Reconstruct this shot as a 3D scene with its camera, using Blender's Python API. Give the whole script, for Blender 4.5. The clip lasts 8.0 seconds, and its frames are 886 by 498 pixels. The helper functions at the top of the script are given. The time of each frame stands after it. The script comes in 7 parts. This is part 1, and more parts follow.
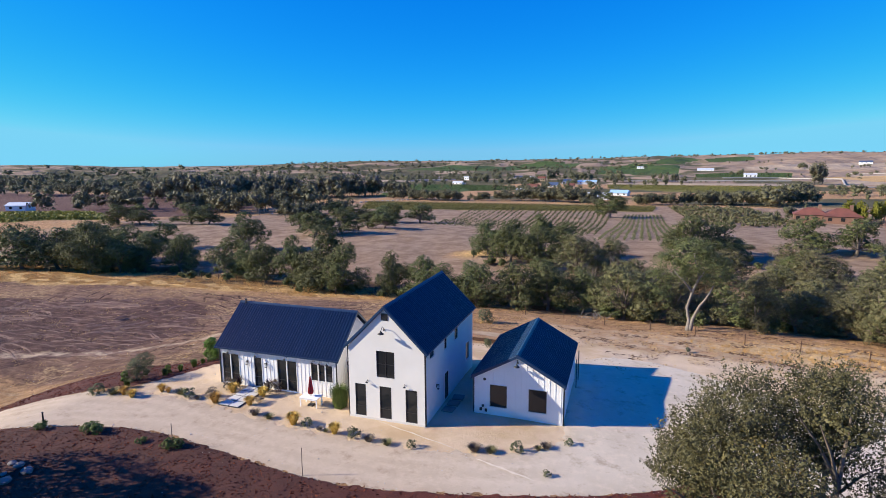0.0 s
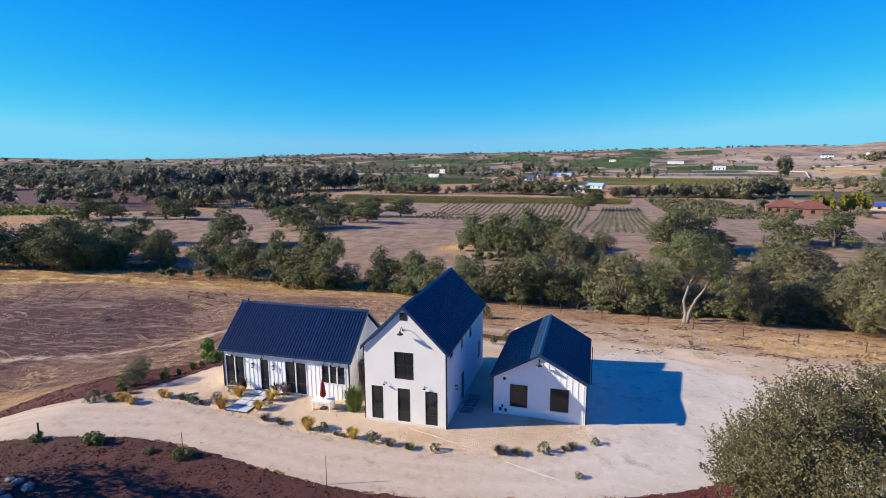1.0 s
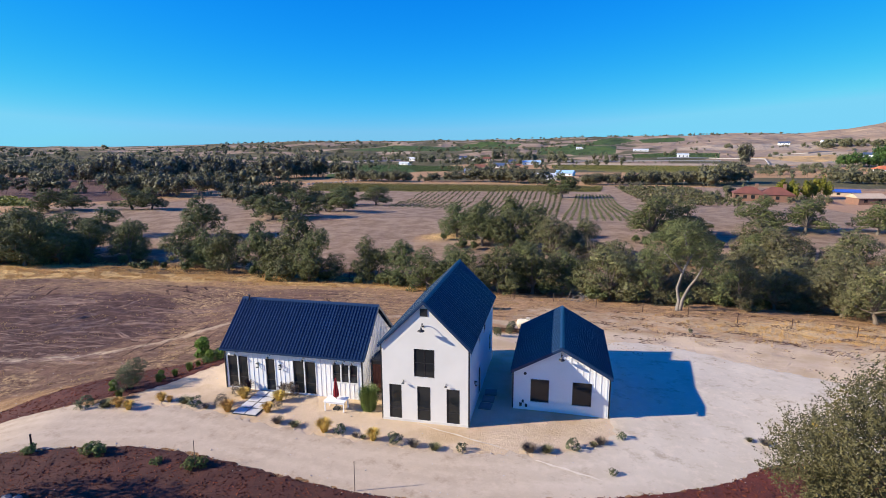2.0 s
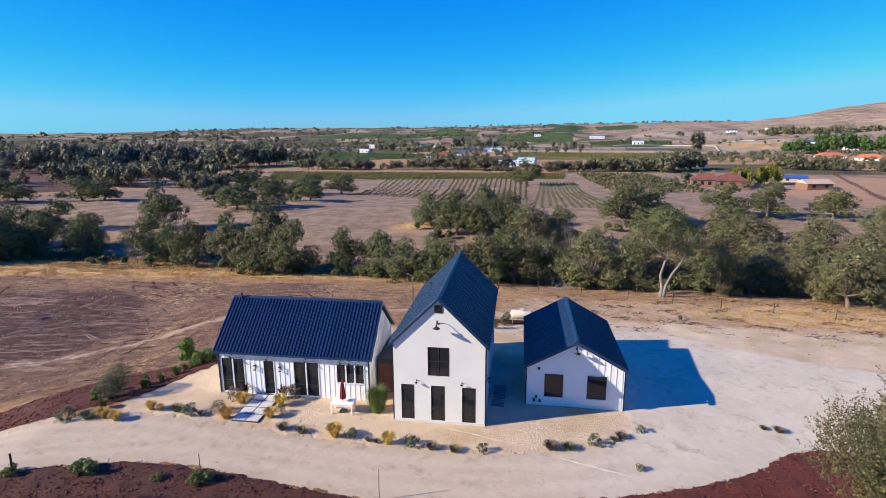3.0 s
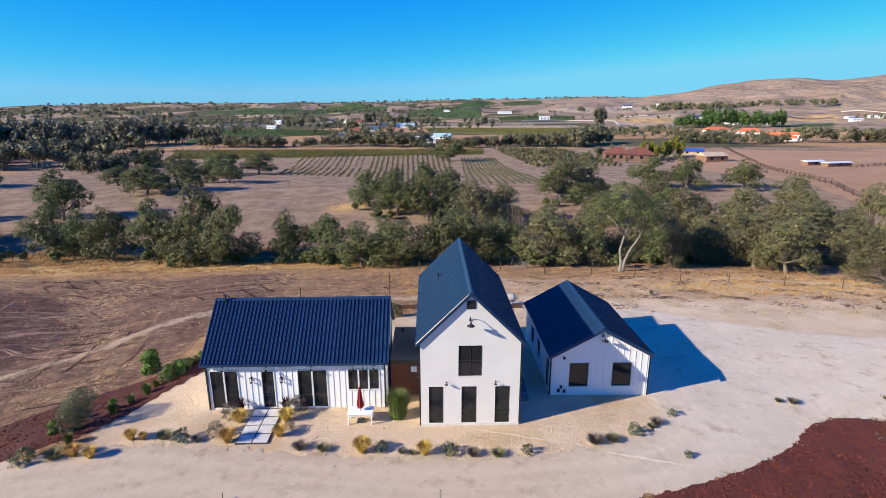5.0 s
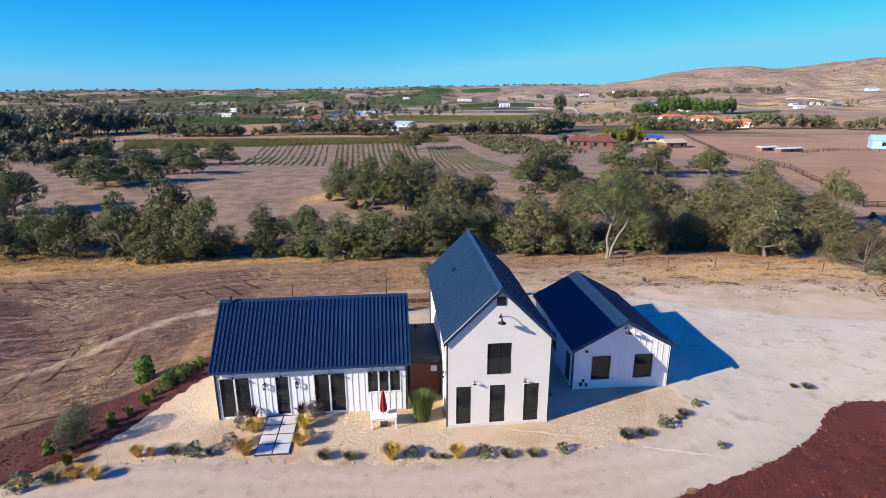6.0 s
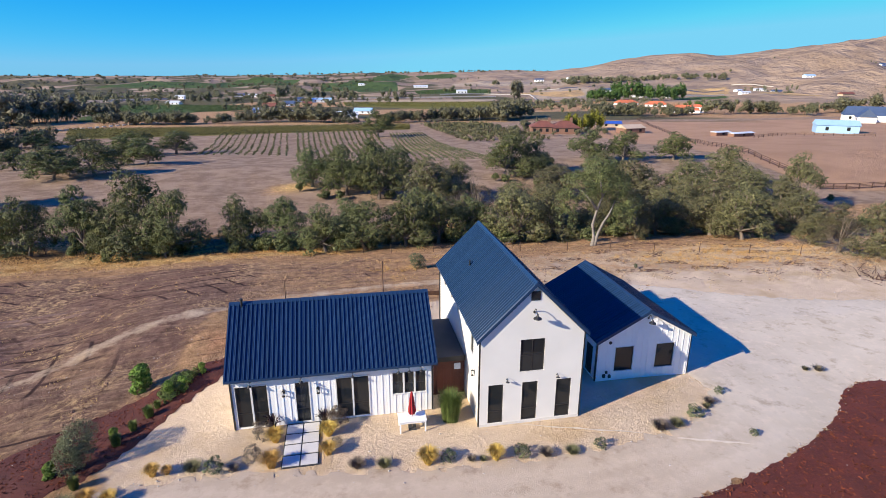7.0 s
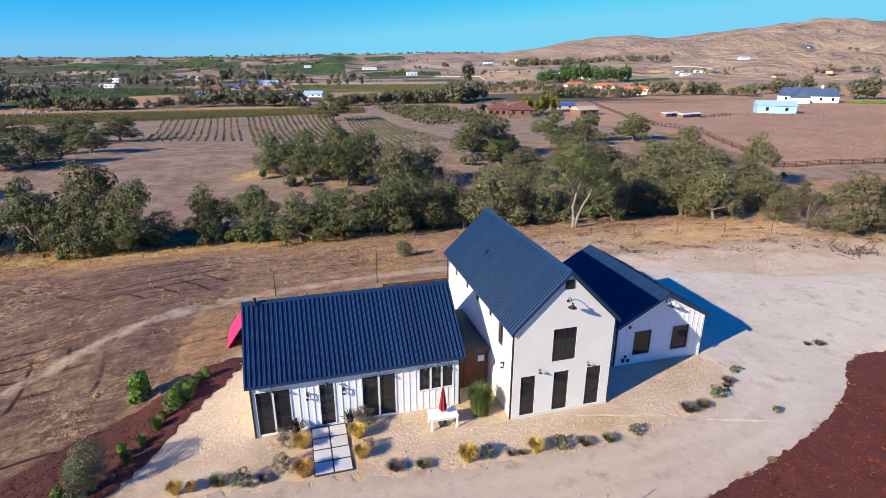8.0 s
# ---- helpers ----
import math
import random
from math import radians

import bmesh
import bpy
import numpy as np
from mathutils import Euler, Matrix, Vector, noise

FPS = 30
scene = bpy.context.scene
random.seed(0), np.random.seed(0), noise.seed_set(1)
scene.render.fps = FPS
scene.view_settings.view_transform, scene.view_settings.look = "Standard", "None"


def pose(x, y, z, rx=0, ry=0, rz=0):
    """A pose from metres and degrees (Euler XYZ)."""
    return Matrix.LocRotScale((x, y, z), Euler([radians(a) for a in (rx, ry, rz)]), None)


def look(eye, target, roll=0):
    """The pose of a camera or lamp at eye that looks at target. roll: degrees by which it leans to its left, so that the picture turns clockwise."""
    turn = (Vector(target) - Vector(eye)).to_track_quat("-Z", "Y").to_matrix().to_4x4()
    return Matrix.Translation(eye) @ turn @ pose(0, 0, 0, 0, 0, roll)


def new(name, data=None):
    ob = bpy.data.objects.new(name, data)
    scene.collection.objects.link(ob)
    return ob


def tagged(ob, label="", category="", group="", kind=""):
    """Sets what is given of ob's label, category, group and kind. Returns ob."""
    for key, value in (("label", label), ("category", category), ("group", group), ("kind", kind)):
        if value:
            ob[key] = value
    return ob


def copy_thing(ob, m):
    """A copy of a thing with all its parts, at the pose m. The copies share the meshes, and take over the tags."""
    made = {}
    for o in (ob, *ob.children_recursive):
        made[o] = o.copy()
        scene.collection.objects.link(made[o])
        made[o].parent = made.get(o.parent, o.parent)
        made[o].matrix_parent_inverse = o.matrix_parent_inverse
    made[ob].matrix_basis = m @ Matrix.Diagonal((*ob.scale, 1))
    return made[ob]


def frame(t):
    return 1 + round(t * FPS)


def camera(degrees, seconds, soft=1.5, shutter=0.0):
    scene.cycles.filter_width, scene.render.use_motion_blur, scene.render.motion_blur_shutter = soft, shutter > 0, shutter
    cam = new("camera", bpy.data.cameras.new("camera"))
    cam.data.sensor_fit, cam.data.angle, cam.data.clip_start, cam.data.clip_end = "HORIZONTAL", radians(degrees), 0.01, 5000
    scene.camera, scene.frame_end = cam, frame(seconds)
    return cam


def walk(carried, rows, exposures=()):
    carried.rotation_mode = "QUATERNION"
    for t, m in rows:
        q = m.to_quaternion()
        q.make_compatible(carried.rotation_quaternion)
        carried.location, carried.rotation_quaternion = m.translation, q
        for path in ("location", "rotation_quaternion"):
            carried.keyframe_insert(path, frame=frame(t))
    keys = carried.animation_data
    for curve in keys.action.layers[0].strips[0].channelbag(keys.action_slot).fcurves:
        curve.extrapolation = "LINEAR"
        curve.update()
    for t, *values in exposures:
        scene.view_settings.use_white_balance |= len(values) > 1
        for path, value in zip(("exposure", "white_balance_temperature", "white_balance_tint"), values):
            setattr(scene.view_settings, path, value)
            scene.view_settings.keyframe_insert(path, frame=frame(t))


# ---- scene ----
cam = camera(78.6, 8.0, soft=0.6)
METRES, EYE, TILT, LEAN, TURN = 32.0, 19.1, 0.0, 0.0, 18.6
ROWS = [
    (0.0, 0.0, 0.0, 0.0, -0.07, -9.26, 0.44),
    (0.5, -0.0496, 0.0198, 0.0009, -1.46, -9.42, 0.41),
    (1.0, -0.101, 0.0427, 0.0026, -2.85, -10.01, 0.38),
    (1.5, -0.1551, 0.0698, 0.0041, -4.38, -10.67, 0.37),
    (3.0, -0.3114, 0.1667, 0.0071, -10.57, -12.64, 0.27),
    (3.5, -0.3604, 0.2037, 0.0087, -12.87, -13.28, 0.25),
    (4.0, -0.4087, 0.2412, 0.0104, -15.4, -13.92, 0.2),
    (4.5, -0.4558, 0.2805, 0.0121, -17.83, -14.54, 0.16),
    (6.0, -0.5956, 0.4104, 0.012, -24.41, -16.42, 0.06),
    (6.5, -0.642, 0.4584, 0.0115, -26.49, -17.07, 0.03),
    (7.0, -0.6871, 0.5082, 0.0112, -29.0, -17.76, 0.01),
    (7.5, -0.7326, 0.5593, 0.0099, -31.58, -18.44, -0.01),
    (8.0, -0.7776, 0.6109, 0.0103, -34.26, -19.48, -0.04),
]
walk(cam, [(t, pose(0, 0, EYE, TILT, LEAN, TURN) @ pose(METRES * x, METRES * y, METRES * z, 90 + pitch, roll, yaw)) for t, x, y, z, yaw, pitch, roll in ROWS])

# ---------------------------------------------------------------- world, sun
SUN_TO = Vector((-1.97, -0.73, 1.0)).normalized()
world = bpy.data.worlds.new("world")
scene.world = world
world.use_nodes = True
wn, wl = world.node_tree.nodes, world.node_tree.links
wn.clear()
sky = wn.new("ShaderNodeTexSky")
sky.sky_type = "NISHITA"
sky.sun_disc = False
sky.sun_elevation = math.asin(SUN_TO.z)
sky.sun_rotation = math.atan2(SUN_TO.x, SUN_TO.y)
sky.altitude = 200
sky.air_density = 1.0
sky.dust_density = 0.0
sky.ozone_density = 1.0
split = wn.new("ShaderNodeSeparateColor")
join = wn.new("ShaderNodeCombineColor")


def channel(index, gain, power, top, level):
    """One colour of the sky: gain, power and ceiling, for the deep blue of clear dry air."""
    last = split.outputs[index]
    for op, v in (("MULTIPLY", gain), ("POWER", power), ("MINIMUM", top), ("MULTIPLY", level)):
        k = wn.new("ShaderNodeMath")
        k.operation = op
        wl.new(last, k.inputs[0])
        k.inputs[1].default_value = v
        last = k.outputs[0]
    wl.new(last, join.inputs[index])


channel(0, 0.138, 3.0, 1.05, 1.3)
channel(1, 0.130, 1.0, 1.05, 4.25)
channel(2, 0.200, 0.35, 1.02, 6.2)
bg = wn.new("ShaderNodeBackground")
bg.inputs["Strength"].default_value = 0.087
wo = wn.new("ShaderNodeOutputWorld")
wl.new(sky.outputs[0], split.inputs[0])
wl.new(join.outputs[0], bg.inputs["Color"])
wl.new(bg.outputs[0], wo.inputs["Surface"])

sun_data = bpy.data.lights.new("sun", "SUN")
sun_data.energy = 5.0
sun_data.angle = radians(0.5)
sun_data.color = (1.0, 0.885, 0.70)
sun = new("sun", sun_data)
sun.matrix_world = look((0, 0, 60), Vector((0, 0, 60)) - SUN_TO)
scene.view_settings.exposure = 0.75


# ---------------------------------------------------------------- materials
def nodes_of(name):
    m = bpy.data.materials.new(name)
    m.use_nodes = True
    n, l = m.node_tree.nodes, m.node_tree.links
    n.clear()
    out = n.new("ShaderNodeOutputMaterial")
    b = n.new("ShaderNodeBsdfPrincipled")
    l.new(b.outputs[0], out.inputs[0])
    return m, n, l, b


def noise_node(n, l, vec, scale, detail=4.0, rough=0.6):
    t = n.new("ShaderNodeTexNoise")
    t.inputs["Scale"].default_value = scale
    t.inputs["Detail"].default_value = detail
    t.inputs["Roughness"].default_value = rough
    l.new(vec, t.inputs["Vector"])
    return t


def ramp_node(n, l, fac, lo, hi):
    r = n.new("ShaderNodeMapRange")
    r.inputs["From Min"].default_value, r.inputs["From Max"].default_value = lo, hi
    l.new(fac, r.inputs["Value"])
    return r.outputs[0]


def mix_node(n, l, fac, a, b, blend="MIX"):
    m = n.new("ShaderNodeMix")
    m.data_type, m.blend_type = "RGBA", blend
    for sock, v in ((m.inputs["Factor"], fac), (m.inputs["A"], a), (m.inputs["B"], b)):
        if isinstance(v, bpy.types.NodeSocket):
            l.new(v, sock)
        elif isinstance(v, tuple):
            sock.default_value = (*v, 1)
        else:
            sock.default_value = v
    for s in m.inputs:
        if s.type == "RGBA" and s.name == "A":
            if isinstance(a, bpy.types.NodeSocket):
                l.new(a, s)
            else:
                s.default_value = (*a, 1)
        if s.type == "RGBA" and s.name == "B":
            if isinstance(b, bpy.types.NodeSocket):
                l.new(b, s)
            else:
                s.default_value = (*b, 1)
    return [s for s in m.outputs if s.type == "RGBA"][0]


def bump_node(n, l, b, height, strength, dist):
    k = n.new("ShaderNodeBump")
    k.inputs["Strength"].default_value = strength
    k.inputs["Distance"].default_value = dist
    l.new(height, k.inputs["Height"])
    l.new(k.outputs[0], b.inputs["Normal"])


def surface(name, c1, c2, big=0.4, fine=12.0, rough=0.7, metal=0.0, bump=0.3, dist=0.01, vary=0.0, spec=0.5, c3=None):
    """A solid surface: patches at one scale, grain at another, and relief."""
    m, n, l, b = nodes_of(name)
    vec = n.new("ShaderNodeTexCoord").outputs["Object"]
    a = noise_node(n, l, vec, big, 3.0)
    f = noise_node(n, l, vec, fine, 5.0, 0.7)
    col = mix_node(n, l, ramp_node(n, l, a.outputs[0], 0.35, 0.65), c1, c2)
    d = tuple(x * 0.6 for x in c1) if c3 is None else c3
    col = mix_node(n, l, ramp_node(n, l, f.outputs[0], 0.55, 0.85), col, d)
    if vary:
        h = n.new("ShaderNodeHueSaturation")
        info = n.new("ShaderNodeObjectInfo")
        l.new(ramp_to(n, l, info.outputs["Random"], 1 - vary, 1 + vary), h.inputs["Value"])
        l.new(col, h.inputs["Color"])
        col = h.outputs[0]
    l.new(col, b.inputs["Base Color"])
    b.inputs["Roughness"].default_value = rough
    b.inputs["Metallic"].default_value = metal
    b.inputs["Specular IOR Level"].default_value = spec
    if bump:
        bump_node(n, l, b, f.outputs[0], bump, dist)
    return m


def ramp_to(n, l, fac, lo, hi):
    r = n.new("ShaderNodeMapRange")
    r.inputs["To Min"].default_value, r.inputs["To Max"].default_value = lo, hi
    l.new(fac, r.inputs["Value"])
    return r.outputs[0]


def foliage(name, dark, light, warm, warm_share=0.1, rough=0.6):
    """Leaves that differ one from another."""
    m, n, l, b = nodes_of(name)
    geo = n.new("ShaderNodeNewGeometry")
    rnd = geo.outputs["Random Per Island"]
    vec = n.new("ShaderNodeTexCoord").outputs["Object"]
    tone = n.new("ShaderNodeMath")
    tone.operation = "MULTIPLY_ADD"
    l.new(rnd, tone.inputs[0])
    tone.inputs[1].default_value = 0.55
    l.new(ramp_to(n, l, ramp_node(n, l, noise_node(n, l, vec, 1.1, 3.0).outputs[0], 0.38, 0.62), 0.0, 0.45), tone.inputs[2])
    col = mix_node(n, l, tone.outputs[0], dark, light)
    patch = noise_node(n, l, vec, 0.45, 2.0)
    col = mix_node(n, l, ramp_node(n, l, patch.outputs[0], 0.72 - warm_share, 0.82 - warm_share), col, warm)
    h = n.new("ShaderNodeHueSaturation")
    info = n.new("ShaderNodeObjectInfo")
    l.new(ramp_to(n, l, info.outputs["Random"], 0.78, 1.08), h.inputs["Value"])
    l.new(ramp_to(n, l, info.outputs["Random"], 0.485, 0.515), h.inputs["Hue"])
    l.new(col, h.inputs["Color"])
    l.new(h.outputs[0], b.inputs["Base Color"])
    b.inputs["Roughness"].default_value = rough
    b.inputs["Specular IOR Level"].default_value = 0.3
    # thin leaves let some light through
    tr = n.new("ShaderNodeBsdfTranslucent")
    l.new(h.outputs[0], tr.inputs["Color"])
    mx = n.new("ShaderNodeMixShader")
    mx.inputs[0].default_value = 0.14
    l.new(b.outputs[0], mx.inputs[1])
    l.new(tr.outputs[0], mx.inputs[2])
    l.new(mx.outputs[0], [k for k in n if k.type == "OUTPUT_MATERIAL"][0].inputs[0])
    return m


M = {}
M["white"] = surface("white_paint", (0.86, 0.86, 0.855), (0.82, 0.82, 0.815), 0.5, 9, 0.6, bump=0.1, c3=(0.77, 0.765, 0.75))
M["stucco"] = surface("white_stucco", (0.74, 0.72, 0.685), (0.69, 0.67, 0.635), 0.35, 30, 0.85, bump=0.35, dist=0.004, c3=(0.74, 0.71, 0.665))
M["trim"] = surface("trim_paint", (0.73, 0.73, 0.72), (0.69, 0.69, 0.68), 1.0, 20, 0.5, bump=0.05)
M["roof"] = surface("navy_metal_roof", (0.0125, 0.035, 0.086), (0.0140, 0.039, 0.094), 0.5, 6, 0.33, bump=0.02, c3=(0.010, 0.027, 0.070), vary=0.12, spec=0.36)
M["black"] = surface("black_metal", (0.015, 0.016, 0.018), (0.022, 0.022, 0.024), 2, 30, 0.45, bump=0.05)
M["frame"] = surface("dark_window_frame", (0.018, 0.018, 0.02), (0.025, 0.025, 0.027), 2, 30, 0.4, bump=0.05)
M["redwood"] = surface("stained_redwood", (0.12, 0.032, 0.02), (0.09, 0.025, 0.017), 1.5, 25, 0.6, bump=0.3, dist=0.004)
M["membrane"] = surface("dark_flat_roof", (0.035, 0.037, 0.04), (0.05, 0.05, 0.052), 0.8, 18, 0.8, bump=0.2)
M["concrete"] = surface("pale_concrete", (0.62, 0.60, 0.57), (0.55, 0.53, 0.5), 0.9, 22, 0.85, bump=0.2, dist=0.004, vary=0.08)
M["floorin"] = surface("interior_floor", (0.07, 0.06, 0.05), (0.055, 0.047, 0.04), 0.8, 14, 0.6)
M["red"] = surface("red_canvas", (0.32, 0.012, 0.02), (0.26, 0.010, 0.017), 3, 30, 0.8, bump=0.2)
M["pink"] = surface("pink_canvas", (0.80, 0.02, 0.12), (0.72, 0.018, 0.10), 1.2, 20, 0.7, bump=0.15)
M["tank"] = surface("cream_tank_paint", (0.66, 0.58, 0.46), (0.6, 0.52, 0.4), 1, 10, 0.5)
M["rust"] = surface("rusted_steel", (0.07, 0.035, 0.022), (0.10, 0.05, 0.03), 3, 25, 0.8)
M["wood"] = surface("weathered_wood", (0.16, 0.12, 0.09), (0.22, 0.17, 0.13), 2, 20, 0.9)
M["bark"] = surface("oak_bark", (0.13, 0.105, 0.085), (0.19, 0.16, 0.135), 1.2, 9, 0.95, bump=0.8, dist=0.03)
M["pale_bark"] = surface("pale_bark", (0.27, 0.24, 0.215), (0.14, 0.12, 0.105), 0.9, 7, 0.9, bump=0.7, dist=0.03)
M["terracotta"] = surface("terracotta_roof", (0.20, 0.068, 0.046), (0.14, 0.052, 0.038), 0.25, 2, 0.85)
M["orange_roof"] = surface("orange_tile_roof", (0.62, 0.17, 0.075), (0.52, 0.14, 0.06), 0.2, 2, 0.85)
M["grey_roof"] = surface("slate_grey_roof", (0.05, 0.08, 0.15), (0.065, 0.10, 0.18), 0.2, 2, 0.6)
M["light_roof"] = surface("pale_metal_roof", (0.66, 0.70, 0.74), (0.55, 0.60, 0.66), 0.15, 2, 0.45)
M["tan_wall"] = surface("tan_plaster", (0.52, 0.40, 0.29), (0.46, 0.35, 0.25), 0.3, 3, 0.9)
M["brown_wall"] = surface("brown_plaster", (0.24, 0.13, 0.09), (0.2, 0.11, 0.08), 0.3, 3, 0.9)
M["blue_wall"] = surface("pale_blue_siding", (0.34, 0.54, 0.74), (0.31, 0.5, 0.7), 0.3, 3, 0.7)
M["rock"] = surface("pale_rock", (0.55, 0.50, 0.45), (0.42, 0.38, 0.34), 2, 9, 0.9, bump=0.6, dist=0.02)
M["oak_leaf"] = foliage("oak_leaf", (0.056, 0.070, 0.027), (0.182, 0.195, 0.070), (0.23, 0.185, 0.085), 0.07)
M["olive_oak_leaf"] = foliage("olive_oak_leaf", (0.070, 0.070, 0.034), (0.215, 0.200, 0.090), (0.25, 0.195, 0.10), 0.10)
M["near_leaf"] = foliage("near_oak_leaf", (0.052, 0.051, 0.023), (0.168, 0.148, 0.062), (0.28, 0.19, 0.04), 0.09)
M["dry_leaf"] = foliage("dry_oak_leaf", (0.045, 0.038, 0.022), (0.12, 0.088, 0.055), (0.15, 0.09, 0.05), 0.1)
M["twig"] = surface("grey_twigs", (0.15, 0.115, 0.09), (0.2, 0.16, 0.13), 1, 9, 0.95)
M["bright_leaf"] = foliage("bright_leaf", (0.05, 0.11, 0.015), (0.22, 0.32, 0.045), (0.30, 0.28, 0.04), 0.14)
M["grey_leaf"] = foliage("grey_green_leaf", (0.09, 0.086, 0.04), (0.23, 0.21, 0.10), (0.24, 0.19, 0.09), 0.1)
# haze is put into the far leaves' colour: lighter, with less contrast
M["far_leaf"] = foliage("far_tree_leaf", (0.108, 0.108, 0.058), (0.190, 0.188, 0.104), (0.13, 0.125, 0.07), 0.05)
M["eucalyptus_leaf"] = foliage("eucalyptus_leaf", (0.105, 0.100, 0.064), (0.20, 0.19, 0.125), (0.18, 0.14, 0.10), 0.16)
M["far_green"] = foliage("far_green_leaf", (0.035, 0.07, 0.02), (0.10, 0.16, 0.035), (0.12, 0.13, 0.03), 0.08)
M["vine_leaf"] = foliage("vine_leaf", (0.10, 0.11, 0.022), (0.25, 0.24, 0.05), (0.3, 0.24, 0.05), 0.16)
M["dull_vine_leaf"] = foliage("dull_vine_leaf", (0.085, 0.09, 0.022), (0.18, 0.165, 0.045), (0.22, 0.17, 0.05), 0.12)
M["grey_vine_leaf"] = foliage("grey_vine_leaf", (0.085, 0.095, 0.04), (0.19, 0.195, 0.085), (0.22, 0.19, 0.09), 0.1)
M["green_crop"] = foliage("green_crop", (0.035, 0.065, 0.020), (0.085, 0.135, 0.040), (0.11, 0.13, 0.04), 0.08)
M["straw"] = foliage("golden_straw", (0.46, 0.29, 0.06), (0.78, 0.54, 0.16), (0.62, 0.42, 0.14), 0.06)
M["dry_grass"] = foliage("dry_grass", (0.46, 0.28, 0.09), (0.78, 0.52, 0.20), (0.50, 0.33, 0.15), 0.1)
M["olive_leaf"] = foliage("olive_leaf", (0.06, 0.075, 0.035), (0.20, 0.215, 0.11), (0.2, 0.18, 0.09), 0.06)
M["poplar_leaf"] = foliage("yellow_green_leaf", (0.10, 0.12, 0.015), (0.30, 0.30, 0.035), (0.36, 0.32, 0.04), 0.1)
M["reed"] = foliage("reed_leaf", (0.05, 0.08, 0.02), (0.19, 0.235, 0.06), (0.24, 0.24, 0.07), 0.1)
M["purple_leaf"] = foliage("dark_purple_leaf", (0.02, 0.012, 0.016), (0.06, 0.03, 0.035), (0.05, 0.03, 0.03), 0.1)
M["dusty_leaf"] = foliage("dusty_shrub_leaf", (0.105, 0.085, 0.062), (0.27, 0.215, 0.16), (0.24, 0.17, 0.11), 0.1)


def glass_material():
    m, n, l, b = nodes_of("dark_window_glass")
    b.inputs["Base Color"].default_value = (0.02, 0.023, 0.026, 1)
    b.inputs["Roughness"].default_value = 0.03
    b.inputs["Transmission Weight"].default_value = 0.12
    b.inputs["IOR"].default_value = 1.45
    return m


M["glass"] = glass_material()


# ---------------------------------------------------------------- terrain
def smooth(a, b, x):
    t = np.clip((np.asarray(x, float) - a) / (b - a), 0, 1)
    return t * t * (3 - 2 * t)


def wave(x, y, size, seed):
    """A soft roll of the land between -1 and 1, some size metres across."""
    r = np.random.RandomState(seed)
    out = 0.0
    for k in range(5):
        a, p = r.uniform(0, 6.28), r.uniform(0, 6.28)
        w = 6.28 / size * r.uniform(0.6, 1.7)
        out = out + np.sin((x * np.cos(a) + y * np.sin(a)) * w + p + 1.3 * np.sin((x * np.sin(a) - y * np.cos(a)) * w * 0.6 + p * 2))
    return out / 3.2


PROFILE_Y = np.array([-5000, 45, 52, 66, 78, 90, 102, 114, 132, 160, 195, 225, 265, 350, 520, 9000])
PROFILE_Z = np.array([0, 0, -0.6, -2.6, -4.2, -6.3, -7.7, -7.3, -5.4, -4.0, -6.0, -8.5, -11.0, -12.5, -14.0, -14.0])
SKY_AZ = np.array([-180, -70, -57, -54, -50, -44, -39.5, -34, -26.5, -17, -6, 4.7, 11, 14, 21, 24.2, 28, 31.5, 36.5, 41.8, 48.8, 52.4, 56, 70, 110, 180])
SKY_EL = np.array([0.3, -0.2, -0.25, -0.28, -0.66, -0.74, -0.68, -0.36, -0.05, -0.1, -0.02, 0.28, 0.28, 0.38, 0.42, 0.76, 1.48, 1.72, 1.78, 2.25, 2.62, 2.64, 2.75, 2.5, 0.8, 0.3])


def height(x, y):
    x, y = np.asarray(x, float), np.asarray(y, float)
    z = np.interp(y, PROFILE_Y, PROFILE_Z)
    z = z - 3.3 * smooth(-41, -58, x) * (1 - smooth(45, 95, y)) * smooth(-40, 20, y)
    z = z - 1.1 * smooth(-36.5, -42, x) * smooth(33, 43, y) * (1 - smooth(46, 60, y)) * (1 - smooth(-41, -56, x))
    z = z - 0.5 * smooth(-9, 9, x) * smooth(22, 32, y) * (1 - smooth(50, 62, y))
    off_pad = np.clip(smooth(-40, -50, x) + smooth(46, 60, y) + smooth(22, 34, x), 0, 1)
    z = z + off_pad * (0.04 * wave(x, y, 7, 3) + 0.18 * wave(x, y, 26, 4)) * (1 - smooth(300, 500, np.hypot(x, y)))
    r = np.hypot(x, y - 10)
    az = np.degrees(np.arctan2(x, y - 10))
    crest = 19.0 + 2900 * np.tan(np.radians(np.interp(az, SKY_AZ, SKY_EL)))
    foot = np.interp(az, [-180, 10, 30, 180], [1300, 1300, 1000, 1000])
    rise = np.clip((r - foot) / (2900 - foot), 0, 1)
    rise = rise * rise * (3 - 2 * rise)
    steep = smooth(60, 160, crest)
    folds = wave(x, y, 620, 11) * (9 + 19 * steep) + wave(x, y, 260, 12) * (3.5 + 11 * steep)
    z = z + rise * (crest + 14) + folds * smooth(700, 1500, r) * (1 - 0.35 * smooth(2400, 2900, r) * (1 - steep)) * (1 - 0.7 * steep * smooth(2100, 2750, r))
    return z


def ground_z(x, y):
    return float(height(x, y))


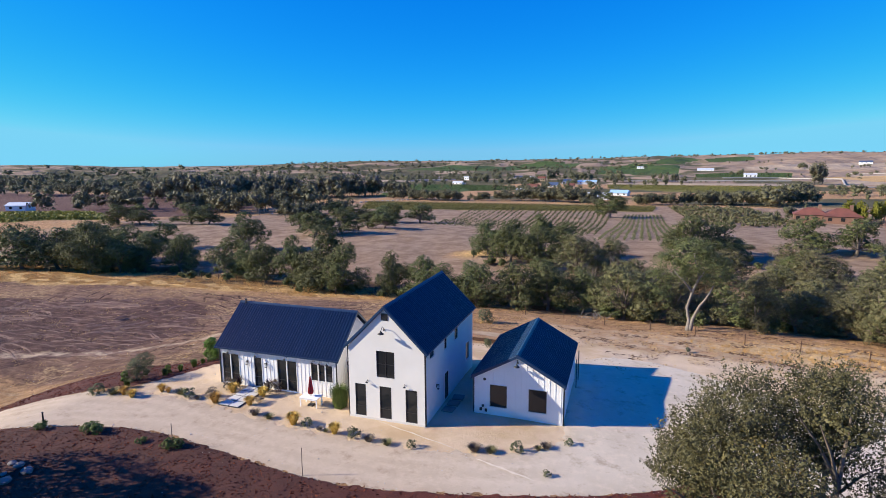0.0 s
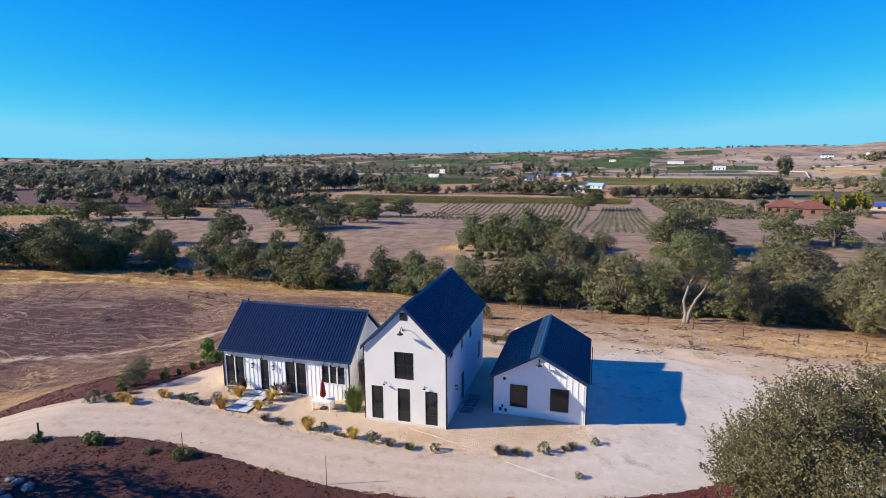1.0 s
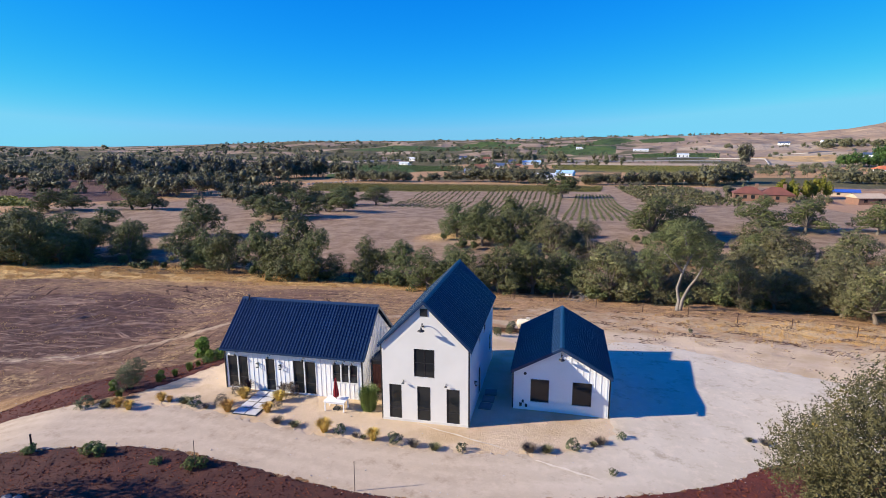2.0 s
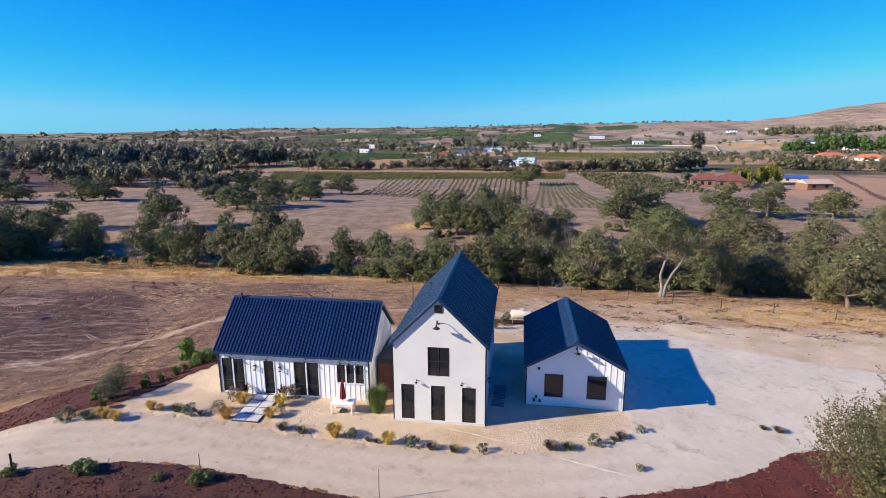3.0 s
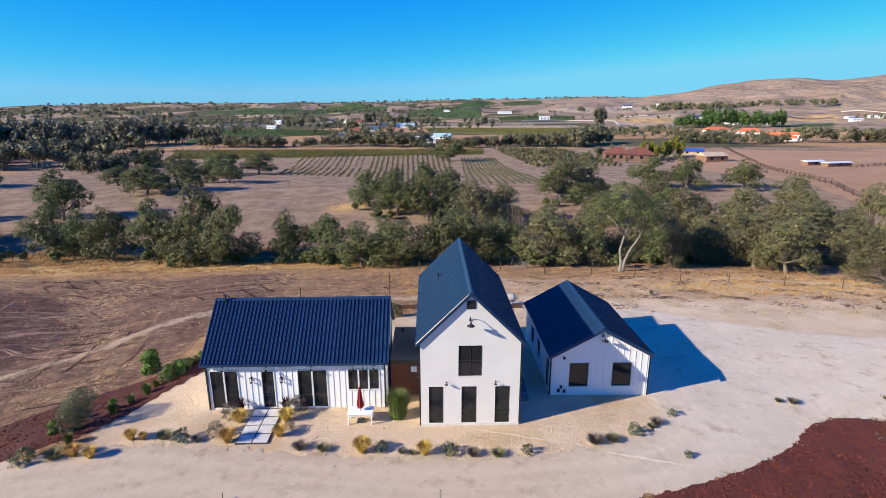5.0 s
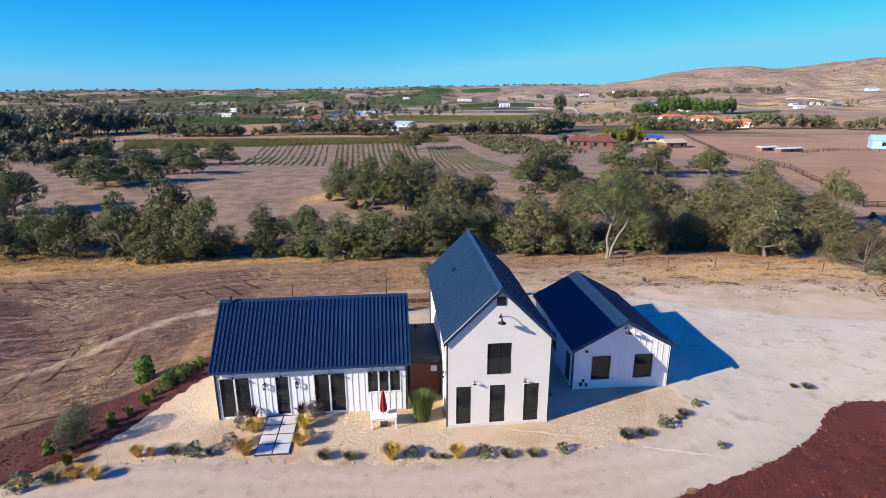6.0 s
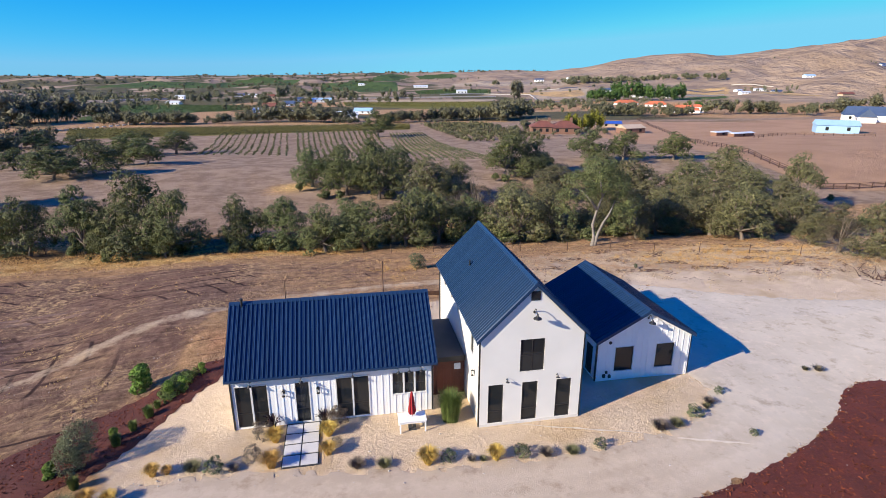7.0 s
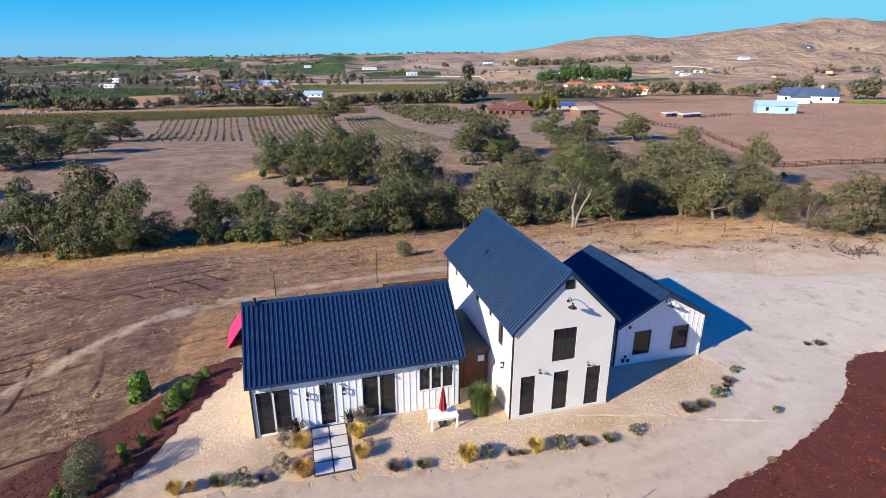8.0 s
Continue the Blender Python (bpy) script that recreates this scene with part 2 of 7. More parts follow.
def poly_sd(x, y, poly):
    """Distance to a closed outline: negative inside."""
    x, y = np.asarray(x, float), np.asarray(y, float)
    d = np.full(x.shape, 1e9)
    inside = np.zeros(x.shape, bool)
    for (ax, ay), (bx, by) in zip(poly, poly[1:] + poly[:1]):
        ex, ey = bx - ax, by - ay
        t = np.clip(((x - ax) * ex + (y - ay) * ey) / (ex * ex + ey * ey), 0, 1)
        d = np.minimum(d, np.hypot(x - ax - t * ex, y - ay - t * ey))
        cross = ((ay > y) != (by > y)) & (x < (bx - ax) * (y - ay) / ((by - ay) if by != ay else 1e-9) + ax)
        inside ^= cross
    return np.where(inside, -d, d)


def rounded(poly, n=3):
    """The outline with its corners cut round."""
    for _ in range(n):
        q = []
        for (ax, ay), (bx, by) in zip(poly, poly[1:] + poly[:1]):
            q += [(0.75 * ax + 0.25 * bx, 0.75 * ay + 0.25 * by), (0.25 * ax + 0.75 * bx, 0.25 * ay + 0.75 * by)]
        poly = q
    return poly


def line_d(x, y, pts):
    x, y = np.asarray(x, float), np.asarray(y, float)
    d = np.full(x.shape, 1e9)
    for (ax, ay), (bx, by) in zip(pts, pts[1:]):
        ex, ey = bx - ax, by - ay
        t = np.clip(((x - ax) * ex + (y - ay) * ey) / (ex * ex + ey * ey), 0, 1)
        d = np.minimum(d, np.hypot(x - ax - t * ex, y - ay - t * ey))
    return d


def np_mesh(name, verts, faces, mat, smooth_shade=False):
    me = bpy.data.meshes.new(name)
    verts, faces = np.asarray(verts, np.float32), np.asarray(faces, np.int32)
    k = faces.shape[1]
    me.vertices.add(len(verts))
    me.vertices.foreach_set("co", verts.ravel())
    me.loops.add(faces.size)
    me.loops.foreach_set("vertex_index", faces.ravel())
    me.polygons.add(len(faces))
    me.polygons.foreach_set("loop_start", np.arange(0, faces.size, k, dtype=np.int32))
    me.polygons.foreach_set("loop_total", np.full(len(faces), k, np.int32))
    if smooth_shade:
        me.polygons.foreach_set("use_smooth", np.ones(len(faces), bool))
    me.update(calc_edges=True)
    me.materials.append(mat)
    return me


# ---- outlines on the plan
PAD = rounded([(-39, 33), (-33, 32.6), (-28, 31.6), (-19, 30.9), (-10, 31.1), (-4.5, 33.2), (-2.6, 35.8), (-3.5, 38.5), (-4, 48), (-10, 58), (-34, 47), (-36.2, 41)], 2)
DRIVE = rounded([(-70, 24), (-49, 28.6), (-43, 31.2), (-37, 32.7), (-31, 32.4), (-26, 31.5), (-18, 30.8), (-10, 31.2), (-5.5, 32.4), (-2.9, 35.0), (-3.3, 38.0), (-3.5, 52), (-2.5, 57), (3, 57.5),
                 (9, 52.5), (18, 48), (40, 43), (40, 33), (14, 34.3), (9, 35.6), (6.2, 35.2), (2.5, 31.9), (-3, 29.3), (-8, 27.8), (-13, 26.6), (-18, 26.3), (-24.5, 27.3), (-31, 28.2), (-36, 27.6), (-43, 25.0), (-70, 14)], 2)
BED_FRONT = rounded([(-60, 16.5), (-43, 24.8), (-36, 27.4), (-31, 28.0), (-24.5, 27.1), (-18, 26.1), (-13, 26.4), (-8, 27.6), (-3, 29.1), (2.5, 31.7), (6.2, 35.0), (9, 35.4), (14, 34.1), (40, 32), (40, -10), (-60, -10)], 2)
BED_SIDE = rounded([(-52, 25), (-43.5, 31.4), (-39.5, 34.0), (-38.3, 36.2), (-36.4, 40.6), (-34.6, 43.5), (-33.9, 45.4), (-35.3, 46.2), (-38.4, 43.2), (-42.3, 41.2), (-45.5, 37.5), (-50, 33)], 2)
TRACK = [(-75, 40), (-58, 46), (-50.5, 49.6), (-43, 56.2), (-33.4, 61), (-24, 62.6), (-15, 63.5), (-5, 60.5), (2, 57)]


GREEN_FIELDS = [[(-324, 721), (-224, 728), (-136, 694), (-115, 606), (-163, 576), (-200, 463), (-218, 459)], [(-444, 2047), (-353, 2187), (-239, 2258), (-214, 2067), (-355, 2063)], [(-81, 1850), (149, 1744), (98, 1201), (-67, 1281)],
                [(3, 1834), (215, 2607), (268, 2252), (67, 1754)], [(268, 2252), (459, 2542), (433, 2177), (269, 2102)], [(145, 1337), (335, 1330), (270, 1096), (116, 1041)], [(540, 884), (601, 827), (564, 779), (498, 819)], [(366, 320), (380, 340), (450, 330), (440, 290)],
                [(-620, 1500), (-700, 2000), (-150, 2100), (-180, 1550)]]
ROW_CROPS = [[(-206, 455), (-319, 732), (-225, 763), (-142, 470)], [(-163, 576), (-225, 728), (-140, 700), (-115, 606)], [(145, 1337), (335, 1330), (270, 1096), (116, 1041)]]
PALE_FIELDS = [[(-32, 761), (184, 755), (204, 825), (-17, 818)], [(445, 1358), (498, 1142), (406, 920), (236, 741)], [(-420, 790), (-300, 806), (-280, 870), (-430, 900)], [(-520, 1440), (-386, 1340), (-380, 1400), (-520, 1520)], [(300, 1560), (640, 1500), (620, 1700), (320, 1760)], [(-230, 560), (-300, 600), (-330, 560), (-250, 520)]]
GOLD_FIELDS = [[(685, 1098), (787, 1072), (681, 932), (579, 935)], [(700, 900), (780, 870), (760, 780), (690, 800)], [(330, 1180), (470, 1120), (420, 980), (330, 900)]]
MOUND = [(-106, 62), (-73, 75), (-64, 69), (-55, 56), (-58, 47), (-66, 40), (-85, 38), (-110, 50)]
VINE_FIELDS = [[(-166, 322), (-195, 392), (20, 388), (16, 352)], [(-20, 664), (-22, 744), (175, 723), (139, 598), (60, 587)], [(-241, 150), (-290, 180), (-285, 226), (-205, 172)]]


def axis_steps(lo, hi, fine, grow, far):
    mid = list(np.arange(lo, hi, fine))
    out, step, v = [], fine, hi
    while v < far:
        out.append(v)
        step *= grow
        v += step
    low, step, v = [], fine, lo - fine
    while v > -far:
        low.append(v)
        step *= grow
        v -= step
    return np.array(low[::-1] + mid + out)


def ground_material():
    m, n, l, b = nodes_of("dry_ground")
    vec = n.new("ShaderNodeTexCoord").outputs["Object"]

    def attr(name):
        a = n.new("ShaderNodeAttribute")
        a.attribute_name = name
        s = n.new("ShaderNodeSeparateColor")
        l.new(a.outputs["Color"], s.inputs[0])
        return s.outputs

    za, zb, zc, zd, ze = attr("zone_a"), attr("zone_b"), attr("zone_c"), attr("zone_d"), attr("zone_e")
    n1 = noise_node(n, l, vec, 0.06, 5)
    n2 = noise_node(n, l, vec, 0.5, 8, 0.72)
    n3 = noise_node(n, l, vec, 3.6, 8, 0.85)
    n4 = noise_node(n, l, vec, 0.012, 5)

    def masked(w, noise_out, lo=0.25, hi=0.75):
        """A weight with an edge broken up by noise."""
        a = n.new("ShaderNodeMath")
        a.operation = "ADD"
        l.new(w, a.inputs[0])
        s = n.new("ShaderNodeMath")
        s.operation = "MULTIPLY_ADD"
        l.new(noise_out, s.inputs[0])
        s.inputs[1].default_value, s.inputs[2].default_value = 1.2, -0.6
        l.new(s.outputs[0], a.inputs[1])
        r = ramp_node(n, l, a.outputs[0], 0.35, 0.65)
        m2 = n.new("ShaderNodeMath")
        m2.operation = "MULTIPLY"
        l.new(r, m2.inputs[0])
        l.new(ramp_node(n, l, w, 0.0, 0.12), m2.inputs[1])
        return m2.outputs[0]

    base = mix_node(n, l, ramp_node(n, l, n2.outputs[0], 0.35, 0.65), (0.50, 0.305, 0.158), (0.335, 0.194, 0.098))
    base = mix_node(n, l, ramp_node(n, l, n3.outputs[0], 0.55, 0.75), base, (0.43, 0.285, 0.155))
    hill = mix_node(n, l, ramp_node(n, l, n4.outputs[0], 0.4, 0.6), (0.345, 0.252, 0.178), (0.275, 0.196, 0.135))
    graded = mix_node(n, l, ramp_node(n, l, n2.outputs[0], 0.3, 0.7), (0.150, 0.084, 0.061), (0.265, 0.158, 0.110))
    warm_soil = mix_node(n, l, ramp_node(n, l, n2.outputs[0], 0.3, 0.7), (0.25, 0.145, 0.086), (0.37, 0.232, 0.142))
    graded = mix_node(n, l, ramp_node(n, l, n1.outputs[0], 0.46, 0.56), graded, warm_soil)
    graded = mix_node(n, l, ramp_node(n, l, n3.outputs[0], 0.58, 0.8), graded, (0.098, 0.050, 0.038))
    # streaks that machines have drawn over the soil
    mp = n.new("ShaderNodeMapping")
    mp.inputs["Rotation"].default_value = (0, 0, -0.45)
    mp.inputs["Scale"].default_value = (0.16, 1.5, 1)
    l.new(vec, mp.inputs["Vector"])
    n5 = noise_node(n, l, mp.outputs[0], 0.8, 8, 0.75)
    graded = mix_node(n, l, ramp_node(n, l, n5.outputs[0], 0.53, 0.62), graded, (0.36, 0.235, 0.155))
    graded = mix_node(n, l, ramp_node(n, l, n5.outputs[0], 0.44, 0.36), graded, (0.118, 0.064, 0.047))
    # dry weeds in patches over the bare soil
    weeds = n.new("ShaderNodeMath")
    weeds.operation = "MULTIPLY"
    l.new(ramp_node(n, l, noise_node(n, l, vec, 0.11, 6, 0.65).outputs[0], 0.50, 0.60), weeds.inputs[0])
    l.new(ramp_node(n, l, noise_node(n, l, vec, 1.7, 8, 0.8).outputs[0], 0.47, 0.58), weeds.inputs[1])
    graded = mix_node(n, l, weeds.outputs[0], graded, (0.50, 0.335, 0.175))
    base = mix_node(n, l, ramp_node(n, l, n5.outputs[0], 0.55, 0.66), base, (0.468, 0.328, 0.203))
    base = mix_node(n, l, ramp_node(n, l, n5.outputs[0], 0.43, 0.34), base, (0.156, 0.082, 0.048))
    # curved wheel marks, broken up
    for (ox, oy), gap in (((-78, 44), 0.4), ((-48, 96), 0.35)):
        sh = n.new("ShaderNodeMapping")
        sh.inputs["Location"].default_value = (-ox, -oy, 0)
        sh.inputs["Scale"].default_value = (1, 1, 0)
        l.new(vec, sh.inputs["Vector"])
        wv = n.new("ShaderNodeTexWave")
        wv.wave_type, wv.rings_direction = "RINGS", "Z"
        wv.inputs["Scale"].default_value = gap * 0.31
        wv.inputs["Distortion"].default_value = 2.2
        wv.inputs["Detail"].default_value = 3.0
        wv.inputs["Detail Scale"].default_value = 0.25
        l.new(sh.outputs[0], wv.inputs["Vector"])
        wm = n.new("ShaderNodeMath")
        wm.operation = "MULTIPLY"
        l.new(ramp_node(n, l, wv.outputs["Fac"], 0.93, 0.99), wm.inputs[0])
        l.new(ramp_node(n, l, noise_node(n, l, vec, 0.05 + 0.12 * gap, 2).outputs[0], 0.52, 0.6), wm.inputs[1])
        graded = mix_node(n, l, wm.outputs[0], graded, (0.062, 0.033, 0.027))
    mound = mix_node(n, l, ramp_node(n, l, n2.outputs[0], 0.32, 0.68), (0.090, 0.049, 0.041), (0.162, 0.093, 0.075))
    mound = mix_node(n, l, ramp_node(n, l, n5.outputs[0], 0.53, 0.62), mound, (0.27, 0.17, 0.135))
    mound = mix_node(n, l, ramp_node(n, l, n5.outputs[0], 0.44, 0.36), mound, (0.075, 0.040, 0.036))
    straw = mix_node(n, l, ramp_node(n, l, n3.outputs[0], 0.4, 0.62), (0.68, 0.46, 0.19), (0.46, 0.28, 0.12))
    sand = mix_node(n, l, ramp_node(n, l, n2.outputs[0], 0.35, 0.65), (0.66, 0.51, 0.352), (0.585, 0.445, 0.30))
    n6 = noise_node(n, l, vec, 0.22, 4, 0.6)
    sand = mix_node(n, l, ramp_node(n, l, n6.outputs[0], 0.48, 0.62), sand, (0.53, 0.385, 0.235))
    sand = mix_node(n, l, ramp_node(n, l, n3.outputs[0], 0.62, 0.84), sand, (0.43, 0.32, 0.21))
    pad = mix_node(n, l, ramp_node(n, l, n1.outputs[0], 0.4, 0.6), (0.44, 0.268, 0.165), (0.385, 0.228, 0.138))
    green = mix_node(n, l, ramp_node(n, l, n6.outputs[0], 0.4, 0.6), (0.050, 0.085, 0.026), (0.075, 0.110, 0.034))
    fallow = mix_node(n, l, ramp_node(n, l, n6.outputs[0], 0.4, 0.62), (0.245, 0.165, 0.112), (0.36, 0.255, 0.178))
    fallow = mix_node(n, l, ramp_node(n, l, n5.outputs[0], 0.55, 0.66), fallow, (0.44, 0.325, 0.23))
    fallow = mix_node(n, l, ramp_node(n, l, n3.outputs[0], 0.58, 0.8), fallow, (0.18, 0.12, 0.085))
    vines = mix_node(n, l, ramp_node(n, l, n6.outputs[0], 0.4, 0.6), (0.12, 0.125, 0.028), (0.19, 0.165, 0.045))
    dark = mix_node(n, l, ramp_node(n, l, n2.outputs[0], 0.4, 0.6), (0.085, 0.080, 0.042), (0.135, 0.115, 0.062))
    # leaf litter; the trees' neutral shade is put into its dark colour
    litter_shade = mix_node(n, l, ramp_node(n, l, n2.outputs[0], 0.4, 0.6), (0.115, 0.068, 0.034), (0.175, 0.108, 0.055))
    chalk = mix_node(n, l, ramp_node(n, l, n6.outputs[0], 0.4, 0.6), (0.43, 0.34, 0.25), (0.34, 0.26, 0.185))
    stubble = mix_node(n, l, ramp_node(n, l, n6.outputs[0], 0.4, 0.6), (0.52, 0.35, 0.165), (0.44, 0.28, 0.13))
    grit = noise_node(n, l, vec, 0.85, 12, 0.84)
    shade = n.new("ShaderNodeMapRange")
    shade.inputs["From Min"].default_value, shade.inputs["From Max"].default_value = 0.36, 0.64
    shade.inputs["To Min"].default_value, shade.inputs["To Max"].default_value = 0.55, 1.42
    l.new(grit.outputs[0], shade.inputs["Value"])
    rough_soil = []
    for c in (base, graded, mound, straw):
        v = n.new("ShaderNodeHueSaturation")
        l.new(shade.outputs[0], v.inputs["Value"])
        l.new(c, v.inputs["Color"])
        rough_soil.append(v.outputs[0])
    base, graded, mound, straw = rough_soil
    col = base
    for w, nn, c in ((zb[1], n1, hill), (za[1], n2, graded), (zd[0], n2, mound), (za[0], n2, straw), (za[2], n2, sand), (zb[0], n2, pad), (zb[2], n4, dark), (zc[2], n1, fallow), (zc[0], n2, green), (zc[1], n2, vines), (zd[1], n2, chalk), (zd[2], n2, stubble), (ze[0], n2, litter_shade)):
        col = mix_node(n, l, masked(w, nn.outputs[0]), col, c)
    l.new(col, b.inputs["Base Color"])
    b.inputs["Roughness"].default_value = 0.95
    b.inputs["Specular IOR Level"].default_value = 0.15
    mixh = n.new("ShaderNodeMath")
    mixh.operation = "MULTIPLY_ADD"
    l.new(n2.outputs[0], mixh.inputs[0])
    mixh.inputs[1].default_value = 1.6
    l.new(n3.outputs[0], mixh.inputs[2])
    # clods close by, gullies on the far slopes
    gully = noise_node(n, l, vec, 0.007, 6, 0.6)
    g1 = n.new("ShaderNodeMath")
    g1.operation = "MULTIPLY"
    l.new(gully.outputs[0], g1.inputs[0])
    l.new(zb[1], g1.inputs[1])
    g2 = n.new("ShaderNodeMath")
    g2.operation = "MULTIPLY_ADD"
    l.new(g1.outputs[0], g2.inputs[0])
    g2.inputs[1].default_value = 120.0
    # the sandy yard is smoother than the open dirt
    calm = n.new("ShaderNodeMath")
    calm.operation = "MULTIPLY"
    l.new(mixh.outputs[0], calm.inputs[0])
    flat = n.new("ShaderNodeMapRange")
    flat.inputs["To Min"].default_value, flat.inputs["To Max"].default_value = 1.0, 0.3
    l.new(za[2], flat.inputs["Value"])
    l.new(flat.outputs[0], calm.inputs[1])
    l.new(calm.outputs[0], g2.inputs[2])
    bump_node(n, l, b, g2.outputs[0], 1.0, 0.36)
    return m


def yard_distance(x, y):
    return np.minimum(poly_sd(x, y, DRIVE), np.minimum(poly_sd(x, y, PAD), np.minimum(poly_sd(x, y, BED_SIDE), poly_sd(x, y, BED_FRONT))))


def field_relief(x, y, z):
    """Ruts of machines on the graded field and small humps of the open ground."""
    rut = smooth(-44, -50, x) * smooth(36, 44, y) * (1 - smooth(70, 80, y)) * smooth(-130, -100, x)
    z = z + rut * (0.07 * np.sin(0.9 * x + 1.4 * y + 3.0 * wave(x, y, 30, 7)) * smooth(-0.2, 0.6, wave(x, y, 18, 8)) + 0.05 * wave(x, y, 3.2, 9))
    return z + smooth(0.5, 3, yard_distance(x, y)) * (1 - smooth(110, 140, y)) * (0.05 * wave(x, y, 2.3, 21) + 0.05 * wave(x, y, 4.1, 22))


def build_ground():
    xs = axis_steps(-75, 45, 0.62, 1.032, 4700)
    ys = axis_steps(20, 100, 0.62, 1.032, 4700)
    gx, gy = np.meshgrid(xs, ys)
    x, y = gx.ravel(), gy.ravel()
    z = height(x, y)
    z = field_relief(x, y, z)
    on_flat = yard_distance(x, y)
    z = np.where(on_flat < 0.6, np.where(y < 46, height(x, y) - 0.03 * (on_flat < 0), z), z)
    nx, ny = len(xs), len(ys)
    i = np.arange(nx * ny).reshape(ny, nx)
    faces = np.stack([i[:-1, :-1], i[:-1, 1:], i[1:, 1:], i[1:, :-1]], -1).reshape(-1, 4)
    me = np_mesh("ground", np.stack([x, y, z], 1), faces, ground_material(), True)
    d = np.hypot(x, y)
    w1 = wave(x, y, 22, 31)
    w2 = wave(x, y, 60, 32)
    straw = np.clip(smooth(84, 89, y - 0.25 * np.minimum(x + 75, 0) + 2 * w1) * (1 - smooth(100, 108, y)) * (1 - smooth(-22, -14, x)) * 1.0
                    + 0.75 * np.exp(-((x - 24) / 14) ** 2 - ((y - 68) / 6) ** 2)
                    + (0.16 + 0.18 * smooth(-30, -10, x)) * smooth(56, 66, y) * (1 - smooth(80, 86, y)) * (0.6 + 0.4 * w1)
                    + (0.55 + 0.35 * w1) * np.exp(-((x + 33) / 13) ** 2 - ((y - 133) / 11) ** 2) + 0.6 * np.exp(-((x - 34) / 9) ** 2 - ((y - 117) / 8) ** 2)
                    , 0, 1)
    graded = np.clip(smooth(-36, -42, x) * smooth(33, 40, y) * (1 - smooth(76, 84, y)) + 0.5 * smooth(-34, -30, y - 90) * (1 - smooth(78, 84, y)) * (1 - smooth(-24, -16, x)), 0, 1)
    sand = np.clip(1 - smooth(0, 2.5, poly_sd(x, y, PAD)) + 0.52 * (1 - smooth(0.3, 2.2, line_d(x, y, TRACK)))
                   + 0.5 * smooth(-20, -8, x) * smooth(54, 60, y) * (1 - smooth(70, 84, y)) + smooth(-14, -5, x) * smooth(30, 36, y) * (1 - smooth(56, 64, y + 0.12 * x)) * (1 - smooth(40, 70, x)), 0, 1)
    paddock = smooth(84, 92, x - 0.12 * (y - 120)) * smooth(112, 122, y) * (1 - smooth(360, 400, y)) * (1 - smooth(520, 600, x))
    hill = smooth(600, 1000, d)
    dark = np.clip(smooth(-0.35, 0.1, wave(x, y, 260, 41)) * smooth(400, 520, y + 0.35 * np.abs(x + 60)) * (1 - smooth(25, 60, z)) * (1 - smooth(-230, -300, x) * (1 - smooth(440, 520, y))) * smooth(-5000, -100, -np.maximum(x - 180, 0) * 30) * 0.85
                   + 0.7 * smooth(-12, -25, np.degrees(np.arctan2(x, y))) * smooth(900, 1200, d) * (1 - smooth(1700, 2100, d)) * smooth(-0.5, 0.1, wave(x, y, 400, 43)), 0, 1)
    # dark shade-toned litter painted beneath the creek and grove trees
    litter_shade = smooth(88, 93, y + 0.16 * np.maximum(x, 0)) * (1 - smooth(104, 112, y)) * (1 - smooth(60, 76, x)) * smooth(-170, -140, x) + 0.9 * smooth(6, 14, x) * (1 - smooth(66, 80, x)) * smooth(100, 106, y) * (1 - smooth(122, 134, y))
    litter_shade = np.clip(litter_shade * (0.62 + 0.4 * w1), 0, 1)
    green = np.max([1 - smooth(-3, 3, poly_sd(x, y, q)) for q in GREEN_FIELDS], axis=0)
    vines = np.max([1 - smooth(-3, 3, poly_sd(x, y, q)) for q in VINE_FIELDS], axis=0)
    pale = np.max([1 - smooth(-8, 8, poly_sd(x, y, q)) for q in PALE_FIELDS], axis=0)
    gold = np.max([1 - smooth(-8, 8, poly_sd(x, y, q)) for q in GOLD_FIELDS], axis=0)
    dark = dark * (1 - np.max([green, vines, pale, gold], axis=0))
    fallow = smooth(103, 110, y) * (1 - smooth(380, 420, y)) * (1 - paddock) * (1 - 0.9 * np.clip(straw, 0, 1)) * (1 - np.maximum(green, vines)) * smooth(-230, -160, x)
    mound = 1 - smooth(-3, 3, poly_sd(x, y, MOUND) + 1.5 * wave(x, y, 9, 45))
    mound = np.maximum(mound, 0.95 * smooth(-212, -236, x + 0.25 * (y - 250)) * smooth(185, 215, y) * (1 - smooth(400, 460, y)) * (1 - vines))
    for name, cols in (("zone_a", (straw, graded, sand)), ("zone_b", (paddock, hill, dark)), ("zone_c", (green, vines, fallow)), ("zone_d", (mound, pale, gold)), ("zone_e", (litter_shade, litter_shade, litter_shade))):
        a = me.attributes.new(name, "FLOAT_COLOR", "POINT")
        a.data.foreach_set("color", np.stack([*cols, np.ones_like(x)], 1).astype(np.float32).ravel())
    return tagged(new("ground", me), "dry brown Californian ground with straw patches and bare graded dirt", "ground", kind="structure")


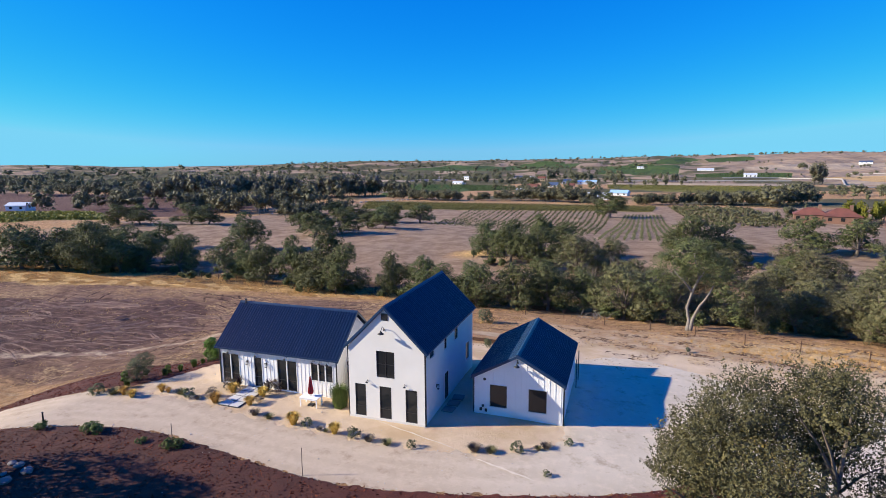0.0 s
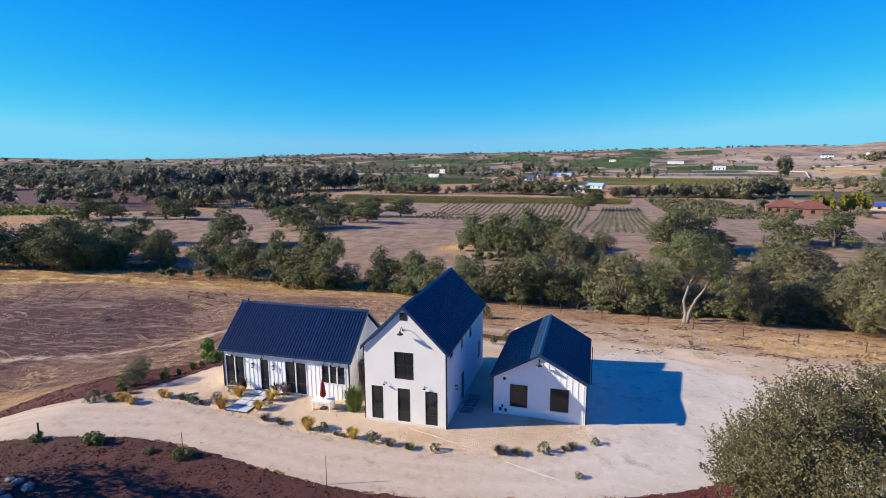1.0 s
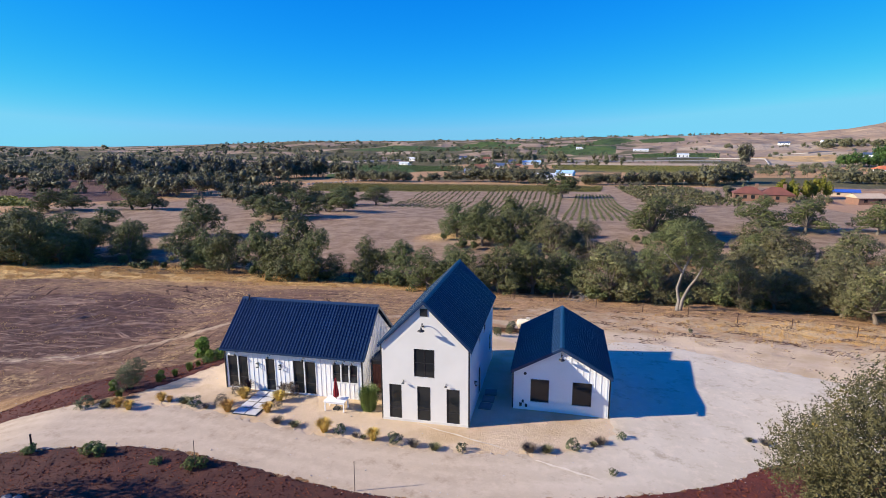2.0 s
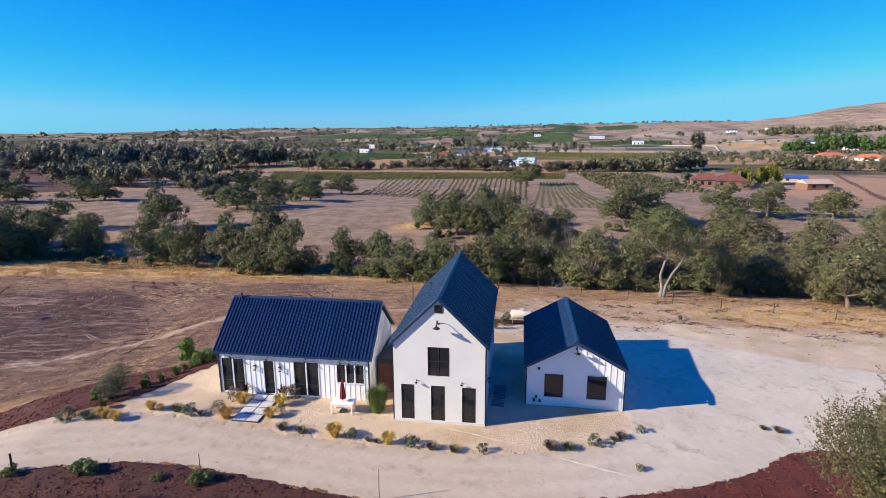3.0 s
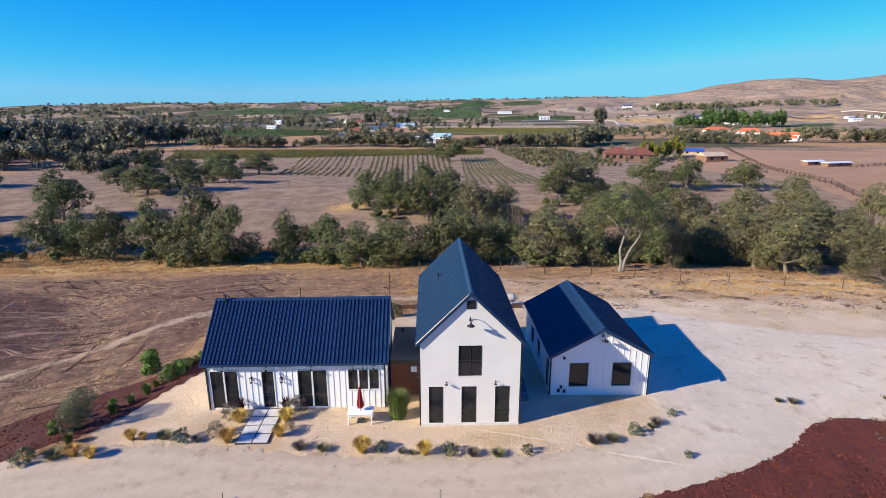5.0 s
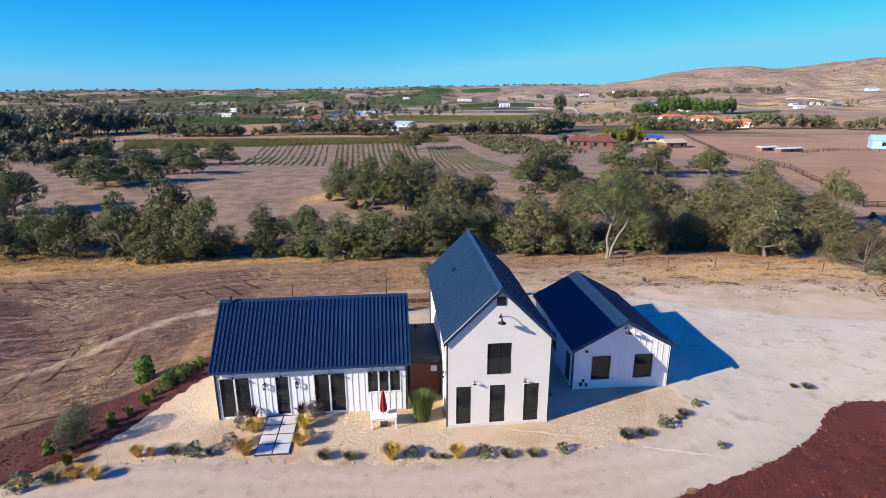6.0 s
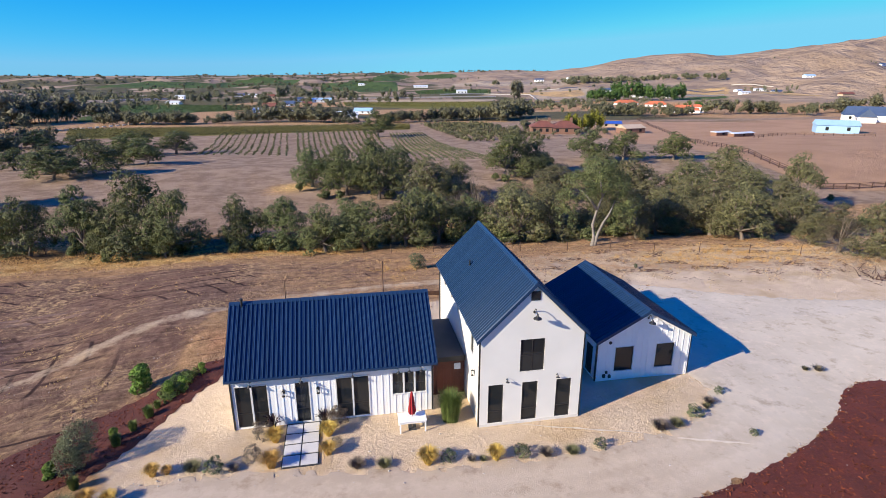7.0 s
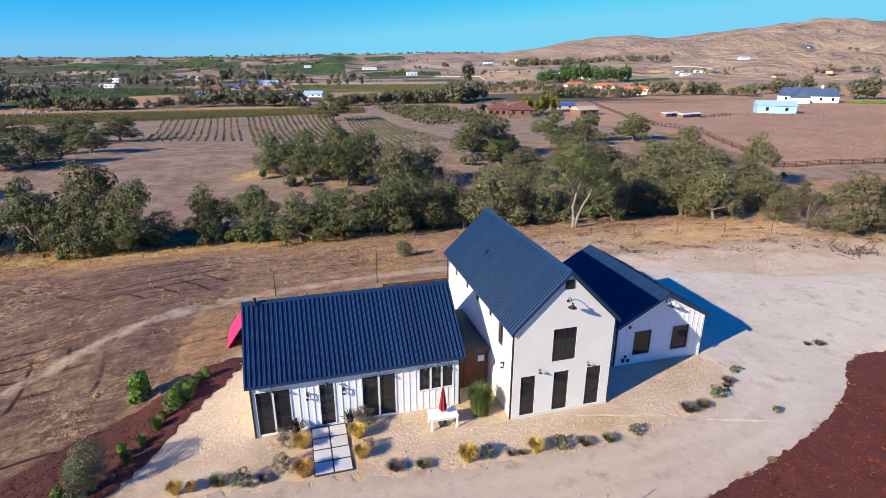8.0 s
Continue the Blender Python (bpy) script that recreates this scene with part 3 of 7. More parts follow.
def patch(name, poly, step, lift, mat, label, category, box_limits, crumble=0.25, grow=0.0):
    """A sheet of another soil laid on the ground inside an outline with a ragged edge."""
    x0, x1, y0, y1 = box_limits
    gx, gy = np.meshgrid(np.arange(x0, x1, step), np.arange(y0, y1, step))

    def sd(x, y):
        return poly_sd(x, y, poly) - grow + crumble * (0.6 * wave(x, y, 1.1, 51) + 0.6 * wave(x, y, 2.9, 52))

    ny, nx = gx.shape
    i = np.arange(nx * ny).reshape(ny, nx)
    faces = np.stack([i[:-1, :-1], i[:-1, 1:], i[1:, 1:], i[1:, :-1]], -1).reshape(-1, 4)
    x, y = gx.ravel().copy(), gy.ravel().copy()
    keep = sd(x[faces].mean(1), y[faces].mean(1)) < 0
    faces = faces[keep]
    used, inv = np.unique(faces, return_inverse=True)
    faces = inv.reshape(-1, 4)
    x, y = x[used], y[used]
    count = np.bincount(faces.ravel(), minlength=len(x))
    edge = count < 4
    for _ in range(2):
        s = sd(x, y)
        e = 0.05
        dx, dy = (sd(x + e, y) - s) / e, (sd(x, y + e) - s) / e
        g = np.maximum(dx * dx + dy * dy, 0.2)
        mv = np.clip(s / g, -step * 0.6, step * 0.6) * edge
        x, y = x - dx * mv, y - dy * mv
    z = height(x, y) + lift - np.where(edge, lift + 0.01, 0)
    if name == "mulch_bed":
        z = z + np.where(edge, 0, 0.012 * wave(x, y, 0.9, 61) + 0.03 * wave(x, y, 2.5, 62))
    me = np_mesh(name, np.stack([x, y, z], 1), faces, mat, True)
    if name == "driveway":
        # wheel lanes that follow the curve
        s = poly_sd(x, y, poly) + 0.25 * wave(x, y, 9, 53)
        lane = (np.exp(-((s + 1.0) / 0.4) ** 2) + np.exp(-((s + 2.3) / 0.4) ** 2)) * (1 - smooth(-6, 2, x))
        a = me.attributes.new("lane", "FLOAT_COLOR", "POINT")
        a.data.foreach_set("color", np.stack([lane, smooth(-16, 4, x + 0.5 * (y - 31)), lane, np.ones_like(lane)], 1).astype(np.float32).ravel())
    return tagged(new(name, me), label, category, kind="structure")


def gravel_material():
    m, n, l, b = nodes_of("pale_gravel")
    vec = n.new("ShaderNodeTexCoord").outputs["Object"]
    n1 = noise_node(n, l, vec, 0.25, 4)
    n2 = noise_node(n, l, vec, 1.6, 6, 0.7)
    n3 = noise_node(n, l, vec, 14, 4, 0.8)
    col = mix_node(n, l, ramp_node(n, l, n1.outputs[0], 0.35, 0.65), (0.575, 0.500, 0.405), (0.505, 0.432, 0.340))
    col = mix_node(n, l, ramp_node(n, l, n2.outputs[0], 0.5, 0.75), col, (0.64, 0.54, 0.43))
    n4 = noise_node(n, l, vec, 0.7, 8, 0.75)
    col = mix_node(n, l, ramp_node(n, l, n4.outputs[0], 0.46, 0.34), col, (0.40, 0.325, 0.245))
    col = mix_node(n, l, ramp_node(n, l, n3.outputs[0], 0.58, 0.85), col, (0.36, 0.295, 0.23))
    lane = n.new("ShaderNodeAttribute")
    lane.attribute_name = "lane"
    sl = n.new("ShaderNodeSeparateColor")
    l.new(lane.outputs["Color"], sl.inputs[0])
    lm = n.new("ShaderNodeMath")
    lm.operation = "MULTIPLY"
    l.new(sl.outputs[0], lm.inputs[0])
    l.new(ramp_node(n, l, n2.outputs[0], 0.3, 0.6), lm.inputs[1])
    col = mix_node(n, l, lm.outputs[0], col, (0.63, 0.55, 0.45))
    # gravel is browner along the front curve, whiter in the turning place
    brown_gravel = mix_node(n, l, 1.0, col, (0.86, 0.79, 0.715), "MULTIPLY")
    fresh = mix_node(n, l, 1.0, col, (1.07, 1.06, 1.01), "MULTIPLY")
    col = mix_node(n, l, sl.outputs[1], brown_gravel, fresh)
    l.new(col, b.inputs["Base Color"])
    b.inputs["Roughness"].default_value = 0.95
    b.inputs["Specular IOR Level"].default_value = 0.15
    bump_node(n, l, b, n3.outputs[0], 0.5, 0.04)
    return m


def mulch_material(dim_end):
    """Bark mulch; one bed carries the sun angle's effect as a browner end."""
    m, n, l, b = nodes_of("bark_mulch")
    vec = n.new("ShaderNodeTexCoord").outputs["Object"]
    n1 = noise_node(n, l, vec, 0.7, 4)
    n2 = noise_node(n, l, vec, 9, 5, 0.8)
    v = n.new("ShaderNodeTexVoronoi")
    v.inputs["Scale"].default_value = 7
    l.new(vec, v.inputs["Vector"])
    col = mix_node(n, l, ramp_node(n, l, n1.outputs[0], 0.35, 0.65), (0.125, 0.023, 0.012), (0.082, 0.016, 0.009))
    col = mix_node(n, l, ramp_node(n, l, n2.outputs[0], 0.5, 0.75), col, (0.20, 0.046, 0.026))
    col = mix_node(n, l, ramp_node(n, l, v.outputs["Distance"], 0.08, 0.0), col, (0.255, 0.145, 0.093))
    # sun-angle change put into the colour: browner at one end, redder at the other
    sp = n.new("ShaderNodeSeparateXYZ")
    l.new(vec, sp.inputs[0])
    ad = n.new("ShaderNodeMath")
    ad.operation = "MULTIPLY_ADD"
    l.new(n1.outputs[0], ad.inputs[0])
    ad.inputs[1].default_value = 8.0
    l.new(sp.outputs["X"], ad.inputs[2])
    if dim_end:
        dimmed = mix_node(n, l, 1.0, col, (0.55, 0.74, 0.80), "MULTIPLY")
        col = mix_node(n, l, ramp_node(n, l, ad.outputs[0], -14, -2), dimmed, col)
    else:
        col = mix_node(n, l, 1.0, col, (0.72, 0.80, 0.82), "MULTIPLY")
    l.new(col, b.inputs["Base Color"])
    b.inputs["Roughness"].default_value = 0.9
    bump_node(n, l, b, n2.outputs[0], 0.6, 0.05)
    return m


build_ground()
patch("driveway", DRIVE, 0.3, 0.014, gravel_material(), "pale crushed gravel driveway curving round the house", "driveway", (-70, 40, 13, 59), crumble=0.45, grow=0.35)
patch("mulch_bed", BED_FRONT, 0.3, 0.05, mulch_material(True), "dark red-brown bark mulch bed beside the gravel drive", "mulch bed", (-60, 40, -10, 37))
patch("mulch_bed", BED_SIDE, 0.25, 0.05, mulch_material(False), "dark red-brown bark mulch bed along the sandy yard", "mulch bed", (-52, -33, 24, 47))


# ---------------------------------------------------------------- builders
def thing(name, x, y, z, label, category, group="", turn=0.0):
    e = new(name)
    e.empty_display_size = 0.2
    e.matrix_world = pose(x, y, z, 0, 0, turn)
    return tagged(e, label, category, group)


def part(name, bm, mat, parent, label="", smooth_shade=False):
    me = bpy.data.meshes.new(name)
    bmesh.ops.recalc_face_normals(bm, faces=bm.faces[:])
    bm.to_mesh(me)
    bm.free()
    if smooth_shade:
        for p in me.polygons:
            p.use_smooth = True
    me.materials.append(mat)
    return child(name, me, parent, label)


def child(name, me, parent, label="", at=None):
    ob = new(name, me)
    ob.parent = parent
    if at is not None:
        ob.matrix_basis = at
    if label:
        ob["label"] = label
    return ob


def box(bm, x0, x1, y0, y1, z0, z1):
    v = [bm.verts.new((x, y, z)) for z in (z0, z1) for x, y in ((x0, y0), (x1, y0), (x1, y1), (x0, y1))]
    for f in ((3, 2, 1, 0), (4, 5, 6, 7), (0, 1, 5, 4), (1, 2, 6, 5), (2, 3, 7, 6), (3, 0, 4, 7)):
        bm.faces.new([v[i] for i in f])
    return v


def boxes(*rows):
    bm = bmesh.new()
    for r in rows:
        box(bm, *r)
    return bm


def prism(bm, outline, axis, a, b):
    """A flat outline, given in the two other axes, drawn out from a to b."""
    def place(u, w, s):
        return (s, u, w) if axis == "x" else (u, s, w)
    lo = [bm.verts.new(place(u, w, a)) for u, w in outline]
    hi = [bm.verts.new(place(u, w, b)) for u, w in outline]
    n = len(outline)
    bm.faces.new(lo)
    bm.faces.new(hi[::-1])
    for i in range(n):
        bm.faces.new((lo[i], lo[(i + 1) % n], hi[(i + 1) % n], hi[i]))


def tube(bm, pts, radii, sides=6):
    """A tapered limb along a row of points."""
    rings = []
    for k, (p, r) in enumerate(zip(pts, radii)):
        a, b = Vector(pts[max(0, k - 1)]), Vector(pts[min(len(pts) - 1, k + 1)])
        d = (b - a).normalized()
        u = d.orthogonal().normalized()
        w = d.cross(u)
        rings.append([bm.verts.new(Vector(p) + r * (math.cos(t) * u + math.sin(t) * w)) for t in [6.2832 * i / sides for i in range(sides)]])
    for a, b in zip(rings, rings[1:]):
        best = min(range(sides), key=lambda s: sum((a[i].co - b[(i + s) % sides].co).length for i in range(sides)))
        for i in range(sides):
            bm.faces.new((a[i], a[(i + 1) % sides], b[(i + 1 + best) % sides], b[(i + best) % sides]))
    bm.faces.new(rings[0][::-1])
    bm.faces.new(rings[-1])


def wall_boxes(axis, a0, a1, z0, z1, d0, d1, holes):
    """A wall from a0 to a1 along its axis, d0 to d1 thick, with openings (u0, u1, w0, w1) cut through it."""
    bm = bmesh.new()
    us = sorted({a0, a1, *[h[0] for h in holes], *[h[1] for h in holes]})
    for u0, u1 in zip(us, us[1:]):
        mid = (u0 + u1) / 2
        cuts = sorted((h[2], h[3]) for h in holes if h[0] < mid < h[1])
        z = z0
        for c0, c1 in [*cuts, (z1, z1)]:
            if c0 > z + 1e-4:
                if axis == "x":
                    box(bm, u0, u1, d0, d1, z, c0)
                else:
                    box(bm, d0, d1, u0, u1, z, c0)
            z = max(z, c1)
    bmesh.ops.remove_doubles(bm, verts=bm.verts[:], dist=1e-4)
    return bm


def opening(house, kind, axis, face, out, u0, u1, w0, w1, leaves=1, rail=0.0, casing=0.07, label=""):
    """A window or glazed door set in a hole: casing, dark sash for each leaf, glass, rail. out: +1 or -1, the side on which the open air lies."""
    def slab(bm, a0, a1, b0, b1, d0, d1):
        lo, hi = sorted((face + out * d0, face + out * d1))
        if axis == "x":
            box(bm, a0, a1, lo, hi, b0, b1)
        else:
            box(bm, lo, hi, a0, a1, b0, b1)
    bm = bmesh.new()
    c = casing
    proud = 0.035 if c > 0.02 else 0.006
    slab(bm, u0 - c, u0, w0, w1 + c, 0.002, proud)
    slab(bm, u1, u1 + c, w0, w1 + c, 0.002, proud)
    slab(bm, u0, u1, w1, w1 + c, 0.002, proud)
    if w0 > 0.3:
        slab(bm, u0 - c, u1 + c, w0 - c, w0, 0.002, proud + 0.012)
    top = part(kind, bm, M["stucco"] if casing < 0.02 else M["trim"], house, label)
    step = (u1 - u0) / leaves
    for k in range(leaves):
        a, b = u0 + k * step, u0 + (k + 1) * step
        g = 0.05 if leaves > 1 else 0.0
        a, b = a + (g if k else 0), b - (g if k < leaves - 1 else 0)
        bm = bmesh.new()
        f = 0.055
        slab(bm, a, a + f, w0, w1, -0.09, -0.03)
        slab(bm, b - f, b, w0, w1, -0.09, -0.03)
        slab(bm, a + f, b - f, w0, w0 + f, -0.09, -0.03)
        slab(bm, a + f, b - f, w1 - f, w1, -0.09, -0.03)
        if rail:
            r = w0 + rail * (w1 - w0)
            slab(bm, a + f, b - f, r - 0.03, r + 0.03, -0.088, -0.032)
        part("sash", bm, M["frame"], top)
        bm = bmesh.new()
        slab(bm, a + f, b - f, w0 + f, w1 - f, -0.066, -0.056)
        part("pane", bm, M["glass"], top)
        if k:
            bm = bmesh.new()
            slab(bm, a - 2 * g, a, w0, w1, -0.08, 0.03)
            part("mullion", bm, M["trim"], top)
    return top


PANEL = 0.25


def panel_mesh(length):
    """One roof sheet: a flat pan with a tall rib at its edge and two low ones."""
    prof = [(0, 0.004), (0.026, 0.074), (0.066, 0.074), (0.092, 0.004), (0.136, 0.004), (0.150, 0.018), (0.158, 0.018), (0.172, 0.004), (0.200, 0.004), (0.212, 0.016), (0.220, 0.016), (0.232, 0.004), (PANEL, 0.004)]
    bm = bmesh.new()
    a = [bm.verts.new((u, 0, h)) for u, h in prof]
    b = [bm.verts.new((u, length, h)) for u, h in prof]
    for i in range(len(prof) - 1):
        bm.faces.new((a[i], a[i + 1], b[i + 1], b[i]))
    me = bpy.data.meshes.new("roof_panel")
    bm.normal_update()
    bm.to_mesh(me)
    bm.free()
    me.materials.append(M["roof"])
    return me


def gable_roof(house, axis, a0, a1, c, half, z_ridge, z_eave, label, deck=0.12):
    """Two slopes over the length a0..a1, with the ridge over c. half: from the ridge to the eave's edge."""
    bm = bmesh.new()
    e = deck
    outline = [(c - half, z_eave - e), (c, z_ridge - e), (c + half, z_eave - e), (c + half, z_eave), (c, z_ridge), (c - half, z_eave)]
    prism(bm, outline, axis, a0, a1)
    roof = part("roof", bm, M["roof"], house, label)
    run = math.hypot(half, z_ridge - z_eave)
    tilt = math.degrees(math.atan2(z_ridge - z_eave, half))
    me = panel_mesh(run - 0.06)
    count = int((a1 - a0) / PANEL)
    width = (a1 - a0) / count
    for side in (-1, 1):
        for k in range(count):
            a = a0 + k * width
            if axis == "x":
                m = pose(a, c - half, z_eave + 0.004, tilt, 0, 0) if side < 0 else pose(a + width, c + half, z_eave + 0.004, tilt, 0, 180)
            else:
                m = pose(c - half, a + width, z_eave + 0.004, tilt, 0, -90) if side < 0 else pose(c + half, a, z_eave + 0.004, tilt, 0, 90)
            child("roof_panel", me, roof, at=m @ Matrix.Diagonal((width / PANEL, 1, 1, 1)))
    bm = bmesh.new()
    s = (z_ridge - z_eave) / half
    prism(bm, [(c - 0.17, z_ridge - 0.17 * s + 0.05), (c, z_ridge + 0.05), (c + 0.17, z_ridge - 0.17 * s + 0.05), (c + 0.16, z_ridge - 0.17 * s + 0.085), (c, z_ridge + 0.09), (c - 0.16, z_ridge - 0.17 * s + 0.085)], axis, a0 - 0.01, a1 + 0.01)
    part("ridge_cap", bm, M["roof"], roof)
    # boards under the verges
    for a, b in ((a0 - 0.025, a0 - 0.002), (a1 + 0.002, a1 + 0.025)):
        bm = bmesh.new()
        prism(bm, [(c - half, z_eave - 0.2), (c, z_ridge - 0.2), (c + half, z_eave - 0.2), (c + half, z_eave + 0.03), (c, z_ridge + 0.03), (c - half, z_eave + 0.03)], axis, a, b)
        part("verge_board", bm, M["roof"], roof)
    return roof


def gutter(roof, axis, a0, a1, at, z, out):
    bm = bmesh.new()
    lo, hi = sorted((at, at + out * 0.12))
    if axis == "x":
        box(bm, a0, a1, lo, hi, z - 0.12, z)
    else:
        box(bm, lo, hi, a0, a1, z - 0.12, z)
    part("gutter", bm, M["roof"], roof)


def pipe(house, x, y, z0, z1):
    bm = boxes((x - 0.045, x + 0.045, y - 0.04, y + 0.04, z0, z1))
    part("downpipe", bm, M["black"], house)


def battens(wall, axis, face, out, a0, a1, z0, top, holes, step=0.38):
    """Upright laths over the joints of a boarded wall; top is a function of the place along the wall."""
    lo, hi = sorted((face + out * 0.001, face + out * 0.024))
    a = a0 + step / 2
    while a < a1:
        z, t = z0, top(a)
        spans = []
        for h in sorted((h for h in holes if h[0] - 0.1 < a < h[1] + 0.1), key=lambda h: h[2]):
            if h[2] - 0.09 > z:
                spans.append((z, h[2] - 0.09))
            z = h[3] + 0.09
        spans.append((z, t))
        for s0, s1 in spans:
            if s1 - s0 > 0.06:
                bm = bmesh.new()
                if axis == "x":
                    box(bm, a - 0.026, a + 0.026, lo, hi, s0, s1)
                else:
                    box(bm, lo, hi, a - 0.026, a + 0.026, s0, s1)
                part("batten", bm, M["white"], wall)
        a += step


def gooseneck(x, y, z, reach, label, group, size=1.0, axis=(0, -1)):
    """A bent arm on the wall with a black bell shade at its end."""
    t = thing("barn_lamp", x, y, z, label, "wall lamp", group)
    ax, ay = axis
    bm = bmesh.new()
    pts = []
    for k in range(9):
        s = k / 8
        pts.append((ax * reach * s, ay * reach * s, 0.30 * size * math.sin(math.pi * min(1, s * 1.05)) * (1 if s < 0.97 else 0.6)))
    tube(bm, pts, [0.022 * size] * 9, 6)
    part("arm", bm, M["black"], t)
    bm = bmesh.new()
    tube(bm, [(0, 0, 0), (ax * 0.03, ay * 0.03, 0)], [0.07 * size] * 2, 10)
    part("wall_plate", bm, M["black"], t)
    bm = bmesh.new()
    ex, ey = ax * reach, ay * reach
    prof = [(0.05, 0.10), (0.06, 0.0), (0.12, -0.06), (0.22, -0.12), (0.24, -0.16)]
    rings = []
    for r, h in prof:
        rings.append([bm.verts.new((ex + r * size * math.cos(6.2832 * i / 14), ey + r * size * math.sin(6.2832 * i / 14), h * size)) for i in range(14)])
    for a, b in zip(rings, rings[1:]):
        for i in range(14):
            bm.faces.new((a[i], a[(i + 1) % 14], b[(i + 1) % 14], b[i]))
    bm.faces.new(rings[0])
    part("shade", bm, M["black"], t, smooth_shade=True)
    return t


def clear_glass_material():
    m, n, l, b = nodes_of("clear_glass")
    b.inputs["Base Color"].default_value = (0.95, 0.97, 0.97, 1)
    b.inputs["Roughness"].default_value = 0.02
    b.inputs["Transmission Weight"].default_value = 1.0
    b.inputs["IOR"].default_value = 1.05
    return m


clear_glass = clear_glass_material()


def lantern(x, y, z, label, group):
    """A tall open box lantern on a wall bracket."""
    t = thing("wall_lantern", x, y, z, label, "wall lamp", group)
    t.matrix_world = pose(x, y, z) @ Matrix.Scale(0.62, 4)
    bm = bmesh.new()
    box(bm, -0.05, 0.05, -0.04, 0, 0.1, 0.55)
    box(bm, -0.02, 0.02, -0.2, -0.04, 0.46, 0.5)
    part("bracket", bm, M["black"], t)
    bm = bmesh.new()
    for sx in (-0.13, 0.11):
        for sy in (-0.34, -0.14):
            box(bm, sx, sx + 0.02, sy, sy + 0.02, -0.05, 0.45)
    box(bm, -0.14, 0.145, -0.35, -0.1, 0.45, 0.5)
    box(bm, -0.14, 0.145, -0.35, -0.1, -0.09, -0.05)
    part("cage", bm, M["black"], t)
    bm = boxes((-0.1, 0.105, -0.312, -0.308, -0.04, 0.44))
    part("pane", bm, clear_glass, t)
    return t


def floor_slab(house, x0, x1, y0, y1):
    part("floor_slab", boxes((x0, x1, y0, y1, -0.25, 0.06)), M["floorin"], house)


# ---------------------------------------------------------------- the tall house
def tall_house():
    x0, x1, y0, y1, ze, zr = -19.12, -13.05, 34.4, 47.25, 5.55, 8.80
    c = (x0 + x1) / 2
    t = thing("tall_farmhouse", c, y0, 0, "tall white stuccoed farmhouse with a steep navy metal roof", "house")
    t.matrix_world = Matrix.Identity(4)
    th = 0.22
    front = [(-18.63, -17.75, 0.16, 2.68), (-16.62, -15.69, 0.16, 2.68), (-14.55, -13.64, 0.14, 2.66), (-16.82, -15.39, 3.38, 5.40)]
    left = [(36.0, 36.75, 3.75, 5.2), (37.85, 38.35, 4.75, 5.35), (40.2, 40.7, 4.7, 5.35), (42.3, 42.8, 4.7, 5.35), (44.8, 45.3, 4.65, 5.3), (46.6, 46.95, 4.6, 5.25)]
    right = [(35.5, 36.45, 4.75, 5.35), (38.85, 39.5, 4.3, 5.35), (41.6, 42.5, 4.2, 5.3), (45.0, 46.0, 1.2, 2.8), (38.9, 39.9, 0.06, 2.3)]
    base = -0.25
    w = part("front_wall", wall_boxes("x", x0, x1, base, ze, y0, y0 + th, front), M["stucco"], t)
    part("back_wall", wall_boxes("x", x0, x1, base, ze, y1 - th, y1, []), M["stucco"], t)
    part("side_wall", wall_boxes("y", y0 + th, y1 - th, base, ze, x0, x0 + th, left), M["stucco"], t)
    part("side_wall", wall_boxes("y", y0 + th, y1 - th, base, ze, x1 - th, x1, right), M["stucco"], t)
    for a, b in ((y0, y0 + th), (y1 - th, y1)):
        bm = bmesh.new()
        prism(bm, [(x0, ze), (x1, ze), (c, ze + (x1 - c) * 1.0)], "y", a, b)
        part("gable", bm, M["stucco"], t)
    gable_roof(t, "y", y0 - 0.14, y1 + 0.2, c, 3.3, zr, zr - 3.3 * 0.985, "steep navy standing-seam metal roof")
    floor_slab(t, x0 + th, x1 - th, y0 + th, y1 - th)
    part("upper_floor", boxes((x0 + th, x1 - th, y0 + th, y1 - th, 2.9, 3.1)), M["floorin"], t)
    for h in front[:3]:
        opening(t, "glazed_door", "x", y0, -1, *h, rail=0.3, casing=0.012)
    u = opening(t, "window", "x", y0, -1, *front[3], rail=0.5, casing=0.012)
    part("window_bar", boxes((-16.135, -16.075, y0 + 0.035, y0 + 0.085, 3.44, 5.34)), M["frame"], u)
    for h in left:
        opening(t, "window", "y", x0, -1, *h, casing=0.04)
    for h in right[:4]:
        opening(t, "window", "y", x1, 1, *h, casing=0.05, rail=0.5)
    opening(t, "glazed_door", "y", x1, 1, *right[4], casing=0.05)
    # louvred vent under the ridge
    bm = boxes((c - 0.26, c + 0.26, y0 - 0.03, y0 - 0.002, 7.75, 8.28))
    v = part("gable_vent", bm, M["frame"], t)
    for k in range(6):
        part("slat", boxes((c - 0.23, c + 0.23, y0 - 0.05, y0 - 0.032, 7.80 + 0.078 * k, 7.85 + 0.078 * k)), M["black"], v)
    # rain pipes and plinth line
    pipe(t, x1 + 0.05, y0 + 0.06, 0.0, ze)
    pipe(t, x0 - 0.05, y0 + 0.06, 0.0, ze)
    pipe(t, x0 - 0.05, y1 - 0.1, -0.1, ze)
    part("plinth", boxes((x0 - 0.02, x1 + 0.02, y0 - 0.02, y0 - 0.002, -0.2, 0.12)), M["concrete"], t)
    # vent pipe on the roof
    bm = bmesh.new()
    tube(bm, [(-17.9, 42.5, 6.7), (-17.9, 42.5, 7.45)], [0.05, 0.05], 8)
    part("vent_pipe", bm, M["black"], t)


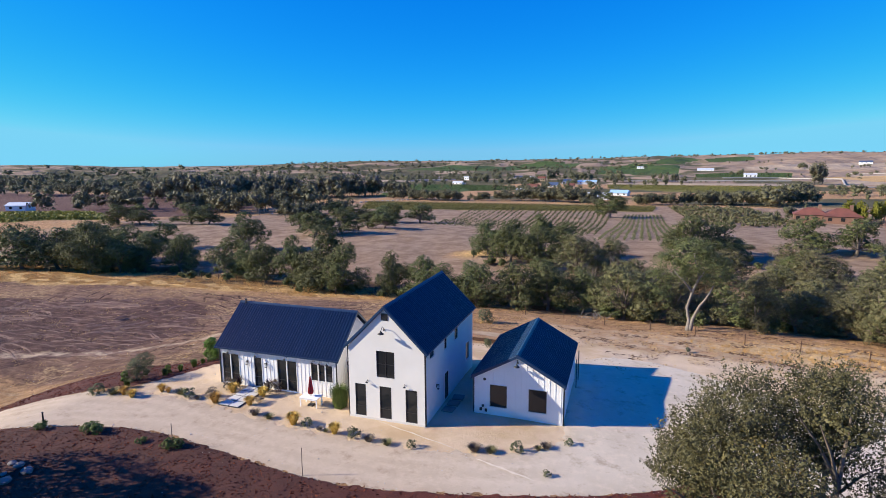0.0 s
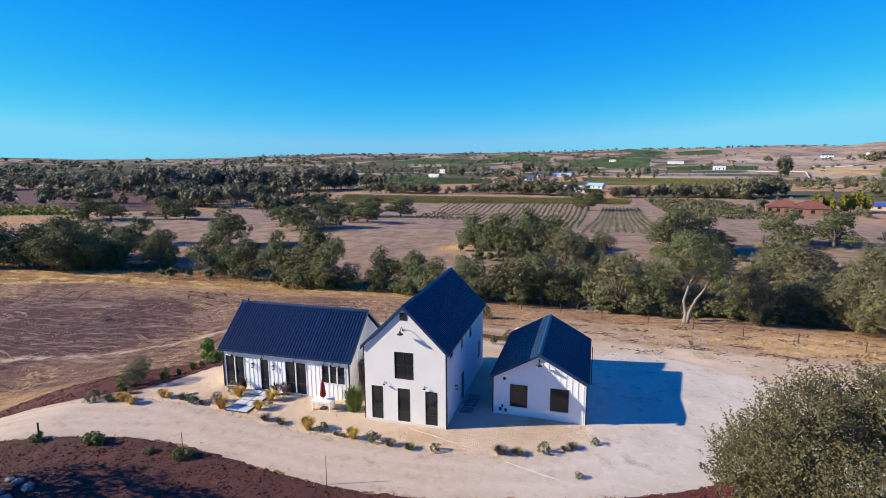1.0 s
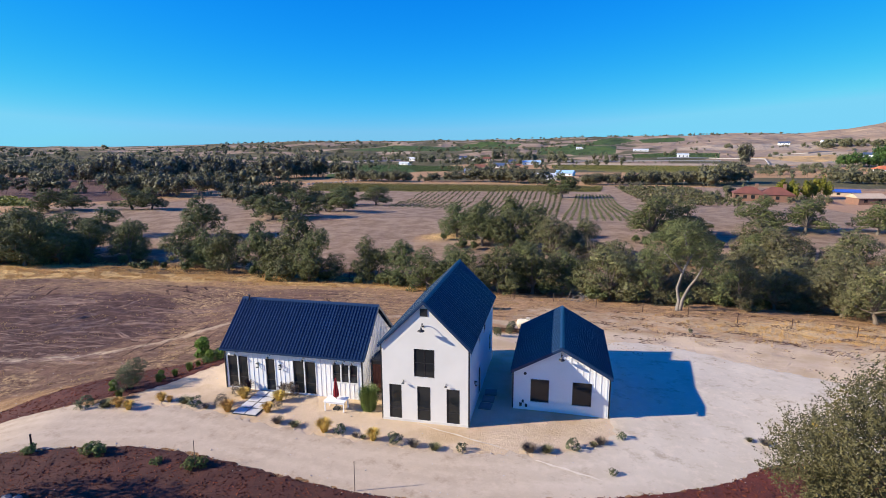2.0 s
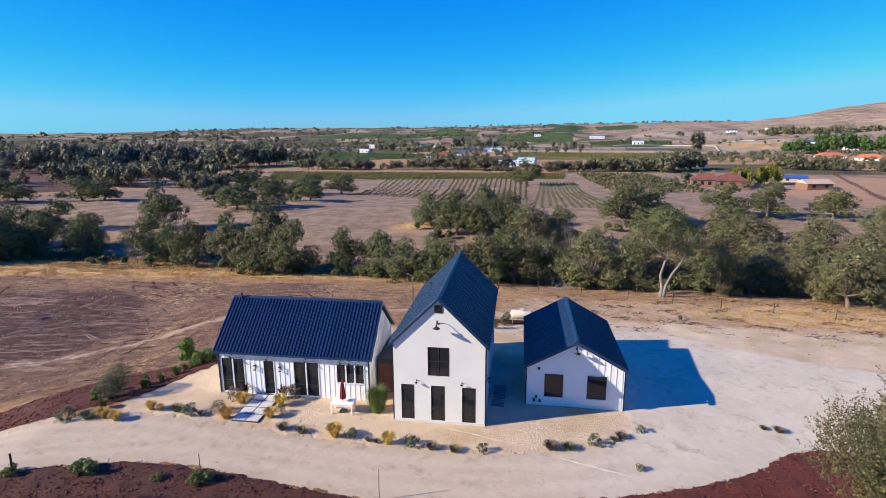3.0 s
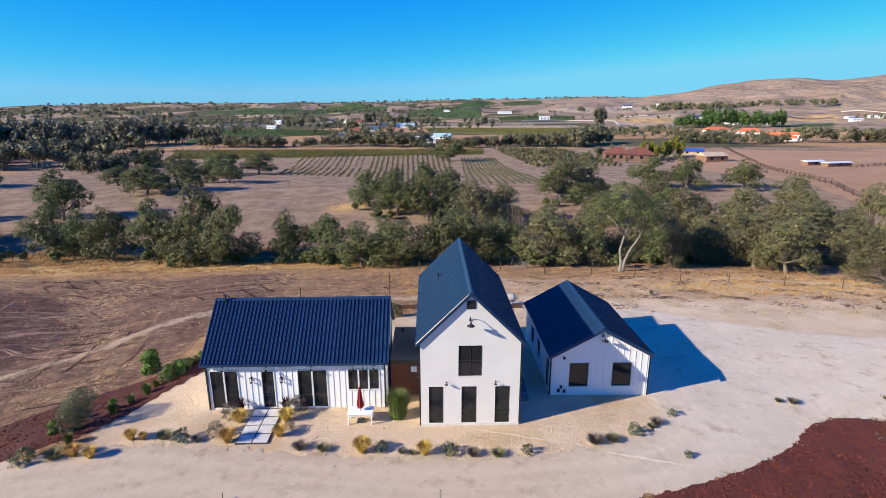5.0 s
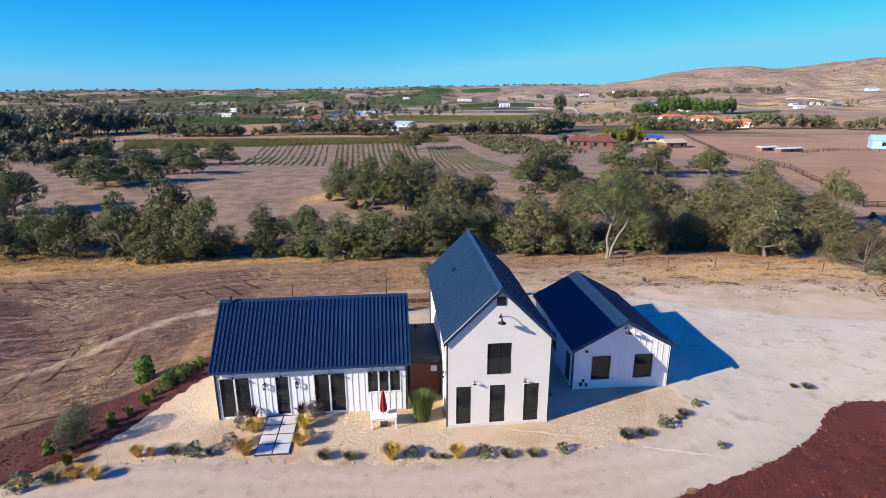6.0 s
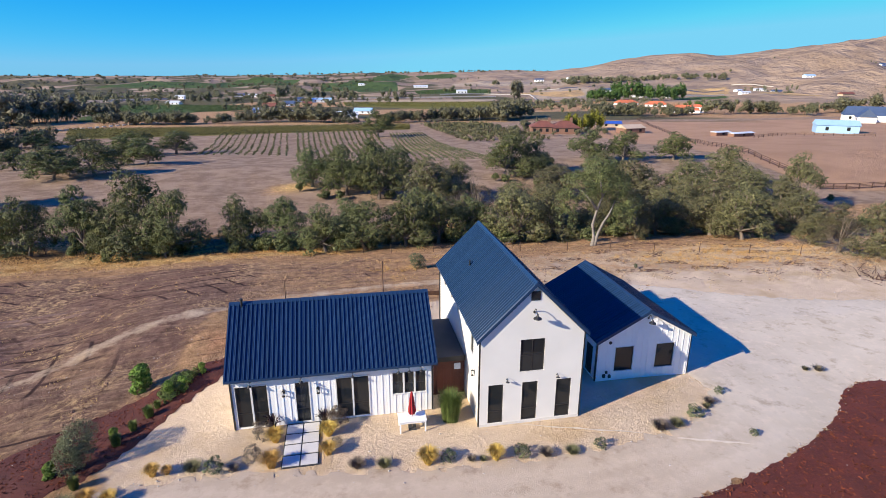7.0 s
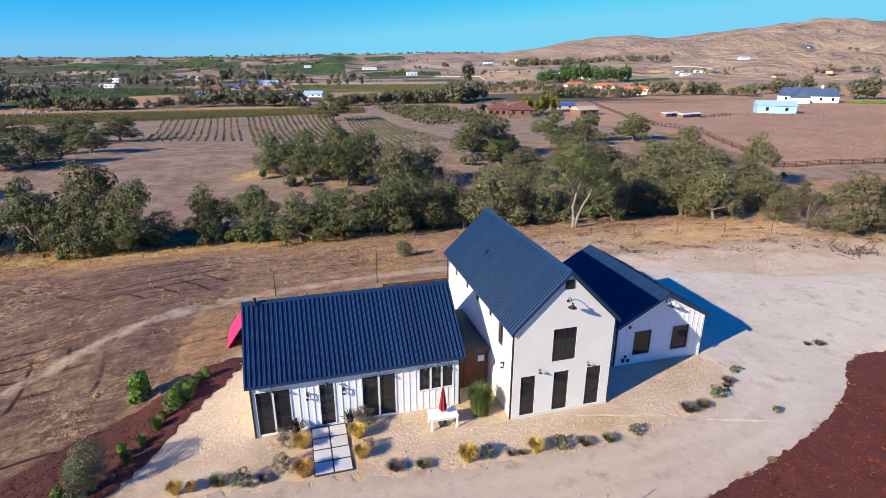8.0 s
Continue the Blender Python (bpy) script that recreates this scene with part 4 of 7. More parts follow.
def long_house():
    x0, x1, y0, y1, ze = -33.05, -21.45, 36.7, 43.5, 3.3
    c = (y0 + y1) / 2
    zr, half = 6.45, 3.72
    t = thing("long_house", c, y0, 0, "long low white board-and-batten house with a navy ribbed metal roof", "house")
    t.matrix_world = Matrix.Identity(4)
    th = 0.2
    slope = (zr - 3.33) / half
    front = [(-32.78, -31.05, 0.08, 2.72), (-29.48, -28.72, 0.08, 2.68), (-27.15, -25.3, 0.08, 2.72), (-23.88, -21.9, 1.3, 2.72)]
    w = part("front_wall", wall_boxes("x", x0, x1, -0.25, ze, y0, y0 + th, front), M["white"], t)
    battens(w, "x", y0, -1, x0, x1, 0.0, lambda a: ze - 0.1, front)
    part("back_wall", wall_boxes("x", x0, x1, -0.6, ze, y1 - th, y1, []), M["white"], t)
    for a, b, face, out in ((x0, x0 + th, x0, -1), (x1 - th, x1, x1, 1)):
        w = part("side_wall", wall_boxes("y", y0 + th, y1 - th, -0.5, ze, a, b, []), M["white"], t)
        bm = bmesh.new()
        prism(bm, [(y0, ze), (y1, ze), (c, ze + (c - y0) * slope - 0.05)], "x", a, b)
        part("gable", bm, M["white"], t)
        battens(w, "y", face, out, y0 + 0.2, y1 - 0.2, 0.0, lambda a: ze + (c - y0 - abs(a - c)) * slope - 0.1, [])
    roof = gable_roof(t, "x", x0 - 0.18, x1 + 0.22, c, half, zr, 3.33, "navy ribbed metal roof")
    gutter(roof, "x", x0 - 0.18, x1 + 0.22, c - half - 0.002, 3.36, -1)
    floor_slab(t, x0 + th, x1 - th, y0 + th, y1 - th)
    opening(t, "sliding_door", "x", y0, -1, *front[0], leaves=2, rail=0.33)
    opening(t, "glazed_door", "x", y0, -1, *front[1], rail=0.33)
    opening(t, "sliding_door", "x", y0, -1, *front[2], leaves=2, rail=0.33)
    opening(t, "window", "x", y0, -1, *front[3], leaves=3, rail=0.45)
    pipe(t, x0 + 0.05, y0 - 0.05, 0, 3.2)
    pipe(t, x1 - 0.05, y0 - 0.05, 0, 3.2)
    bm = bmesh.new()
    tube(bm, [(-32.5, c - 0.2, zr - 0.3), (-32.5, c - 0.2, zr + 0.32)], [0.06, 0.06], 8)
    tube(bm, [(-32.5, c - 0.2, zr + 0.25), (-32.5, c - 0.2, zr + 0.34)], [0.1, 0.1], 8)
    part("flue", bm, M["black"], t)
    bm = bmesh.new()
    tube(bm, [(-21.75, 37.35, 3.75), (-21.75, 37.35, 4.15)], [0.03, 0.03], 6)
    part("vent_pipe", bm, M["black"], t)


def link_building():
    """The low flat-roofed joint between the two houses."""
    t = thing("link_building", -20.3, 38, 0, "low flat-roofed dark redwood link between the two houses", "house")
    t.matrix_world = Matrix.Identity(4)
    x0, x1 = -21.22, -19.2
    part("front_wall", boxes((x0, x1, 38.2, 38.35, -0.2, 2.55)), M["redwood"], t)
    for k in range(9):
        part("board", boxes((x0 + 0.02 + k * 0.222, x0 + 0.225 + k * 0.222, 38.17, 38.198, 0.02, 2.3)), M["redwood"], t)
    part("back_wall", boxes((x0, x1, 43.2, 43.35, -0.2, 2.55)), M["redwood"], t)
    part("flat_roof", boxes((x0, x1, 37.95, 43.5, 2.55, 2.75)), M["membrane"], t)
    part("fascia", boxes((x0, x1, 37.9, 37.948, 2.45, 2.78)), M["black"], t)
    part("meter_box", boxes((-19.85, -19.45, 38.1, 38.168, 1.75, 2.15)), M["light_roof"], t)
    bm = bmesh.new()
    tube(bm, [(-20.6, 42.6, 2.75), (-20.6, 42.6, 3.1)], [0.08, 0.08], 8)
    part("vent_pipe", bm, M["black"], t)


def guest_house():
    x0, x1, y0, y1, ze = -10.28, -3.62, 37.8, 47.4, 2.92
    c, zr, half = -6.95, 4.88, 3.55
    slope = (zr - 2.92) / half
    t = thing("guest_house", c, y0, 0, "low white board-and-batten outbuilding with a navy metal roof", "house")
    t.matrix_world = Matrix.Identity(4)
    th = 0.2
    front = [(-9.06, -7.76, 0.64, 2.40), (-6.12, -4.80, 0.64, 2.40)]
    left = [(38.5, 39.5, 0.06, 2.2), (41.6, 42.6, 0.8, 2.2), (44.0, 45.0, 0.8, 2.2)]
    w = part("front_wall", wall_boxes("x", x0, x1, -0.7, ze, y0, y0 + th, front), M["white"], t)
    g = lambda a: ze + (half - 0.25 - abs(a - c)) * slope - 0.12
    battens(w, "x", y0, -1, x0, x1, 0.0, g, front, 0.42)
    part("back_wall", wall_boxes("x", x0, x1, -0.8, ze, y1 - th, y1, []), M["white"], t)
    w = part("side_wall", wall_boxes("y", y0 + th, y1 - th, -0.7, ze, x0, x0 + th, left), M["white"], t)
    battens(w, "y", x0, -1, y0 + 0.1, y1, 0.0, lambda a: ze - 0.1, left, 0.42)
    w = part("side_wall", wall_boxes("y", y0 + th, y1 - th, -0.8, ze, x1 - th, x1, []), M["white"], t)
    battens(w, "y", x1, 1, y0 + 0.1, y1, -0.3, lambda a: ze - 0.1, [], 0.42)
    for a, b in ((y0, y0 + th), (y1 - th, y1)):
        bm = bmesh.new()
        prism(bm, [(x0, ze), (x1, ze), (c, ze + (x1 - c) * slope)], "y", a, b)
        part("gable", bm, M["white"], t)
    roof = gable_roof(t, "y", y0 - 0.22, y1 + 0.25, c, half, zr + 0.08, 2.98, "low-pitched navy metal roof")
    floor_slab(t, x0 + th, x1 - th, y0 + th, y1 - th)
    for h in front:
        opening(t, "window", "x", y0, -1, *h, casing=0.03)
    opening(t, "door", "y", x0, -1, *left[0], casing=0.06)
    for h in left[1:]:
        opening(t, "window", "y", x0, -1, *h, casing=0.06)
    pipe(t, x1 + 0.06, y0 + 0.08, -0.3, 2.9)
    pipe(t, x0 - 0.06, y0 + 0.08, 0, 2.9)
    bm = bmesh.new()
    tube(bm, [(-9.47, y0 - 0.002, 2.78), (-9.47, y0 - 0.04, 2.78)], [0.11, 0.11], 12)
    part("round_vent", bm, M["black"], t)
    for x, z, s in ((-9.75, 0.35, 0.09), (-9.6, 0.62, 0.07), (-9.35, 0.3, 0.08)):
        part("meter", boxes((x - s, x + s, y0 - 0.12, y0 - 0.002, z - s, z + s * 1.5)), M["membrane"], t)
    for a in (44.9, 47.1):
        part("porch_post", boxes((-3.30, -3.23, a, a + 0.07, -0.9, 2.45)), M["black"], t)


tall_house()
long_house()
link_building()
guest_house()

gooseneck(-16.14, 34.39, 7.05, 0.55, "large black gooseneck barn lamp on the gable", "gable lamps", 1.0)
gooseneck(-6.95, 37.79, 4.35, 0.5, "large black gooseneck barn lamp on the gable", "gable lamps", 0.95)
for lx in (-17.57, -14.56):
    gooseneck(lx, 34.39, 2.98, 0.2, "small black barn lamp over a glazed door", "door lamps", 0.46)
for lx in (-31.9, -29.1, -26.2, -23.55, -22.9, -22.2):
    gooseneck(lx, 36.69, 2.98, 0.36, "small black barn lamp under the eave", "eave lamps", 0.5)
for lx in (-30.14, -28.2):
    lantern(lx, 36.69, 2.0, "black box lantern on a white boarded wall", "lanterns")
lantern(-13.03 + 0.0, 36.9, 1.95, "black box lantern on a white wall", "lanterns").matrix_world = pose(-13.03, 36.9, 1.95, 0, 0, 90) @ Matrix.Scale(0.6, 4)
lantern(-19.14, 35.7, 2.7, "black box lantern on a white wall", "lanterns").matrix_world = pose(-19.14, 35.7, 2.7, 0, 0, -90) @ Matrix.Scale(0.6, 4)


# ---------------------------------------------------------------- trees
def leaf_mesh(name, centres, outward, sizes, mat, rng, slim=0.6):
    """Many small bent leaves, each a pair of triangles."""
    n = len(centres)
    nrm = outward + rng.normal(0, 0.55, (n, 3))
    nrm /= np.linalg.norm(nrm, axis=1, keepdims=True) + 1e-9
    u = np.cross(nrm, rng.normal(0, 1, (n, 3)))
    u /= np.linalg.norm(u, axis=1, keepdims=True) + 1e-9
    w = np.cross(nrm, u)
    s = sizes[:, None]
    v = np.stack([centres - u * s * 0.5, centres + w * s * slim * 0.5 + nrm * s * 0.08, centres + u * s * 0.5, centres - w * s * slim * 0.5 + nrm * s * 0.08], 1).reshape(-1, 3)
    return np_mesh(name, v, np.arange(4 * n).reshape(n, 4), mat)


def crown_points(rng, lobes, leaves, clumps, floor, tight=1.0):
    """Places for leaves: knots of leaves over the outside of the lobes, each knot round and lit on its own."""
    lb = np.array(lobes, float)
    area = lb[:, 3] ** 2
    which = rng.choice(len(lb), clumps, p=area / area.sum())
    c, r = lb[which, :3], lb[which, 3]
    d = rng.normal(0, 1, (clumps, 3))
    d[:, 2] += 0.3
    d /= np.linalg.norm(d, axis=1, keepdims=True)
    cc = c + d * (r * rng.uniform(0.72, 1.0, clumps))[:, None] * np.array([1, 1, 0.88])
    cr = r * tight * rng.uniform(0.24, 0.44, clumps)
    # knots that lie deep inside another lobe carry no leaves
    deep = (np.linalg.norm(cc[:, None] - lb[None, :, :3], axis=2) < 0.62 * lb[None, :, 3]).any(1)
    cc, cr, d = cc[~deep], cr[~deep], d[~deep]
    k = rng.choice(len(cc), leaves, p=cr ** 2 / (cr ** 2).sum())
    e = rng.normal(0, 1, (leaves, 3)) + d[k] * 0.8 + np.array([0, 0, 0.25])
    e /= np.linalg.norm(e, axis=1, keepdims=True)
    p = cc[k] + e * (cr[k] * rng.uniform(0.55, 1.12, leaves))[:, None] * np.array([1.1, 1.1, 0.8])
    out = 1.1 * e + 0.5 * d[k] + np.array([0, 0, 0.2])
    ok = p[:, 2] > floor
    return p[ok], out[ok]


def oak_parts(seed, h, r, leaves, size, leaf_mat, bark_mat, clumps=260, lobe_count=16, trunk_h=0.2, low=0.1, lobe_r=0.36, tight=1.0, inner=0, inner_size=0.12):
    """Trunk and crown meshes of an oak with its foot at the origin; the crown reaches h high and r wide."""
    rng = np.random.RandomState(seed)
    lobes = []
    for k in range(lobe_count):
        a = 2.399 * k + rng.uniform(-0.5, 0.5)
        u = ((k + 0.5) / lobe_count) ** 0.55
        lr = r * lobe_r * rng.uniform(0.68, 1.25)
        rad = (r - lr * 0.8) * u * rng.uniform(0.8, 1.1)
        top = h * (0.98 - 0.42 * u ** 2.2) - lr
        zz = max(low * h + lr * 0.6, top - (h * 0.55 * rng.uniform(0, 1) ** 1.1 if k % 3 else 0))
        lobes.append((rad * math.cos(a), rad * math.sin(a), zz, lr))
    p, out = crown_points(rng, lobes, leaves, clumps, h * low, tight)
    sizes = size * rng.uniform(0.6, 1.35, len(p))
    if inner:
        # larger sprays that fill the inside of the crown
        k = rng.randint(0, lobe_count, inner)
        d = rng.normal(0, 1, (inner, 3))
        d /= np.linalg.norm(d, axis=1, keepdims=True)
        lr = np.array(lobes)
        q = lr[k, :3] + d * (lr[k, 3] * rng.uniform(0.1, 0.74, inner))[:, None]
        q[:, 2] = np.maximum(q[:, 2], h * low + 0.2)
        p, out, sizes = np.concatenate([p, q]), np.concatenate([out, d]), np.concatenate([sizes, r * inner_size * rng.uniform(0.6, 1.2, inner)])
    fit_r = r / np.quantile(np.hypot(p[:, 0], p[:, 1]), 0.97)
    fit_h = h / np.quantile(p[:, 2], 0.998)
    p = p * np.array([fit_r, fit_r, fit_h])
    lobes = [(x * fit_r, y * fit_r, z * fit_h, q) for x, y, z, q in lobes]
    crown = leaf_mesh("crown", p, out, sizes, leaf_mat, rng)
    bm = bmesh.new()
    lean = (rng.uniform(-0.08, 0.08) * h, rng.uniform(-0.08, 0.08) * h)
    top = (lean[0], lean[1], trunk_h * h)
    tr = 0.03 * h
    tube(bm, [(0, 0, -0.6), (0, 0, 0.0), (lean[0] * 0.4, lean[1] * 0.4, trunk_h * h * 0.5), top], [tr * 1.5, tr * 1.25, tr * 0.95, tr * 0.85], 8)
    for lx, ly, lz, lr in lobes:
        m1 = (top[0] * 0.6 + lx * 0.4 + rng.uniform(-0.3, 0.3), top[1] * 0.6 + ly * 0.4 + rng.uniform(-0.3, 0.3), top[2] + (lz - top[2]) * 0.35)
        m2 = (lx * 0.8 + top[0] * 0.2, ly * 0.8 + top[1] * 0.2, top[2] + (lz - top[2]) * 0.75)
        tube(bm, [(top[0], top[1], top[2] - 0.15), m1, m2, (lx, ly, lz + lr * 0.4)], [tr * 0.6, tr * 0.42, tr * 0.27, tr * 0.1], 5)
        for _ in range(2):
            e = (lx + rng.uniform(-1, 1) * lr, ly + rng.uniform(-1, 1) * lr, lz + rng.uniform(-0.2, 0.9) * lr)
            tube(bm, [m2, ((m2[0] + e[0]) / 2, (m2[1] + e[1]) / 2, (m2[2] + e[2]) / 2 + 0.2), e], [tr * 0.22, tr * 0.14, tr * 0.05], 4)
    me = bpy.data.meshes.new("trunk")
    bmesh.ops.recalc_face_normals(bm, faces=bm.faces[:])
    bm.to_mesh(me)
    bm.free()
    me.materials.append(bark_mat)
    return me, crown


def tree_thing(name, meshes, label, category, group):
    t = new(name)
    t.empty_display_size = 0.3
    tagged(t, label, category, group)
    child("trunk", meshes[0], t)
    child("crown", meshes[1], t)
    return t


OAK_H, OAK_R = 10.0, 5.0
OAKS = [oak_parts(100 + k, OAK_H, OAK_R, 12500, 0.23, M["oak_leaf"], M["bark"], clumps=760 + 90 * (k % 3), tight=0.68, lobe_count=14 + 2 * (k % 4), low=0.01 + 0.035 * (k % 3), inner=900) for k in range(6)]
OLIVE_OAKS = [oak_parts(120 + k, OAK_H, OAK_R, 13000, 0.21, M["olive_oak_leaf"], M["twig"], clumps=720 + 90 * (k % 2), lobe_count=15 + 3 * (k % 3), low=0.0 + 0.02 * (k % 2), inner=800, tight=0.7) for k in range(4)]
FAR_OAKS = [oak_parts(100 + k, OAK_H, OAK_R, 5000, 0.36, M["oak_leaf"], M["bark"], clumps=420, tight=0.75, lobe_count=13 + k % 4, low=0.04 + 0.05 * (k % 3), inner=800) for k in range(4)]
DRY_OAK = oak_parts(140, OAK_H, OAK_R, 4200, 0.21, M["dry_leaf"], M["twig"], clumps=260, low=0.16)


def set_tree(source, first, x, y, h, r, label, group, name="oak_tree"):
    """The first tree from a pair of meshes, or a copy of it."""
    turn = (x * 37.0 + y * 71.0) % 360
    m = pose(x, y, ground_z(x, y) - 0.1, 0, 0, turn) @ Matrix.Diagonal((r / OAK_R, r / OAK_R, h / OAK_H, 1))
    key = (id(source[0]), label, group)
    if key not in first:
        first[key] = tree_thing(name, source, label, "tree", group)
        first[key].matrix_basis = m
        return first[key]
    src = first[key]
    keep = src.matrix_basis.copy()
    src.matrix_basis = Matrix.Identity(4)
    c = copy_thing(src, m)
    src.matrix_basis = keep
    return c


FIRST = {}
CREEK = [(-66.2, 97.5, 10.9, 4.8), (-58.4, 95.6, 13.3, 6.2), (-51.9, 92.9, 10.2, 5.0), (-62.4, 93.8, 5.3, 2.6), (-52.8, 91.0, 4.4, 2.3), (-42.6, 95.7, 8.7, 3.9), (-35.9, 94.1, 8.4, 4.6),
         (-29.4, 88.8, 7.6, 4.2), (-23.3, 88.4, 7.8, 4.6), (-17.2, 88.5, 8.4, 4.6), (-11.7, 90.6, 8.5, 4.8), (-6.0, 92.5, 8.0, 4.6), (20.9, 90.2, 6.3, 3.6), (-26, 93, 8.0, 4), (-13.5, 96, 9, 4.5)]
SLOPE = [(0.5, 88.5, 9.6, 5.2), (7.0, 89.6, 9.2, 4.6), (2.5, 95.5, 9.5, 4.6), (18.6, 83.2, 7.8, 3.0), (27.4, 88.8, 8.2, 4.8), (31.4, 83.1, 8.6, 5.0), (32.5, 77.2, 8.0, 4.4), (38.1, 70.9, 4.7, 2.5), (37.4, 59.6, 8.3, 4.2), (42.6, 58.2, 8.2, 4.4),
         (32.8, 111.6, 10.3, 6.3), (42.8, 107.8, 11.3, 6.2), (52.7, 102.5, 10.2, 6.1), (33.6, 125.5, 8.8, 6.4), (20.3, 120.8, 7.6, 6.0), (62.3, 120.0, 10.9, 6.6), (66.8, 104.0, 12.3, 4.6), (44.5, 94.5, 9.5, 5.6), (37, 97, 9.5, 5.2), (52, 91, 8.5, 4.8), (57.5, 110, 9.5, 5.4),
         (14.5, 92.0, 7.0, 4.0), (24.0, 86.5, 6.5, 3.6), (22.0, 96.0, 8.0, 4.6), (30, 98, 9, 5), (47, 76, 5.5, 3.6), (11.5, 103.5, 8.0, 5.0), (24.5, 103, 9.0, 5.2), (46, 82, 6.5, 4.4), (40.5, 88, 9, 5), (-9.3, 118.5, 10.4, 5.8), (-2.5, 121.5, 9.2, 4.6)]
FIELD = [(14.9, 138.2, 11.2, 7.2), (22, 141, 9.5, 6), (33.1, 119.7, 8.4, 4.2), (-33.3, 136.0, 9.1, 5.2), (-25.7, 128.0, 10.2, 5.4), (-18.8, 125.2, 10.4, 5.8), (-13.5, 134.9, 9.6, 5.0), (-27, 136, 9.6, 5.0), (-20, 136, 11.2, 5.0), (43.2, 154.7, 9.4, 6.0), (53.6, 153.7, 9.2, 6.2), (69.7, 153.7, 8.3, 6.0),
         (-7.3, 300.6, 14.6, 8.8), (28, 150, 4.0, 3.0)]
WEST = [(-147, 100, 10.5, 7), (-127, 99, 10.8, 6.5), (-116, 98, 10, 5.6), (-136, 108, 10.5, 7), (-110, 112, 8.5, 5), (-150, 118, 9.5, 7), (-128, 122, 9, 6), (-140.7, 91.5, 11.4, 7.6), (-151.3, 87.4, 11.0, 7.4), (-120.7, 93.3, 12.4, 6.4), (-132.1, 94.4, 10.6, 6.0), (-122.7, 105.5, 10.9, 7.4), (-112.5, 103, 9.6, 5.0), (-183.1, 155.5, 8.4, 7.6), (-175, 158, 8.0, 6), (-158.7, 166.8, 8.6, 7.6), (-150, 166, 8.0, 6), (-103.9, 104.6, 9.3, 4.4), (-87.7, 102.2, 9.9, 5.0), (-100.7, 126.1, 11.5, 6.0),
        (-74.8, 98.7, 9.6, 4.6), (-80.5, 101, 9.0, 4.2), (-94.8, 152.1, 7.8, 6.3), (-86.9, 155.2, 8.6, 6.0), (-81.5, 176.2, 8.3, 6.1), (-88.6, 178.0, 6.4, 4.8), (-95.3, 216.6, 8.8, 5.4), (-87.5, 227.5, 8.8, 8.0), (-158.4, 276.0, 8.6, 9.7), (-103, 226, 9, 7), (-98.4, 160.7, 6.8, 5.9), (-146, 112, 10, 8), (-166, 96, 11, 8), (-112, 170, 6, 5), (-121, 232, 8, 7)]
for k, (tx, ty, hh, rr) in enumerate(CREEK):
    set_tree(OAKS[k % 6], FIRST, tx, ty, hh, rr, "dense dark green live oak beside the dry creek", "creek oaks")
for k, (tx, ty, hh, rr) in enumerate(SLOPE):
    set_tree(OLIVE_OAKS[k % 4], FIRST, tx, ty, hh, rr, "olive-grey live oak in a thick grove", "grove oaks")
for k, (tx, ty, hh, rr) in enumerate(FIELD):
    set_tree(OAKS[(k * 5 + 2) % 6] if ty < 145 else FAR_OAKS[k % 4], FIRST, tx, ty, hh, rr, "broad grey-green live oak at the field's edge", "field oaks")
for k, (tx, ty, hh, rr) in enumerate(WEST):
    set_tree(OAKS[(k * 5 + 1) % 6] if ty < 130 and tx > -128 else FAR_OAKS[(k * 3 + 1) % 4], FIRST, tx, ty, hh, rr, "dark green live oak in dry grass", "pasture oaks")
for tx, ty, hh, rr in ((-1.2, 109.3, 8.6, 4.4), (-5.5, 104, 7, 4), (17.7, 157.3, 6.5, 2.8), (36.4, 64.8, 5.4, 3.4)):
    set_tree(DRY_OAK, FIRST, tx, ty, hh, rr, "half-bare brown oak with thin dry foliage", "dry oaks")


def fork_tree(x, y):
    """The pale two-stemmed oak behind the yard."""
    rng = np.random.RandomState(7)
    t = thing("forked_oak", x, y, ground_z(x, y), "live oak with two bare pale crooked stems", "tree")
    bm = bmesh.new()
    tube(bm, [(0.1, 0, -0.5), (0.0, 0, 0.3), (0.1, 0, 1.4), (-0.25, 0, 3.2), (0.3, 0.1, 5.4), (1.0, 0.2, 7.2), (1.9, 0.3, 8.6)], [0.42, 0.32, 0.23, 0.19, 0.17, 0.12, 0.06], 8)
    tube(bm, [(0.3, 0, -0.5), (0.35, -0.1, 0.4), (0.55, -0.2, 1.8), (1.2, -0.3, 3.5), (2.0, -0.3, 4.7), (2.4, -0.2, 5.5), (2.9, 0, 6.6)], [0.36, 0.28, 0.2, 0.17, 0.14, 0.11, 0.06], 8)
    tube(bm, [(0.3, 0.1, 5.4), (-0.8, 0.2, 6.8), (-2.2, 0.3, 8.2)], [0.2, 0.15, 0.07], 6)
    tube(bm, [(1.0, 0.2, 7.2), (0.6, 0.2, 9.0), (0.2, 0.2, 10.8)], [0.16, 0.12, 0.05], 6)
    part("trunk", bm, M["pale_bark"], t, smooth_shade=True)
    lobes = [(-2.6, 0.5, 8.6, 2.4), (0.2, 0.3, 10.4, 2.7), (2.4, 0.5, 8.8, 2.4), (4.6, 0.2, 6.2, 2.0), (-4.2, 1.0, 6.4, 2.0), (0.6, 2.0, 8.4, 2.4), (4.9, 0.8, 3.8, 1.7), (-3.6, 1.6, 3.8, 1.7), (3.2, 1.5, 7.6, 2)]
    p, out = crown_points(rng, lobes, 15000, 700, 1.4, 0.72)
    child("crown", leaf_mesh("crown", p, out, 0.21 * rng.uniform(0.6, 1.35, len(p)), M["oak_leaf"], rng), t)


fork_tree(8.9, 78.4)


